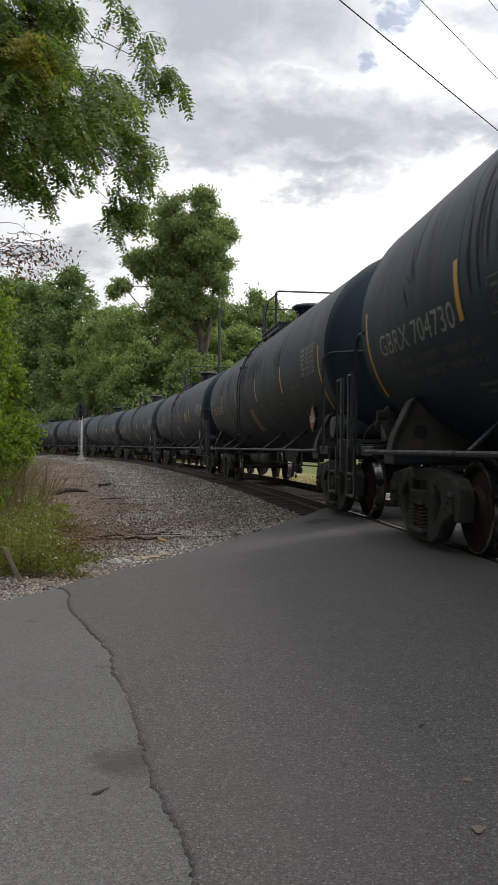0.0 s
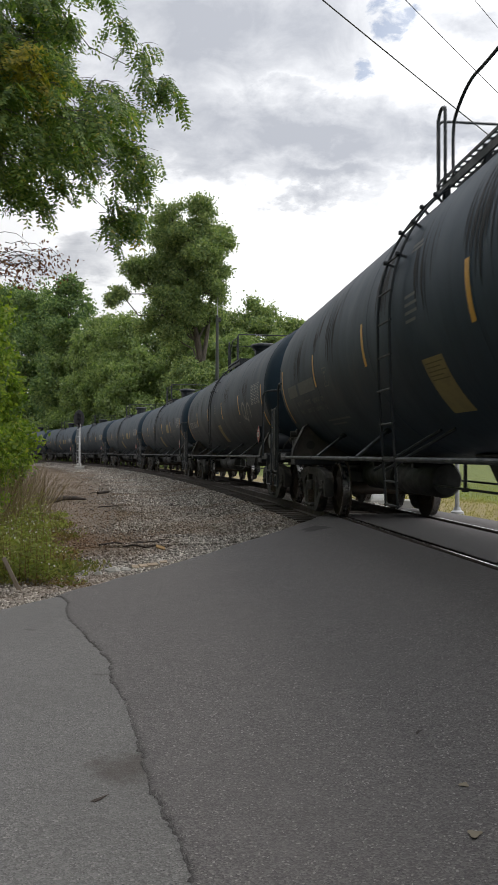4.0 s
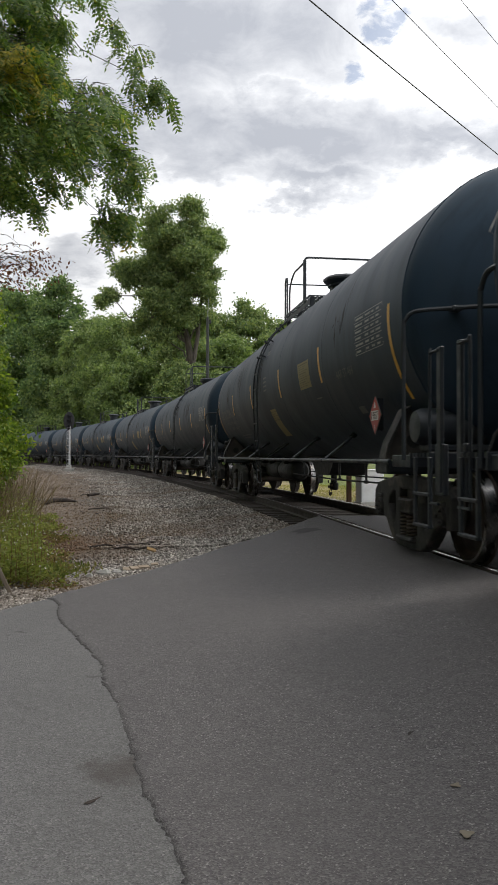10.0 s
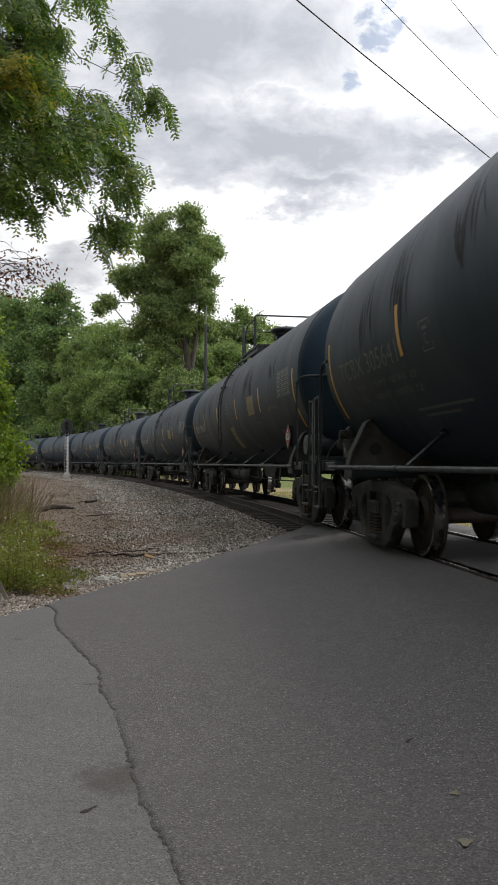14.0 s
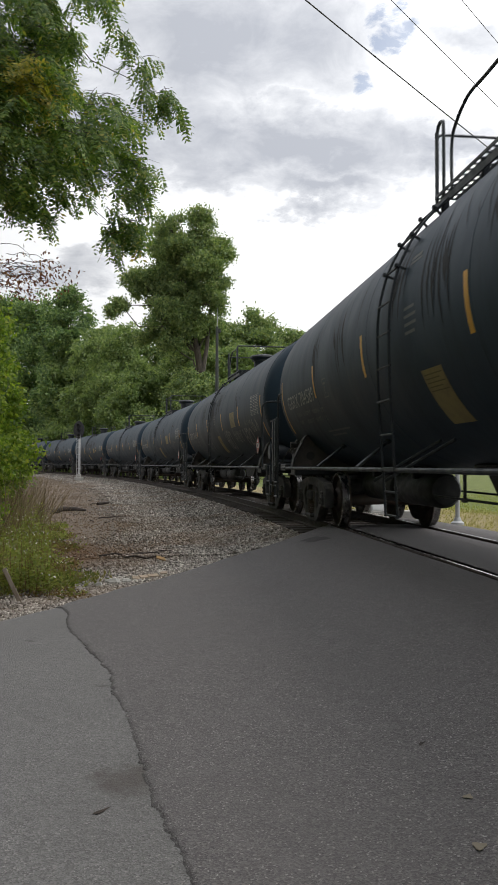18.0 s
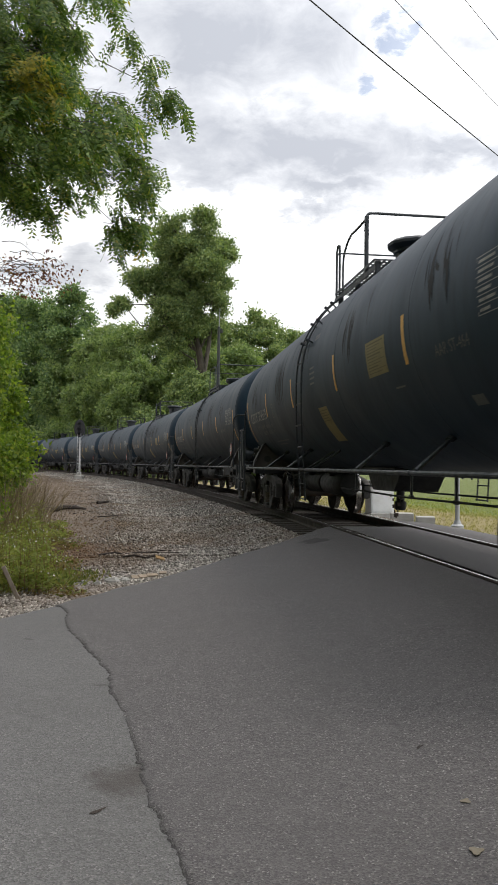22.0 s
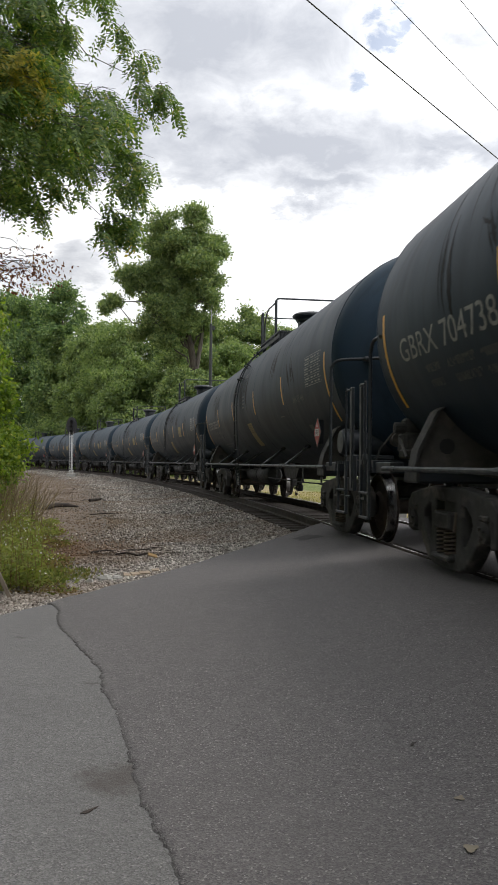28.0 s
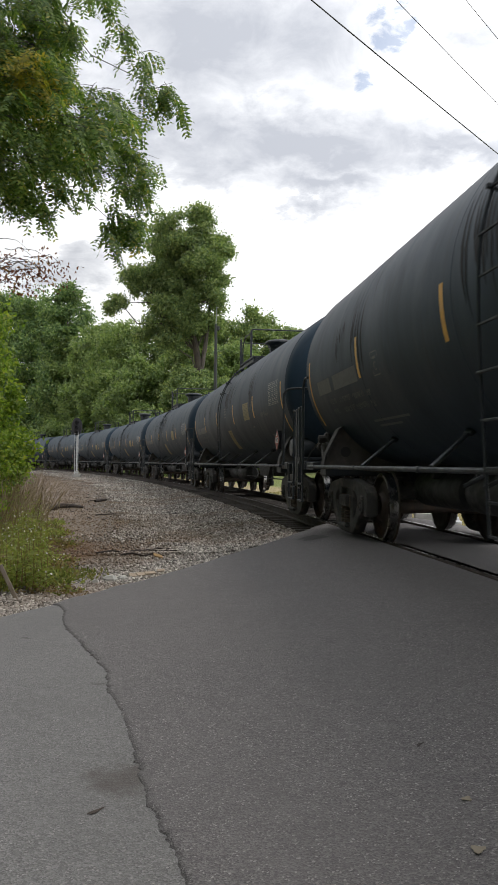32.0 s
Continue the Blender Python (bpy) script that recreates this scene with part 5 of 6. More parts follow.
    dia = [(-6.750, 1.706), (-6.968, 1.488), (-6.750, 1.270), (-6.532, 1.488)]
    hold.plate(dia, 1.372, 1.380, 1)
    placard = part("hazard_placard", hold, GREY_RIM, car, "red and white diamond placard reading 1987")
    inner = [(-6.750, 1.694), (-6.956, 1.488), (-6.750, 1.282), (-6.544, 1.488)]
    part("red_field", Shape().plate(inner, 1.3815, 1.3835, 1), RED, placard)
    part("number_panel", Shape().plate([(-6.878, 1.542), (-6.878, 1.434), (-6.622, 1.434), (-6.622, 1.542)], 1.3845, 1.3865, 1), WHITE, placard)
    v, f = letters("1987")
    part("placard_number", Shape().add([(-6.634 - 0.232 * u, 1.388, 1.446 + 0.084 * h) for u, h in v], f), INK, placard)
    v, f = letters("3")
    g = Shape().add([(-6.730 - 0.04 * u, 1.388, 1.322 + 0.06 * h) for u, h in v], f)
    part("placard_class", g, WHITE, placard)
    part("placard_flame", Shape().plate([(-6.750, 1.642), (-6.782, 1.570), (-6.718, 1.570)], 1.385, 1.388, 1), WHITE, placard)
    for x in [TRUCK_X[e] + side * AXLE for e in (-1, 1) for side in (-1, 1)]:
        build_wheelset(car, x)
    return car


MARKS = {0: "GBRX 704730", 1: "TCBX 305719", 3: "TCBX 305661", 4: "GBRX 704604", 5: "GBRX 704618", 6: "TCBX 305641", 7: "GBRX 704666", 8: "GBRX 704589", 9: "GBRX 704591", 10: "GBRX 704559",
         11: "TCBX 305721", 12: "GBRX 704738", 13: "TCBX 305660"}
FIRST, LAST = -1, 23


def spill(seed):
    """Dark dried runs: close clusters of ragged brush-like streaks below the hatch, thin single runs elsewhere."""
    rnd = random.Random(seed)
    g = Shape()
    rows = 14

    def run(cx, top, low, wide, lean):
        vs = []
        for k in range(rows + 1):
            t = k / rows
            w = wide * (0.10 + min(1.0, t / 0.55) ** 1.4) * (1.0 - 0.92 * max(0.0, (t - 0.6) / 0.4) ** 1.3)
            sh = lean * t + rnd.uniform(-0.35, 0.35) * w
            a = top + (low - top) * t
            vs += [on_tank(cx + sh - w, a, 0.0022), on_tank(cx + sh + w, a, 0.0022)]
        g.add(vs, [(2 * k, 2 * k + 1, 2 * k + 3, 2 * k + 2) for k in range(rows)])

    for mid in (-5.6, -3.9, -2.5, -0.9, 0.5, 2.9, 4.4, 5.9):
        if rnd.random() < 0.25:
            continue
        mid += rnd.uniform(-0.5, 0.5)
        heavy = math.exp(-((mid + 0.5) / 3.4) ** 2)
        top, low = rnd.uniform(14, 26) + 14 * heavy, rnd.uniform(-9, 5)
        lean = rnd.uniform(-0.30, 0.05)
        x = mid
        for _ in range(rnd.randint(4, 8 + int(6 * heavy))):
            run(x, top + rnd.uniform(-9, 6), low + rnd.uniform(-7, 9), rnd.uniform(0.010, 0.046), lean + rnd.uniform(-0.05, 0.05))
            x += rnd.uniform(0.03, 0.14)
        for _ in range(rnd.randint(1, 3)):
            run(mid + rnd.gauss(0, 0.35), rnd.uniform(26, 62), rnd.uniform(4, 18), rnd.uniform(0.005, 0.014), rnd.uniform(-0.45, -0.1))
    return g


def spray_word(x0, width, a0, a1, line):
    """Three hand-sprayed characters, H, 2 and O, one after the other along the tank."""
    g = Shape()
    glyphs = ([[(0.02, 1.0), (0.10, 0.5), (0.14, 0.0)], [(0.30, 1.05), (0.34, 0.5), (0.36, -0.05)], [(0.06, 0.45), (0.20, 0.52), (0.36, 0.50)]],
              [[(0.40, 0.80), (0.48, 1.0), (0.58, 0.92), (0.56, 0.62), (0.46, 0.28), (0.42, 0.06), (0.56, 0.10), (0.66, 0.02)]],
              [[(0.86, 0.95), (0.74, 0.86), (0.68, 0.50), (0.76, 0.10), (0.90, 0.04), (0.99, 0.42), (0.96, 0.82), (0.84, 0.97)]])
    for strokes in glyphs:
        for pts in strokes:
            stroke(g, curl([(x0 - width * u, a0 + (a1 - a0) * h) for u, h in pts], 6), line, 0.0045)
    return g


def scribble(seed, x0, x1, a0, a1, loops):
    rnd = random.Random(seed)
    g = Shape()
    for k in range(loops):
        xa = x0 + (x1 - x0) * k / loops
        w = (x1 - x0) / loops
        pts = [(xa + w * rnd.uniform(-0.1, 1.1), rnd.uniform(a1, a0)) for _ in range(5)]
        pts[0] = (xa + w * 0.2, a0)
        pts[2] = (xa + w * 0.6, a1)
        stroke(g, curl(pts, 7), rnd.uniform(0.022, 0.045), 0.0045)
    return g


def ring_mark():
    g = Shape()
    stroke(g, [(-5.12 - 0.20 * math.cos(t), -14 + 7.5 * math.sin(t)) for t in np.linspace(0.3, 6.6, 22)], 0.07, 0.0045)
    stroke(g, curl([(-5.15, -19), (-5.28, -22), (-5.4, -24), (-5.5, -21), (-5.6, -12), (-5.8, -8), (-6.0, -14), (-5.9, -22)], 5), 0.06, 0.0045)
    return g


def head_loop(sign):
    """A looped chalk scrawl on a tank end."""
    g = Shape()
    pts = [(0.55 + 0.17 * math.cos(t), 0.72 + 0.20 * math.sin(t)) for t in np.linspace(0.4, 6.9, 26)] + [(0.80, 0.62), (0.50, 0.42)]
    vs = []
    for i, (y, z) in enumerate(pts):
        for w in (0.0, 0.016):
            r = min(0.999, math.hypot(y + w, z) / TR)
            x = sign * (HALF + 0.02 + 0.62 * math.sqrt(1 - r * r) + 0.008)
            vs.append((x, y + w, TZ + z + w))
    return g.add(vs, [(2 * i, 2 * i + 1, 2 * i + 3, 2 * i + 2) for i in range(len(pts) - 1)])


def low_top(car):
    """The cars with a low hatch, a plain looped railing and no lower notice."""
    for o in list(car.children):
        kind = o.name.split(".")[0]
        if kind in ("ladder", "ladder_stay"):
            o.location.x -= 0.93
        elif kind in ("platform_railing", "manway_housing", "lower_notice", "lower_notice_print"):
            bpy.data.objects.remove(o)
    g = Shape().lathe("z", (0.05, 0, 0), [(3.865, 0.34), (4.065, 0.34), (4.085, 0.40), (4.155, 0.42), (4.215, 0.42), (4.245, 0.38), (4.255, 0.0)], 28)
    part("manway_housing", g, BLACK, car, "low black hatch with a flat lid")
    for side in (1, -1):
        y = 0.93 * side
        g = Shape().box((0.68, y, 4.095), (0.05, 0.03, 0.88), 0.006)
        g.tube(curl([(0.66, y, 4.56), (0.60, y, 4.60), (0.1, y, 4.61), (-0.40, y, 4.61), (-0.53, y, 4.58), (-0.57, y, 4.46), (-0.57, y, 4.015), (-0.57, y, 3.660)], 4), 0.017, 7)
        g.box((-1.07, y, 4.115), (0.075, 0.05, 0.92), 0.008)
        part("platform_railing", g, BLACK, car, "black looped pipe railing beside the top walkway")


def dress_car(car, n):
    """What sets one car apart: its marks, notices, stains and graffiti."""
    text = MARKS.get(n)
    if text:
        part("reporting_mark", wrap_text(Shape(), text, 7.20, 4.86, -17.5, 0.225), STENCIL_WORN if n in (4, 5, 6) else STENCIL, car, "white stencilled letters and number")
    else:
        g = Shape()
        for x0, x1 in ((7.18, 6.36), (6.16, 4.86)):
            stroke(g, [(x0, -13.5), (x1, -13.5)], 0.20)
        part("reporting_mark", g, STENCIL_DIM, car)
    tagged(part("spill_stain", spill(70 + n), SPILL, car, "dark glossy spill runs"), kind="stuff")
    if (text or "GBRX").startswith("GBRX"):
        part("notice", patch(Shape(), -3.85, -3.10, -1.0, -16.5), NOTICE, car, "yellow printed notice sheet")
        g = Shape()
        for k in range(11):
            stroke(g, [(-3.16, -2.4 - 1.25 * k), (-3.79 + 0.12 * (k % 3), -2.4 - 1.25 * k)], 0.008 if k % 4 else 0.014, 0.006)
        part("notice_print", g, NOTICE_INK, car)
    if n in (5, 13):
        part("chalk_scrawl", head_loop(-1), CHALK, car, "white looped chalk scrawl")
    if n == 3:
        part("graffiti", ring_mark(), CHALK, car, "white spray scrawl")
    if n == 9:
        part("graffiti", spray_word(-4.66, 1.18, -39, -21, 0.060), CHALK, car, "white spray-painted H2O")
        part("graffiti", spray_word(-1.62, 1.05, -41, -19, 0.055), CHALK, car, "white spray-painted H2O")
        part("graffiti", scribble(22, -3.20, -4.35, -21, -33, 6), CHALK, car, "white spray-painted scrawl")
        part("graffiti", scribble(23, -5.95, -6.85, -14, -25, 3), CHALK, car, "white spray-painted scrawl")
        part("graffiti", scribble(24, 2.5, 1.6, -30, -40, 2), STENCIL_DIM, car, "faint spray-painted scrawl")
    if n in (6, 11):
        low_top(car)
    if n == 1:
        part("graffiti", scribble(8, 2.4, 1.0, -24, -38, 3), STENCIL_DIM, car)


def travelled(t):
    return 0.10 + 7.5716 * t + 0.00993 * t * t - 5.0e-5 * t ** 3


def car_pose(n, t):
    s = 2.33 - CAR / 2 - 0.80 + n * CAR - travelled(t) - SHIFT.get(n, 0.30)
    xa, ya = track_xy(s - TC)
    xb, yb = track_xy(s + TC)
    za, zb = track_z(s - TC), track_z(s + TC)
    v = Vector((xb - xa, yb - ya, zb - za)).normalized()
    left = Vector((0, 0, 1)).cross(v).normalized()
    up_v = v.cross(left)
    m = Matrix((v, left, up_v)).transposed().to_4x4()
    m.translation = Vector(((xa + xb) / 2, (ya + yb) / 2, (za + zb) / 2 + 0.003))
    return s, m


SHIFT = {0: 0.35, 1: 0.30, 2: 0.32, 3: 0.42, 4: 0.38, 5: 0.45, 6: 0.23, 7: 0.36, 8: 0.35, 9: 0.38, 10: 0.22, 11: 0.44, 12: 0.36, 13: 0.35}   # slack in the couplings
CARS = {}
proto = build_car()
for n in range(FIRST, LAST + 1):
    CARS[n] = proto if n == FIRST else copy_thing(proto, Matrix.Identity(4))
for n, car in CARS.items():
    dress_car(car, n)

# ---- things beside the track ----
def build_signal():
    x, y = -14.3, 70.0
    z = ground_z(x, y)
    sig = thing("railway_signal", "silver ladder-mast railway signal with a dark head", "signal", pose(x, y, z))
    part("base", Shape().box((0, 0, 0.12), (0.7, 0.7, 0.45), 0.05).box((0, 0, 0.45), (0.35, 0.35, 0.3), 0.04), CONCRETE, sig, "pale concrete footing")
    part("mast", Shape().tube([(0.0, 0, 0.4), (0.0, 0, 4.8)], 0.055, 10), SILVER, sig, "silver mast")
    g = Shape()
    for dx in (-0.15, 0.15):
        g.tube([(dx, -0.22, 0.3), (dx, -0.22, 3.9)], 0.016, 6)
    for i in range(12):
        g.tube([(-0.15, -0.22, 0.45 + 0.3 * i), (0.15, -0.22, 0.45 + 0.3 * i)], 0.016, 5)
    part("ladder", g, SILVER, sig, "silver ladder")
    g = Shape().plate([(0.46 * math.cos(a), 4.35 + 0.76 * math.sin(a)) for a in np.linspace(0, 2 * math.pi, 20)[:-1]], -0.16, -0.12, 1)
    head = part("signal_head", g, SIGNAL_BLACK, sig, "dark oval signal head")
    for dz in (-0.42, 0.0, 0.42):
        part("hood", Shape().lathe("y", (0, 0, 4.3 + dz), [(-0.42, 0.13), (-0.16, 0.15)], 12), SIGNAL_BLACK, head)
    part("case", Shape().box((0, 0.05, 4.3), (0.4, 0.3, 1.2), 0.03), SIGNAL_BLACK, sig)


def build_pole():
    x, y = -2.2, 60.0
    z = ground_z(x, y)
    pole = thing("radio_pole", "slim dark pole with a whip aerial", "pole", pose(x, y, z))
    part("post", Shape().tube([(0, 0, 0), (0, 0, 11.6)], [0.15, 0.10], 10), POLE_DARK, pole)
    part("aerial", Shape().tube([(0, 0, 11.5), (0.05, 0, 13.0)], [0.03, 0.012], 6), GALV, pole, "thin pale whip aerial")
    part("bracket", Shape().box((0.12, 0, 11.3), (0.3, 0.1, 0.3), 0.02), POLE_DARK, pole)


def build_case():
    x, y = 3.55, 22.0
    z = ground_z(x, y)
    case = thing("relay_case", "small white metal relay case on a concrete foot", "relay case", pose(x, y, z, 0, 0, 12))
    part("plinth", Shape().box((0, 0, 0.06), (0.70, 0.54, 0.16), 0.01), CONCRETE, case)
    part("cabinet", Shape().box((0, 0, 0.56), (0.64, 0.46, 0.84), 0.015).box((0, 0, 0.995), (0.70, 0.52, 0.03), 0.008), CASE_PAINT, case)
    part("door", Shape().box((0, -0.235, 0.56), (0.56, 0.012, 0.76), 0.004), CASE_PAINT, case)
    part("padlock", Shape().box((0.22, -0.25, 0.60), (0.04, 0.02, 0.06), 0.005), INK, case)
    x, y = 3.02, 22.2
    post = thing("wood_post", "short brown wooden post", "post", pose(x, y, ground_z(x, y)))
    part("shaft", Shape().box((0, 0, 0.42), (0.13, 0.13, 0.9), 0.012), make_bark("brown_post_wood", (0.10, 0.05, 0.03), (0.20, 0.11, 0.06)), post)
    for x, y, sx in ((3.95, 20.9, 0.57), (4.50, 20.7, 0.45)):
        b = thing("concrete_block", "pale concrete block lying in the grass", "block", pose(x, y, ground_z(x, y) - 0.02, 0, 0, -8), group="blocks beside the track")
        part("slab", Shape().box((0, 0, 0.13), (sx, 0.5, 0.26), 0.015), CONCRETE, b)
    x, y = 5.13, 20.0
    mast = thing("sign_post", "grey galvanised post with a foot collar", "post", pose(x, y, ground_z(x, y)))
    part("shaft", Shape().tube([(0, 0, 0), (0, 0, 2.6)], 0.055, 12), GALV, mast)
    part("collar", Shape().lathe("z", (0, 0, 0), [(-0.02, 0.17), (0.08, 0.16), (0.12, 0.10), (0.20, 0.075), (0.2, 0.0)], 14), GALV, mast)


def build_wires():
    for k, (x, y, z, dx, dy, r) in enumerate(((1.47, 13.0, 8.07, 4.05, 5.2, 0.011), (2.76, 13.0, 8.06, 4.05, 5.4, 0.006), (3.95, 13.2, 8.1, 4.05, 5.4, 0.005))):
        d = Vector((dx, dy, 0)).normalized()
        pts = []
        for i in range(31):
            t = -40 + 4 * i
            pts.append(Vector((x, y, z)) + d * t + Vector((0, 0, 0.0006 * (t - 5) ** 2)))
        ob = part("overhead_wire", Shape().tube(pts, r, 6), WIRE, None)
        tagged(ob, "thin dark overhead power wire", "wire", group="overhead wires")


def log(name, label, pts, r, material, category="branch", group=""):
    ob = part(name, Shape().tube(pts, r, 7), material, None)
    tagged(ob, label, category, group)
    return ob


def on_ground(x, y, dz=0.0):
    return (x, y, ground_z(x, y) + dz)


def build_litter():
    log("log", "dark rotten log lying on the gravel bank", [on_ground(-5.55, 23.2, 0.05), on_ground(-5.3, 23.6, 0.13), on_ground(-5.05, 24.1, 0.12), on_ground(-4.85, 24.7, 0.06)], [0.05, 0.075, 0.06, 0.03], DEAD_WOOD, "log")
    log("log", "pale dead log lying on the gravel bank", [on_ground(-6.25, 23.9, 0.05), on_ground(-6.0, 24.3, 0.12), on_ground(-5.8, 24.8, 0.10)], [0.06, 0.07, 0.03], PALE_BARK, "log")
    log("log", "short dark log end on the gravel", [on_ground(-5.25, 28.9, 0.05), on_ground(-4.95, 29.4, 0.08)], [0.055, 0.04], DEAD_WOOD, "log")
    for pts in ([(-2.25, 12.55), (-2.05, 12.72), (-1.86, 12.70), (-1.70, 12.92), (-1.52, 12.96), (-1.40, 13.22), (-1.20, 13.26)], [(-1.85, 12.3), (-1.68, 12.34), (-1.5, 12.22), (-1.38, 12.33), (-1.2, 12.31)], [(-1.75, 12.75), (-1.52, 12.93), (-1.3, 12.91), (-1.05, 12.78)],
                [(-3.9, 21.5), (-3.5, 21.8), (-3.2, 21.9)], [(-2.1, 21.8), (-1.8, 22.0)]):
        log("fallen_branch", "dark broken branch lying on the gravel", [on_ground(x, y, 0.04 + 0.02 * (i % 2)) for i, (x, y) in enumerate(pts)], [0.015] * (len(pts) - 1) + [0.008], DEAD_WOOD, "branch", "fallen branches")
    bark = part("bark_piece", Shape().box(on_ground(-1.28, 12.2, 0.05), (0.15, 0.08, 0.02), 0.008, Euler((0.5, 0.3, 0.4)).to_matrix()), ORANGE, None)
    tagged(bark, "orange-brown scrap of bark on the gravel", "scrap")
    for k, (x, y, sx, rz) in enumerate(((-1.33, 10.02, 0.15, 0.9), (-1.25, 10.08, 0.17, 1.25), (-1.16, 10.14, 0.14, 1.0), (-1.05, 10.35, 0.09, 0.6))):
        ob = part("board_scrap", Shape().box(on_ground(x, y, 0.035 + 0.008 * k), (sx, 0.06, 0.016), 0.003, Euler((0.55 - 0.1 * k, 0.12 - 0.06 * k, rz - 0.5)).to_matrix()), SCRAP, None)
        tagged(ob, "split weathered pale board scrap by the road edge", "board scrap", "board scraps at the road edge")
    rnd = random.Random(18)
    for x, y, r in ((-1.58, 9.72, 0.085), (-1.45, 9.80, 0.06), (-1.72, 9.55, 0.05), (-1.90, 9.62, 0.045), (-0.62, 10.9, 0.05), (-0.42, 11.2, 0.045)):
        ring = []
        for z, w in ((-0.45, 0.9), (0.1, 1.0), (0.5, 0.6)):
            ring += [(x + r * w * rnd.uniform(0.75, 1.25) * math.cos(q * math.pi / 3), y + r * 0.7 * w * rnd.uniform(0.75, 1.25) * math.sin(q * math.pi / 3), ground_z(x, y) + 0.03 + r * (z + rnd.uniform(-0.12, 0.12))) for q in range(6)]
        rock = Shape().add(ring, [(6 * h + q, 6 * h + (q + 1) % 6, 6 * h + 6 + (q + 1) % 6, 6 * h + 6 + q) for h in range(2) for q in range(6)] + [tuple(range(5, -1, -1)), tuple(range(12, 18))])
        tagged(part("stone", rock, CONCRETE, None, bend=15), "broken pale stone by the road edge", "stone", "stones at the road edge")
    ob = part("stake", Shape().box(on_ground(-2.36, 8.30, 0.16), (0.042, 0.022, 0.46), 0.004, Euler((0.1, -0.42, 0.2)).to_matrix()), STAKE_WOOD, None)
    tagged(ob, "pale wooden stake leaning out of the weeds", "stake")
    # two dry leaves, then two thin twigs of dead wood
    for x, y, r, mat, label in ((0.765, 2.72, 0.022, FALLEN_LEAF, "small dry leaf lying on the asphalt"), (0.83, 3.10, 0.017, FALLEN_LEAF, "small dry leaf lying on the asphalt"), (0.78, 3.69, 0.007, DEAD_WOOD, "thin dark twig lying on the asphalt"), (-0.59, 3.29, 0.010, DEAD_WOOD, "thin dark twig lying on the old asphalt")):
        z = road_z(x, y) + (0.003 if x > 0 else -0.010)
        long = 4.2 if mat is DEAD_WOOD else 1.25
        ring = []
        for k in range(14):
            w = r * (1 + 0.30 * math.sin(5 * k + 40 * x))
            u, v = long * w * math.cos(k * math.pi / 7), w * math.sin(k * math.pi / 7)
            ring.append((x + 0.6 * u - 0.8 * v, y + 0.8 * u + 0.6 * v))
        ob = part("dry_leaf", Shape().plate(ring, z, z + 0.0012, 2), mat, None)
        tagged(ob, label, "leaf", "dry leaves on the road")
    ring = [(1.02 + 0.20 * (1 + 0.35 * math.sin(3 * k)) * math.cos(k * math.pi / 7), 12.35 + 0.30 * (1 + 0.3 * math.cos(2 * k)) * math.sin(k * math.pi / 7)) for k in range(14)]
    low = [road_z(x, y) for x, y in ring]
    tar = Shape().add([(x, y, z + 0.006) for (x, y), z in zip(ring, low)] + [(1.02, 12.35, road_z(1.02, 12.35) + 0.012)], [(k, (k + 1) % 14, 14) for k in range(14)])
    tagged(part("tar_patch", tar, TAR, None), "dark tar patch at the corner of the crossing", "tar patch", kind="structure")
    rnd = random.Random(8)
    for k in range(34):
        s = rnd.uniform(9, 34)
        d = rnd.uniform(2.2, 6.5)
        x, y = track_xy(s, d)
        if paved(x, y):
            continue
        a = rnd.uniform(0, 3.1)
        ln = rnd.uniform(0.06, 0.22)
        p = [on_ground(x, y, 0.025), on_ground(x + ln * math.cos(a), y + ln * math.sin(a), 0.035)]
        log("twig", "small dark twig on the gravel", p, [0.014, 0.007], DEAD_WOOD, "twig", "twigs on the gravel")


# ---- plants ----
def leaf_cards(centers, length, width, rng, droop=0.0, fold=0.25, along=None, face=None):
    """Leaf blades as folded rhombs: four corners, two triangles each."""
    n = len(centers)
    d = rng.normal(size=(n, 3)) if along is None else along + rng.normal(0, 0.25 if face is None else 0.12, (n, 3))
    d[:, 2] -= droop
    d /= np.linalg.norm(d, axis=1)[:, None]
    u = rng.normal(size=(n, 3)) if face is None else face + rng.normal(0, 0.30, (n, 3))
    side = np.cross(d, u)
    side /= np.linalg.norm(side, axis=1)[:, None] + 1e-9
    nrm = np.cross(d, side)
    ln = (length * rng.uniform(0.65, 1.3, n))[:, None]
    wd = (width * rng.uniform(0.7, 1.3, n))[:, None]
    c = np.asarray(centers)
    mid = c + d * ln * 0.45 + nrm * wd * fold
    v = np.stack([c, mid + side * wd * 0.5, c + d * ln, mid - side * wd * 0.5], 1)
    f = np.array([(0, 1, 2), (0, 2, 3)])[None] + (np.arange(n) * 4)[:, None, None]
    return v.reshape(-1, 3), f.reshape(-1, 3)


def limb(g, a, b, ra, rb, rnd, sag=0.08, steps=4):
    a, b = Vector(a), Vector(b)
    pts, rs = [], []
    ln = (b - a).length
    for i in range(steps + 1):
        t = i / steps
        w = math.sin(math.pi * t) * ln * sag
        pts.append(a.lerp(b, t) + Vector((rnd.uniform(-1, 1) * w, rnd.uniform(-1, 1) * w, abs(rnd.gauss(0, 1)) * w)))
        rs.append(ra + (rb - ra) * t)
    g.tube(pts, rs, 6, caps=False)
    return pts


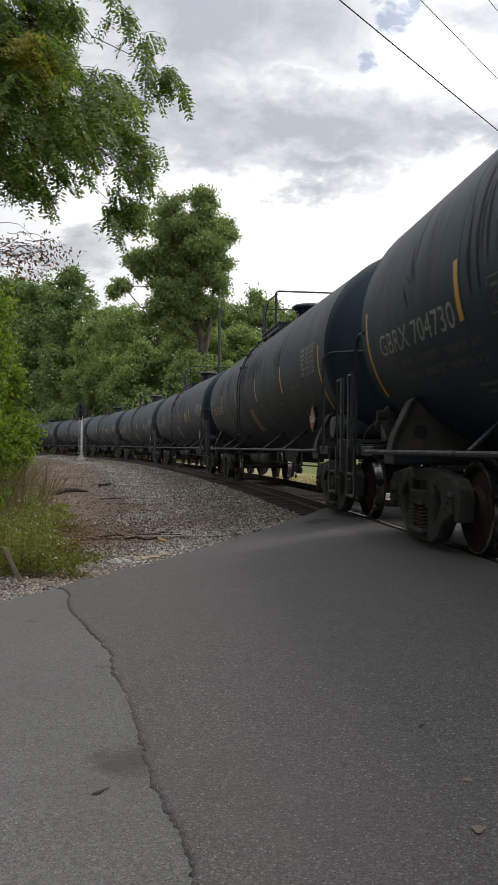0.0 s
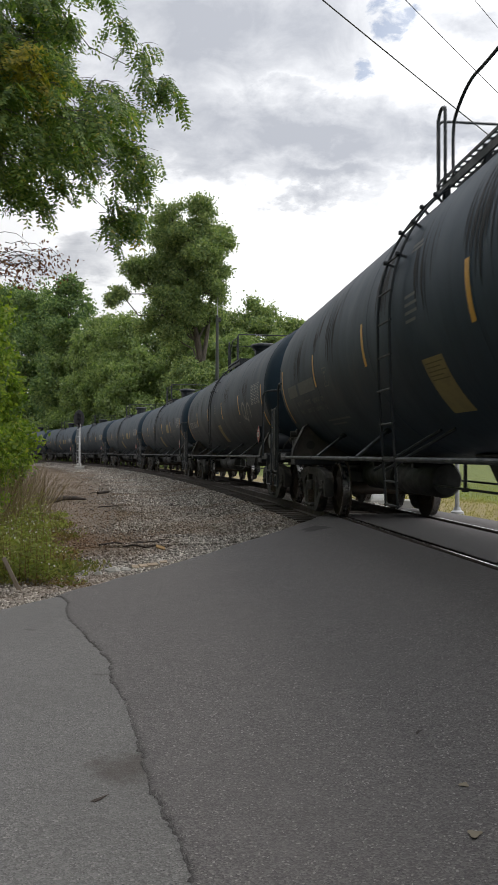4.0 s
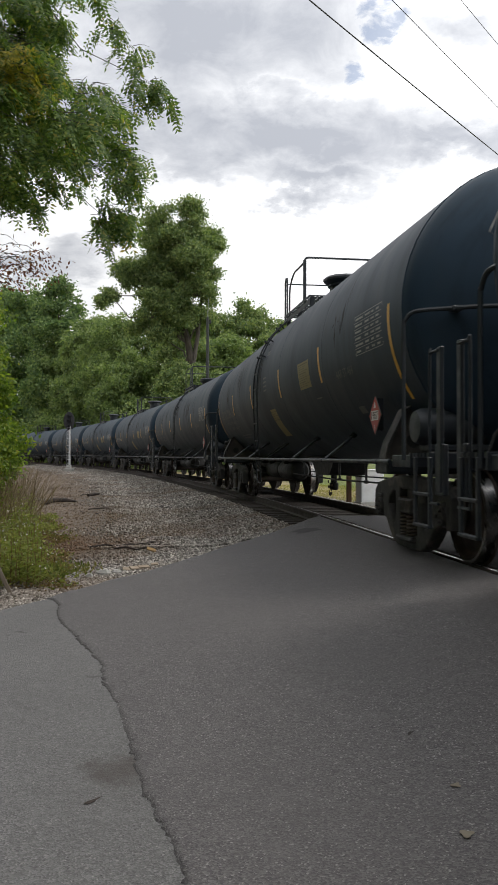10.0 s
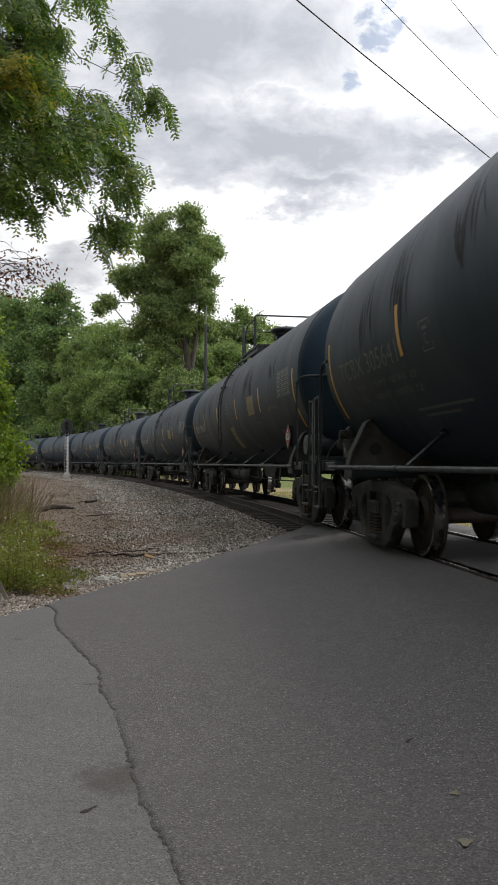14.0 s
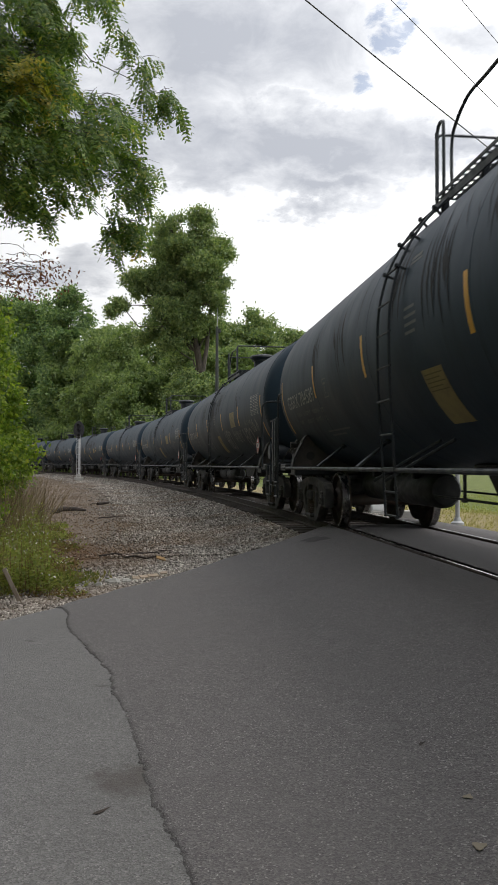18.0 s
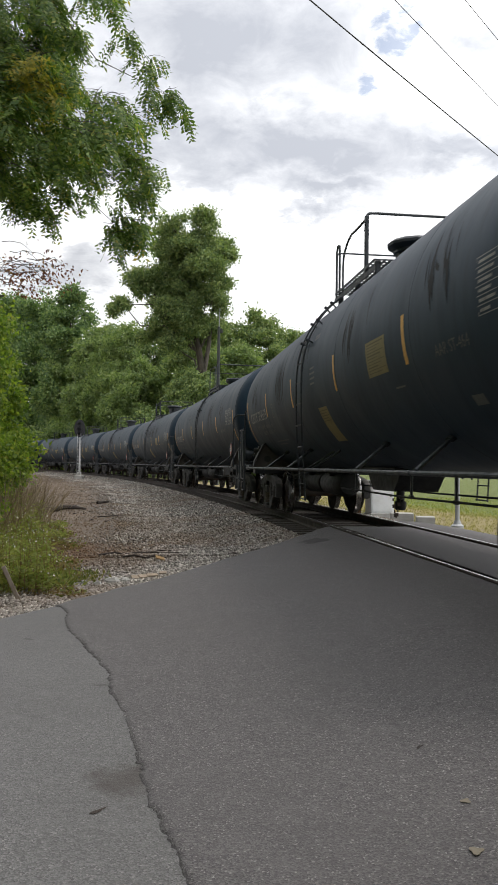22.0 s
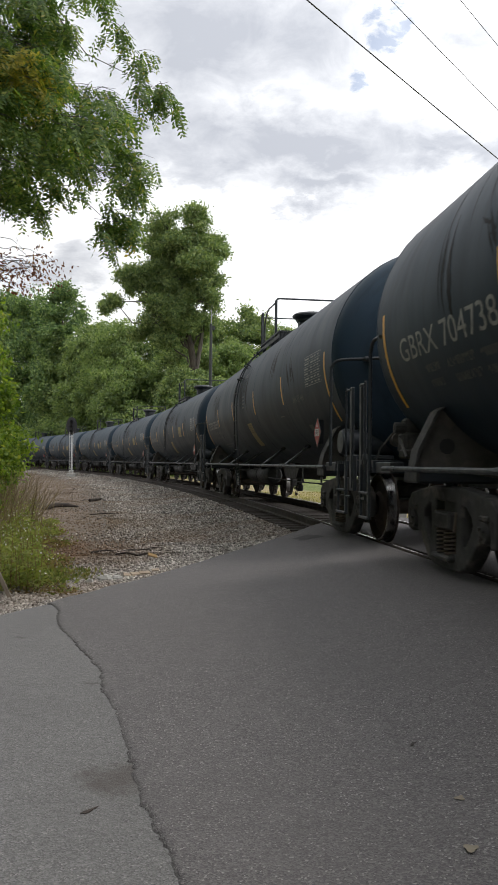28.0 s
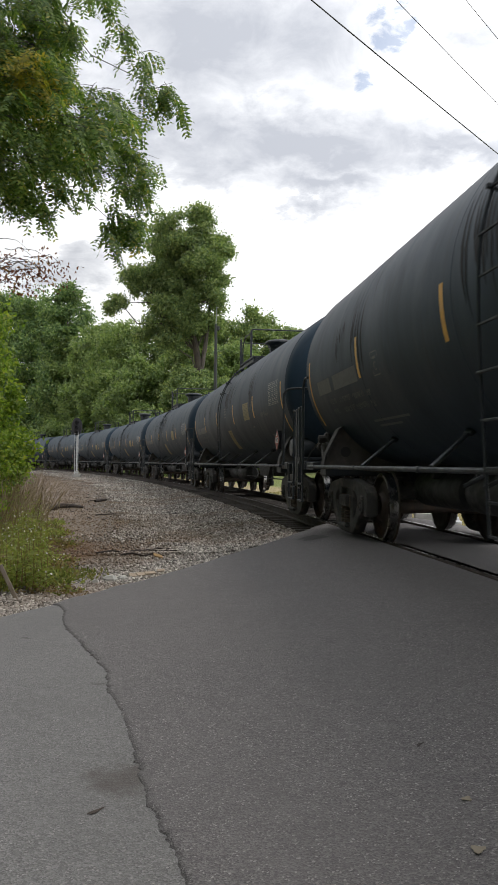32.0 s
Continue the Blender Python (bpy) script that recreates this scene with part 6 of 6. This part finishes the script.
def build_tree(label, x, y, height, crown_w, crown_from, leaf, leaf_mat, bark, seed, clumps=42, blades=120, lean=0.0, spread=1.0, trunk_r=None, category="tree", name="tree", ground=None):
    """Trunk, limbs to every clump, and a crown of loose clumps of leaf blades."""
    rnd = random.Random(seed)
    rng = np.random.default_rng(seed)
    z0 = ground_z(x, y) - 0.1 if ground is None else ground
    tree = thing(name, label, category, pose(x, y, z0))
    g = Shape()
    r0 = trunk_r or height * 0.017
    top = height * 0.86
    trunk = []
    for i in range(9):
        t = i / 8
        trunk.append(Vector((lean * height * t * t + 0.02 * height * noise.noise((seed, t * 3, 0)), 0.02 * height * noise.noise((seed, t * 3, 5)), top * t)))
    g.tube(trunk, [r0 * (1.25 if i == 0 else 1 - 0.82 * i / 8) for i in range(9)], 9)
    part("trunk", g, bark, tree)
    limbs = Shape()
    centers, blades_v = [], []
    for k in range(clumps):
        t = (k + 0.5) / clumps
        h = crown_from + (1 - crown_from) * t
        ring = math.sin(math.pi * min(1.0, max(0.04, (h - crown_from) / (1.02 - crown_from))) ** 0.8) ** 0.6
        a = k * 2.399 + rnd.uniform(-0.5, 0.5)
        rad = crown_w / 2 * ring * rnd.uniform(0.25, 1.0) ** 0.6
        c = Vector((lean * height * h * h + rad * math.cos(a), rad * math.sin(a), height * h * rnd.uniform(0.96, 1.03)))
        st = trunk[min(8, max(1, int((h - 0.12) * 9)))]
        limb(limbs, st, c, r0 * 0.13 * (1 - 0.7 * h), r0 * 0.03, rnd)
        size = crown_w * rnd.uniform(0.09, 0.17) * spread
        for _ in range(3):
            e = c + Vector((rnd.uniform(-1, 1), rnd.uniform(-1, 1), rnd.uniform(-0.8, 0.4))) * size * 0.8
            limb(limbs, c, e, r0 * 0.07, r0 * 0.02, rnd, 0.1, 2)
        n = int(blades * rnd.uniform(0.6, 1.3))
        subs = rng.normal(size=(7, 3))
        subs /= np.linalg.norm(subs, axis=1)[:, None]
        subs *= rng.uniform(0.35, 1.0, (7, 1)) * size * np.array([1.3, 1.3, 0.85])
        p = subs[rng.integers(0, 7, n)] + rng.normal(0, 1, (n, 3)) * size * np.array([0.31, 0.31, 0.25])
        centers.append(p + np.array(c))
    tagged(part("branchwork", limbs, BARK, tree), kind="stuff")
    v, f = leaf_cards(np.concatenate(centers), leaf, leaf * 0.62, rng, 0.35)
    raw("crown", v, f, leaf_mat, tree, "crown of many separate leaves")
    return tree


def build_tall_tree():
    """The tall tree above the wood: a forked trunk and a crown of uneven rounded tufts with gaps between."""
    rnd = random.Random(51)
    rng = np.random.default_rng(51)
    bx, by = -4.1, 76.0
    z0 = ground_z(bx, by) - 0.1
    tree = thing("tree", "tall dark green tree standing above the wood", "tree", pose(bx, by, z0))
    stem = [Vector(q) for q in ((0, 0, 0), (0.05, 0, 5), (-0.1, 0, 9.5), (-0.5, 0.1, 12.0), (-1.2, 0.1, 15.0), (-1.5, 0, 18.5), (-1.2, 0, 22.5))]
    part("trunk", Shape().tube(stem, [0.42, 0.36, 0.33, 0.30, 0.23, 0.15, 0.05], 10), DARK_BARK, tree)
    part("trunk", Shape().tube([stem[2], Vector((0.35, 0.2, 12.5)), Vector((0.7, 0.3, 16.0)), Vector((0.8, 0.2, 20.5))], [0.22, 0.19, 0.13, 0.05], 8), BARK, tree)
    tufts = [(-0.35, 23.6, 1.4), (-2.7, 23.0, 1.6), (1.0, 22.0, 1.4), (1.85, 20.8, 1.0), (-1.4, 21.2, 1.9), (-3.9, 21.7, 1.1), (-3.2, 19.6, 1.7), (-0.1, 19.4, 1.9), (1.3, 18.1, 1.0), (-5.0, 19.1, 1.1),
             (-6.3, 18.6, 0.9), (-1.9, 17.0, 1.9), (0.4, 16.2, 1.5), (-4.2, 17.0, 1.4), (-5.8, 17.5, 0.9), (-3.5, 14.9, 1.6), (-1.1, 14.4, 1.7), (0.6, 14.4, 0.9), (-7.6, 16.2, 0.6), (-8.2, 15.5, 0.5), (-5.0, 13.4, 0.9), (-2.7, 12.9, 1.2),
             (-2.3, 15.8, 1.5), (-0.6, 17.7, 1.5), (-3.0, 21.2, 1.4), (-0.4, 21.6, 1.4), (0.7, 19.8, 1.2), (-2.2, 18.6, 1.6), (-4.3, 18.4, 1.1), (-2.0, 13.6, 1.2), (-0.2, 13.2, 1.0)]
    limbs, centers = Shape(), []
    for tx, tz, r in tufts:
        c = Vector((tx, rnd.uniform(-2.2, 1.8), tz))
        st = min(stem[2:], key=lambda q: abs(q.z - (tz - 2.2)))
        limb(limbs, st, c, 0.10, 0.025, rnd, 0.10, 5)
        for _ in range(int(6 + 7 * r)):
            a, b = rnd.uniform(0, 2 * math.pi), rnd.gauss(0.25, 0.55)
            e = c + Vector((math.cos(a) * math.cos(b), math.sin(a) * math.cos(b), math.sin(b))) * r * rnd.uniform(0.5, 1.08)
            limb(limbs, c, e, 0.03, 0.01, rnd, 0.1, 2)
            centers.append(np.array(e) + rng.normal(0, 1, (rnd.randint(int(50 + 80 * r), int(90 + 130 * r)), 3)) * np.array([0.36, 0.36, 0.27]) * (0.5 + 0.35 * r))
    tagged(part("branchwork", limbs, BARK, tree), kind="stuff")
    v, f = leaf_cards(np.concatenate(centers), 0.24, 0.16, rng, 0.35)
    raw("crown", v, f, LEAF_FAR, tree, "crown of many separate leaves")


def build_overhang():
    """The near tree at the road's edge, with long drooping compound leaves."""
    rnd = random.Random(31)
    rng = np.random.default_rng(31)
    bx, by = -5.6, 9.6
    z0 = ground_z(bx, by) - 0.1
    tree = thing("locust_tree", "green locust tree with hanging compound leaves over the road edge", "tree", pose(bx, by, z0))
    g = Shape()
    trunk = [Vector((0, 0, 0)), Vector((0.1, 0, 1.5)), Vector((0.05, -0.1, 3.0)), Vector((0.3, -0.2, 4.6)), Vector((0.5, -0.1, 6.4)), Vector((0.6, 0, 8.6))]
    g.tube(trunk, [0.22, 0.18, 0.16, 0.13, 0.09, 0.04], 12)
    part("trunk", g, BARK, tree)
    # clumps of leaves: across, height above the eye line, size, leaves
    clumps = []
    for px, py, r in ((20, 20, 80), (55, 45, 52), (125, -5, 44), (180, 15, 40), (205, 55, 26), (20, 110, 75), (60, 130, 30), (35, 195, 80), (105, 200, 50), (165, 188, 40), (215, 115, 28), (248, 85, 26), (262, 130, 34), (296, 150, 26), (318, 158, 16),
                      (185, 225, 55), (235, 245, 35), (262, 285, 26), (20, 270, 42), (95, 270, 44), (165, 290, 55), (225, 320, 36), (30, 350, 30), (105, 345, 38), (190, 365, 42), (225, 395, 30), (200, 420, 22), (140, 382, 28), (78, 372, 22), (10, 150, 62), (60, 235, 52), (15, 235, 60), (60, 300, 46), (10, 320, 50), (125, 245, 50), (150, 130, 22), (100, 65, 40), (112, 115, 26)):
        clumps.append(((px - 460) * 0.0065, 1.03 + (793 - py + (62 if py < 200 else 40)) * 0.0066, r * 0.00619, 1.0))
    for k in range(14):
        clumps.append((rnd.uniform(-6.6, -3.5), rnd.uniform(4.6, 9.2), rnd.uniform(0.4, 0.7), 0.8))
    twigs = Shape()
    starts, dirs = [], []
    for k, (cx, cz, r, dens) in enumerate(clumps):
        c = Vector((cx - bx, rnd.uniform(-1.3, 0.9), cz - z0))
        hz = 1
        while hz < 5 and trunk[hz].z < cz - z0 + 0.2:
            hz += 1
        bough = Shape()
        if k % 3 == 0:
            limb(bough, trunk[hz - 1].lerp(trunk[hz], 0.7), c, 0.022, 0.004, rnd, 0.09, 7)
            part("limb", bough, BARK, tree)
        for _ in range(max(3, int(17 * dens * (r / 0.35) ** 1.5))):
            az = rnd.gauss(-0.35, 0.85)
            run = Vector((math.cos(az), math.sin(az), rnd.uniform(-0.55, 0.10))).normalized()
            ln = r * rnd.uniform(0.8, 1.5)
            p0 = c + Vector((rnd.gauss(0, 0.35), rnd.gauss(0, 0.45), rnd.gauss(0, 0.45))) * r
            limb(twigs, p0, p0 + run * ln, 0.0045, 0.0015, rnd, 0.06, 3)
            m = max(4, int(ln / 0.055))
            for j in range(m):
                t = (j + 0.7) / m
                side_v = run.cross(Vector((0, 0, 1))).normalized() * (1 if j % 2 else -1)
                starts.append(p0 + run * ln * t - Vector((0, 0, 0.10 * t * t * ln)))
                dirs.append((side_v * rnd.uniform(0.35, 0.8) + run * rnd.uniform(0.4, 0.8) + Vector((0, 0, -rnd.uniform(0.5, 1.2)))).normalized())
    tagged(part("twigwork", twigs, BARK, tree), kind="stuff")
    pts, along, stalks = [], [], Shape()
    faces_up = []
    for p, d in zip(starts, dirs):
        ln = rnd.uniform(0.15, 0.29)
        side_v = d.cross(Vector((rnd.gauss(0, 0.25), rnd.gauss(0, 0.25), 1))).normalized()
        nrm = side_v.cross(d).normalized()
        m = rnd.randint(7, 11)
        for i in range(m):
            t = (i + 1) / m
            q = p + d * ln * t + Vector((0, 0, -0.10 * t * t * ln / 0.3))
            for sd in (1, -1):
                pts.append(q)
                along.append((side_v * sd + d * 0.45 + Vector((0, 0, -0.2))).normalized())
                faces_up.append(nrm)
        pts.append(p + d * ln)
        along.append(d)
        faces_up.append(nrm)
    pts, along, faces_up = np.array(pts), np.array(along), np.array(faces_up)
    old = np.zeros(len(pts), bool)
    for cx, cz, r in ((-2.30, 5.05, 0.26), (-2.05, 4.85, 0.14), (-1.35, 3.50, 0.13), (-2.15, 3.25, 0.10)):
        old |= (pts[:, 0] + bx - cx) ** 2 + (pts[:, 2] + z0 - cz) ** 2 < (r * rng.uniform(0.3, 1.2, len(pts))) ** 2
    for name, pick, mat, label in (("crown", ~old, LEAF_NEAR, "feathery green compound leaves"), ("yellow_leaves", old, LEAF_YELLOW, "yellowing compound leaves")):
        v, f = leaf_cards(pts[pick], 0.068, 0.028, rng, 0.02, 0.12, along[pick], faces_up[pick])
        raw(name, v, f, mat, tree, label)
    # one drying spray, reddish brown, with bare twigs
    twigs = Shape()
    pts = []
    for k in range(32):
        x, z = rnd.uniform(-2.95, -2.2), 1.03 + (793 - rnd.uniform(425, 480)) * 0.0066
        y = rnd.uniform(-0.5, 0.5)
        a = Vector((x - bx, y, z - z0))
        limb(twigs, a + Vector((-0.35, 0, 0.12)), a, 0.0045, 0.0015, rnd, 0.16, 4)
        for _ in range(13):
            pts.append(a + Vector((rnd.gauss(0, 0.10), rnd.gauss(0, 0.12), rnd.gauss(0, 0.05))))
    limb(twigs, trunk[2], Vector((-2.9 - bx, 0, 3.0 - z0)), 0.035, 0.01, rnd, 0.05, 5)
    tagged(part("dry_spray", twigs, BARK, tree, "thin bare twigs"), kind="stuff")
    v, f = leaf_cards(np.array(pts), 0.055, 0.024, rng, 0.4)
    raw("dry_leaves", v, f, LEAF_DRY, tree, "reddish brown dry leaves")


def build_shrub(label, x, y, w, h, seed, leaf, mat, clumps=40, blades=220, name="bush"):
    return build_tree(label, x, y, h, w, 0.10, leaf, mat, BARK, seed, clumps, blades, 0.0, 1.15, 0.05, "bush", name)


def build_weeds():
    """Weeds, dry stalks and small blossoms along the left edge of the gravel."""
    rnd = random.Random(14)
    rng = np.random.default_rng(14)
    pts, along, straw, salong, bloss = [], [], [], [], []
    brown, balong, bright, galong = [], [], [], []
    for _ in range(820):
        y = rnd.uniform(8.6, 18)
        edge = mix(-1.80, -4.1, (y - 8.6) / 9.4) + 0.45 * noise.noise((y * 0.9, 2.0, 0))
        x = edge - abs(rnd.gauss(0, 0.75)) + 0.1
        lush = noise.noise((x * 1.1, y * 0.55, 3.0))
        if lush < -0.22 and rnd.random() < 0.8:
            continue
        h = rnd.uniform(0.10, 0.34) * (0.45 + 1.2 * smooth(edge, edge - 1.2, x))
        z = ground_z(x, y)
        for i in range(rnd.randint(10, 18)):
            t = rnd.random()
            p = (x + rnd.gauss(0, 0.06), y + rnd.gauss(0, 0.06), z + h * t)
            way = (rnd.gauss(0, 0.7), rnd.gauss(0, 0.7), 0.35)
            if lush < 0.16 and x > edge - 0.65 and rnd.random() < 0.8:
                brown.append((p[0], p[1], z + 0.5 * h * t))
                balong.append(way)
            elif lush + rnd.gauss(0, 0.1) > 0.12:
                bright.append(p)
                galong.append(way)
            else:
                pts.append(p)
                along.append(way)
        if rnd.random() < 0.10:
            for _ in range(2):
                bloss.append((x + rnd.gauss(0, 0.05), y + rnd.gauss(0, 0.05), z + h + rnd.uniform(0, 0.05)))
    for _ in range(1300):
        y = rnd.uniform(13.0, 21)
        x = mix(-4.1, -5.9, (y - 13) / 8) + rnd.gauss(0, 0.38)
        straw.append((x, y, ground_z(x, y)))
        salong.append((rnd.gauss(0, 0.3), rnd.gauss(0, 0.3), 1.0))
    v, f = leaf_cards(np.array(pts), 0.065, 0.024, rng, 0.0, 0.2, np.array(along))
    tagged(raw("weeds", v, f, WEED), "green and yellowing weeds beside the gravel", "weeds", kind="stuff")
    v, f = leaf_cards(np.array(bright), 0.075, 0.028, rng, 0.0, 0.2, np.array(galong))
    tagged(raw("fresh_weeds", v, f, WEED_BRIGHT), "fresh yellow-green weeds beside the gravel", "weeds", kind="stuff")
    v, f = leaf_cards(np.array(brown), 0.06, 0.018, rng, 0.0, 0.2, np.array(balong))
    tagged(raw("brown_weeds", v, f, DRY_WEED), "low brown withered weeds beside the gravel", "weeds", kind="stuff")
    v, f = leaf_cards(np.array(straw), 1.2, 0.012, rng, 0.0, 0.1, np.array(salong))
    tagged(raw("dry_stalks", v, f, STRAW), "tall dry brown grass stalks", "dry grass", kind="stuff")
    # single upright weeds with leaves up their stems and small white flowers
    stems, stalong, blades, blalong = [], [], [], []
    for _ in range(620):
        y = 8.7 + 8.5 * rnd.random() ** 1.3
        x = mix(-2.05, -4.3, (y - 8.7) / 8.5) - abs(rnd.gauss(0, 0.62))
        z, h = ground_z(x, y), rnd.uniform(0.22, 0.62)
        tip = Vector((rnd.gauss(0, 0.10), rnd.gauss(0, 0.10), 1.0)).normalized()
        stems.append((x, y, z))
        stalong.append(tuple(tip * h))
        for i in range(rnd.randint(12, 22)):
            t = 0.2 + 0.8 * (i / 20)
            a = i * 2.4 + rnd.uniform(-0.4, 0.4)
            blades.append((x + tip.x * h * t, y + tip.y * h * t, z + h * t))
            blalong.append((math.cos(a), math.sin(a), rnd.uniform(-0.1, 0.7)))
        if rnd.random() < 0.28:
            for _ in range(rnd.randint(2, 4)):
                bloss.append((x + tip.x * h + rnd.gauss(0, 0.05), y + tip.y * h + rnd.gauss(0, 0.05), z + h * rnd.uniform(0.85, 1.08)))
    rods = Shape()
    for (x, y, z), d in zip(stems, stalong):
        rods.tube([(x, y, z - 0.02), (x + d[0] * 0.5 + 0.01, y + d[1] * 0.5, z + d[2] * 0.5), (x + d[0], y + d[1], z + d[2])], [0.003, 0.0025, 0.0015], 4, caps=False)
    tagged(part("weed_stems", rods, DRY_WEED, None), "thin upright weed stems beside the gravel", "weeds", kind="stuff")
    v, f = leaf_cards(np.array(blades), 0.075, 0.022, rng, 0.0, 0.2, np.array(blalong))
    tagged(raw("stalk_weeds", v, f, WEED_BRIGHT), "upright yellow-green leafy weeds beside the gravel", "weeds", kind="stuff")
    v, f = leaf_cards(np.array(bloss), 0.027, 0.025, rng, 0.0, 0.1)
    tagged(raw("blossoms", v, f, BLOSSOM), "tiny white weed blossoms", "blossoms", kind="stuff")
    # short tufts at the foot of the road edge
    pts, along = [], []
    for cx, cy, n in ((-2.28, 9.55, 260), (-2.22, 9.75, 200), (-2.05, 9.5, 110), (-1.82, 9.75, 120), (-2.5, 9.2, 90), (-2.6, 8.7, 90)):
        for _ in range(n):
            x, y = cx + rnd.gauss(0, 0.10), cy + rnd.gauss(0, 0.12)
            pts.append((x, y, ground_z(x, y) + rnd.uniform(0, 0.12)))
            along.append((rnd.gauss(0, 0.5), rnd.gauss(0, 0.5), 0.8))
    v, f = leaf_cards(np.array(pts), 0.08, 0.018, rng, 0.0, 0.2, np.array(along))
    tagged(raw("road_edge_weeds", v, f, WEED), "small green weeds at the edge of the asphalt", "weeds", kind="stuff")
    # the field behind the track
    for name, label, mat, count, near, far, ln in (("field_grass", "yellow-green mown grass behind the track", GRASS, 22000, -6.0, -24.0, 0.09),
                                                   ("dry_grass", "dry yellow grass along the far side of the track", DRY_FIELD, 15000, -2.7, -7.0, 0.07)):
        pts, along = [], []
        while len(pts) < count:
            s = rnd.uniform(-6, 30)
            d = near + (far - near) * rnd.random() ** 1.3
            x, y = track_xy(s, d)
            pts.append((x, y, ground_z(x, y)))
            along.append((rnd.gauss(0, 0.4), rnd.gauss(0, 0.4), 1.0))
        v, f = leaf_cards(np.array(pts), ln, 0.022, rng, 0.0, 0.1, np.array(along))
        tagged(raw(name, v, f, mat), label, "grass", kind="stuff")


def build_plants():
    build_overhang()
    build_shrub("dense bright green bush beside the gravel bank", -5.80, 16.8, 2.8, 4.65, 41, 0.10, LEAF_BUSH, 72, 420)
    build_shrub("dense bright green bush beside the gravel bank", -5.0, 14.2, 1.9, 2.3, 42, 0.085, LEAF_BUSH, 44, 240)
    build_shrub("broad green bush behind the weeds", -9.4, 21.5, 4.2, 5.0, 43, 0.12, LEAF_BUSH, 64, 420)
    build_shrub("low green bush in the weeds", -4.35, 12.3, 1.3, 1.1, 44, 0.06, LEAF_BUSH, 24, 160)
    build_tall_tree()
    for x, y, h, w, seed in ((-4.9, 74.0, 9.6, 5.5, 52), (-2.2, 75.0, 9.0, 5.0, 53), (0.6, 77.0, 8.4, 5.0, 54)):
        build_tree("low green tree at the foot of the wood", x, y, h, w, 0.10, 0.25, LEAF_FAR, BARK, seed, 44, 480)
    rows = (
        (-53.5, 168.5, 28.4, 15, LEAF_DARK, 61), (-43.5, 154.8, 28.2, 15, LEAF_DARK, 62), (-36.5, 148, 26.6, 13, LEAF_DARK, 78), (-26.1, 125.3, 17.0, 11.6, LEAF_PALE, 63), (-20.0, 112.3, 17.3, 9.7, LEAF_PALE, 64),
        (-14.9, 103, 16.0, 10.3, LEAF_PALE, 65), (-9.5, 104, 15.0, 10, LEAF_FAR, 66), (-4.0, 108, 17.5, 11, LEAF_FAR, 67), (1.5, 110, 18.8, 11, LEAF_FAR, 68),
        (6.0, 112, 17.5, 10, LEAF_FAR, 69), (-12.4, 94.8, 11.3, 8.2, LEAF_PALE, 70), (-27.7, 126.9, 24.5, 11.2, LEAF_DARK, 71), (-6.0, 94, 14.5, 8, LEAF_FAR, 72),
        (-1.0, 98, 14.0, 8, LEAF_PALE, 73), (10.5, 116, 15.5, 10, LEAF_FAR, 75), (-18.6, 108.5, 9.6, 9, LEAF_PALE, 76), (-46.0, 150.4, 15.3, 11.2, LEAF_FAR, 77))
    for x, y, h, w, mat, seed in rows:
        word = "pale green" if mat is LEAF_PALE else "dark green" if mat is LEAF_DARK else "green"
        build_tree("%s leafy tree of the wood behind the track" % word, x, y, h * 1.12, w, 0.10, 0.0036 * y, mat, BARK, seed, 58, 620, 0.0, 1.0)
    # unseen trees added left and behind, to block sky from the tank sides
    side = build_tree("unseen tall green tree added to darken the tank sides", -14.0, 3.0, 15.5, 9.0, 0.10, 0.21, LEAF_DARK, BARK, 81, 96, 760, 0.0, 1.1)
    for x, y, turn in ((-13.0, -5.0, 40), (-12.0, -12.5, 130), (-6.5, -18.0, 220), (-12.5, 11.0, 300), (-15.5, 18.5, 70), (-19.0, 26.0, 160), (-24.5, 35.0, 250), (-11.8, 16.0, 15), (-13.8, 23.5, 110), (-16.5, 30.0, 200)):
        copy_thing(side, pose(x, y, -0.6, 0, 0, turn))
    # undergrowth joins the foot of the wood
    rng = np.random.default_rng(90)
    pts = []
    for _ in range(1900):
        s, d = rng.uniform(70, 165), -rng.uniform(4.5, 15)
        x, y = track_xy(s, d)
        if x > 16:
            continue
        z = ground_z(x, y)
        n = 34
        c = np.array([x, y, z + 0.3 + 6.0 * rng.random() ** 1.6])
        pts.append(c + rng.normal(0, 0.75, (n, 3)))
    v, f = leaf_cards(np.concatenate(pts), 0.36, 0.22, rng, 0.2)
    tagged(raw("undergrowth", v, f, LEAF_FAR), "dense dark undergrowth at the foot of the wood", "undergrowth", kind="stuff")


build_signal()
build_pole()
build_case()
build_wires()
build_litter()
build_plants()
build_weeds()


# ---- what moves: the train rolls past, its wheels turn ----
def motions():
    ticks = [k * 0.5 for k in range(65)]
    for n, car in CARS.items():
        walk(car, [(t, car_pose(n, t)[1]) for t in ticks])
        near = [k for k in range(0, 961, 2) if -32 < car_pose(n, k / 30)[0] < 62]
        if not near:
            continue
        keys = sorted({0, 960, *near})
        for ws in [o for o in car.children if o.name.split(".")[0] == "wheelset"]:
            at = ws.location.copy()
            rows = []
            for k in keys:
                d = travelled(min(max(k, near[0]), near[-1]) / 30)
                rows.append((k / 30, Matrix.Translation(at) @ Matrix.Rotation(-d / 0.457, 4, "Y")))
            walk(ws, rows)


motions()
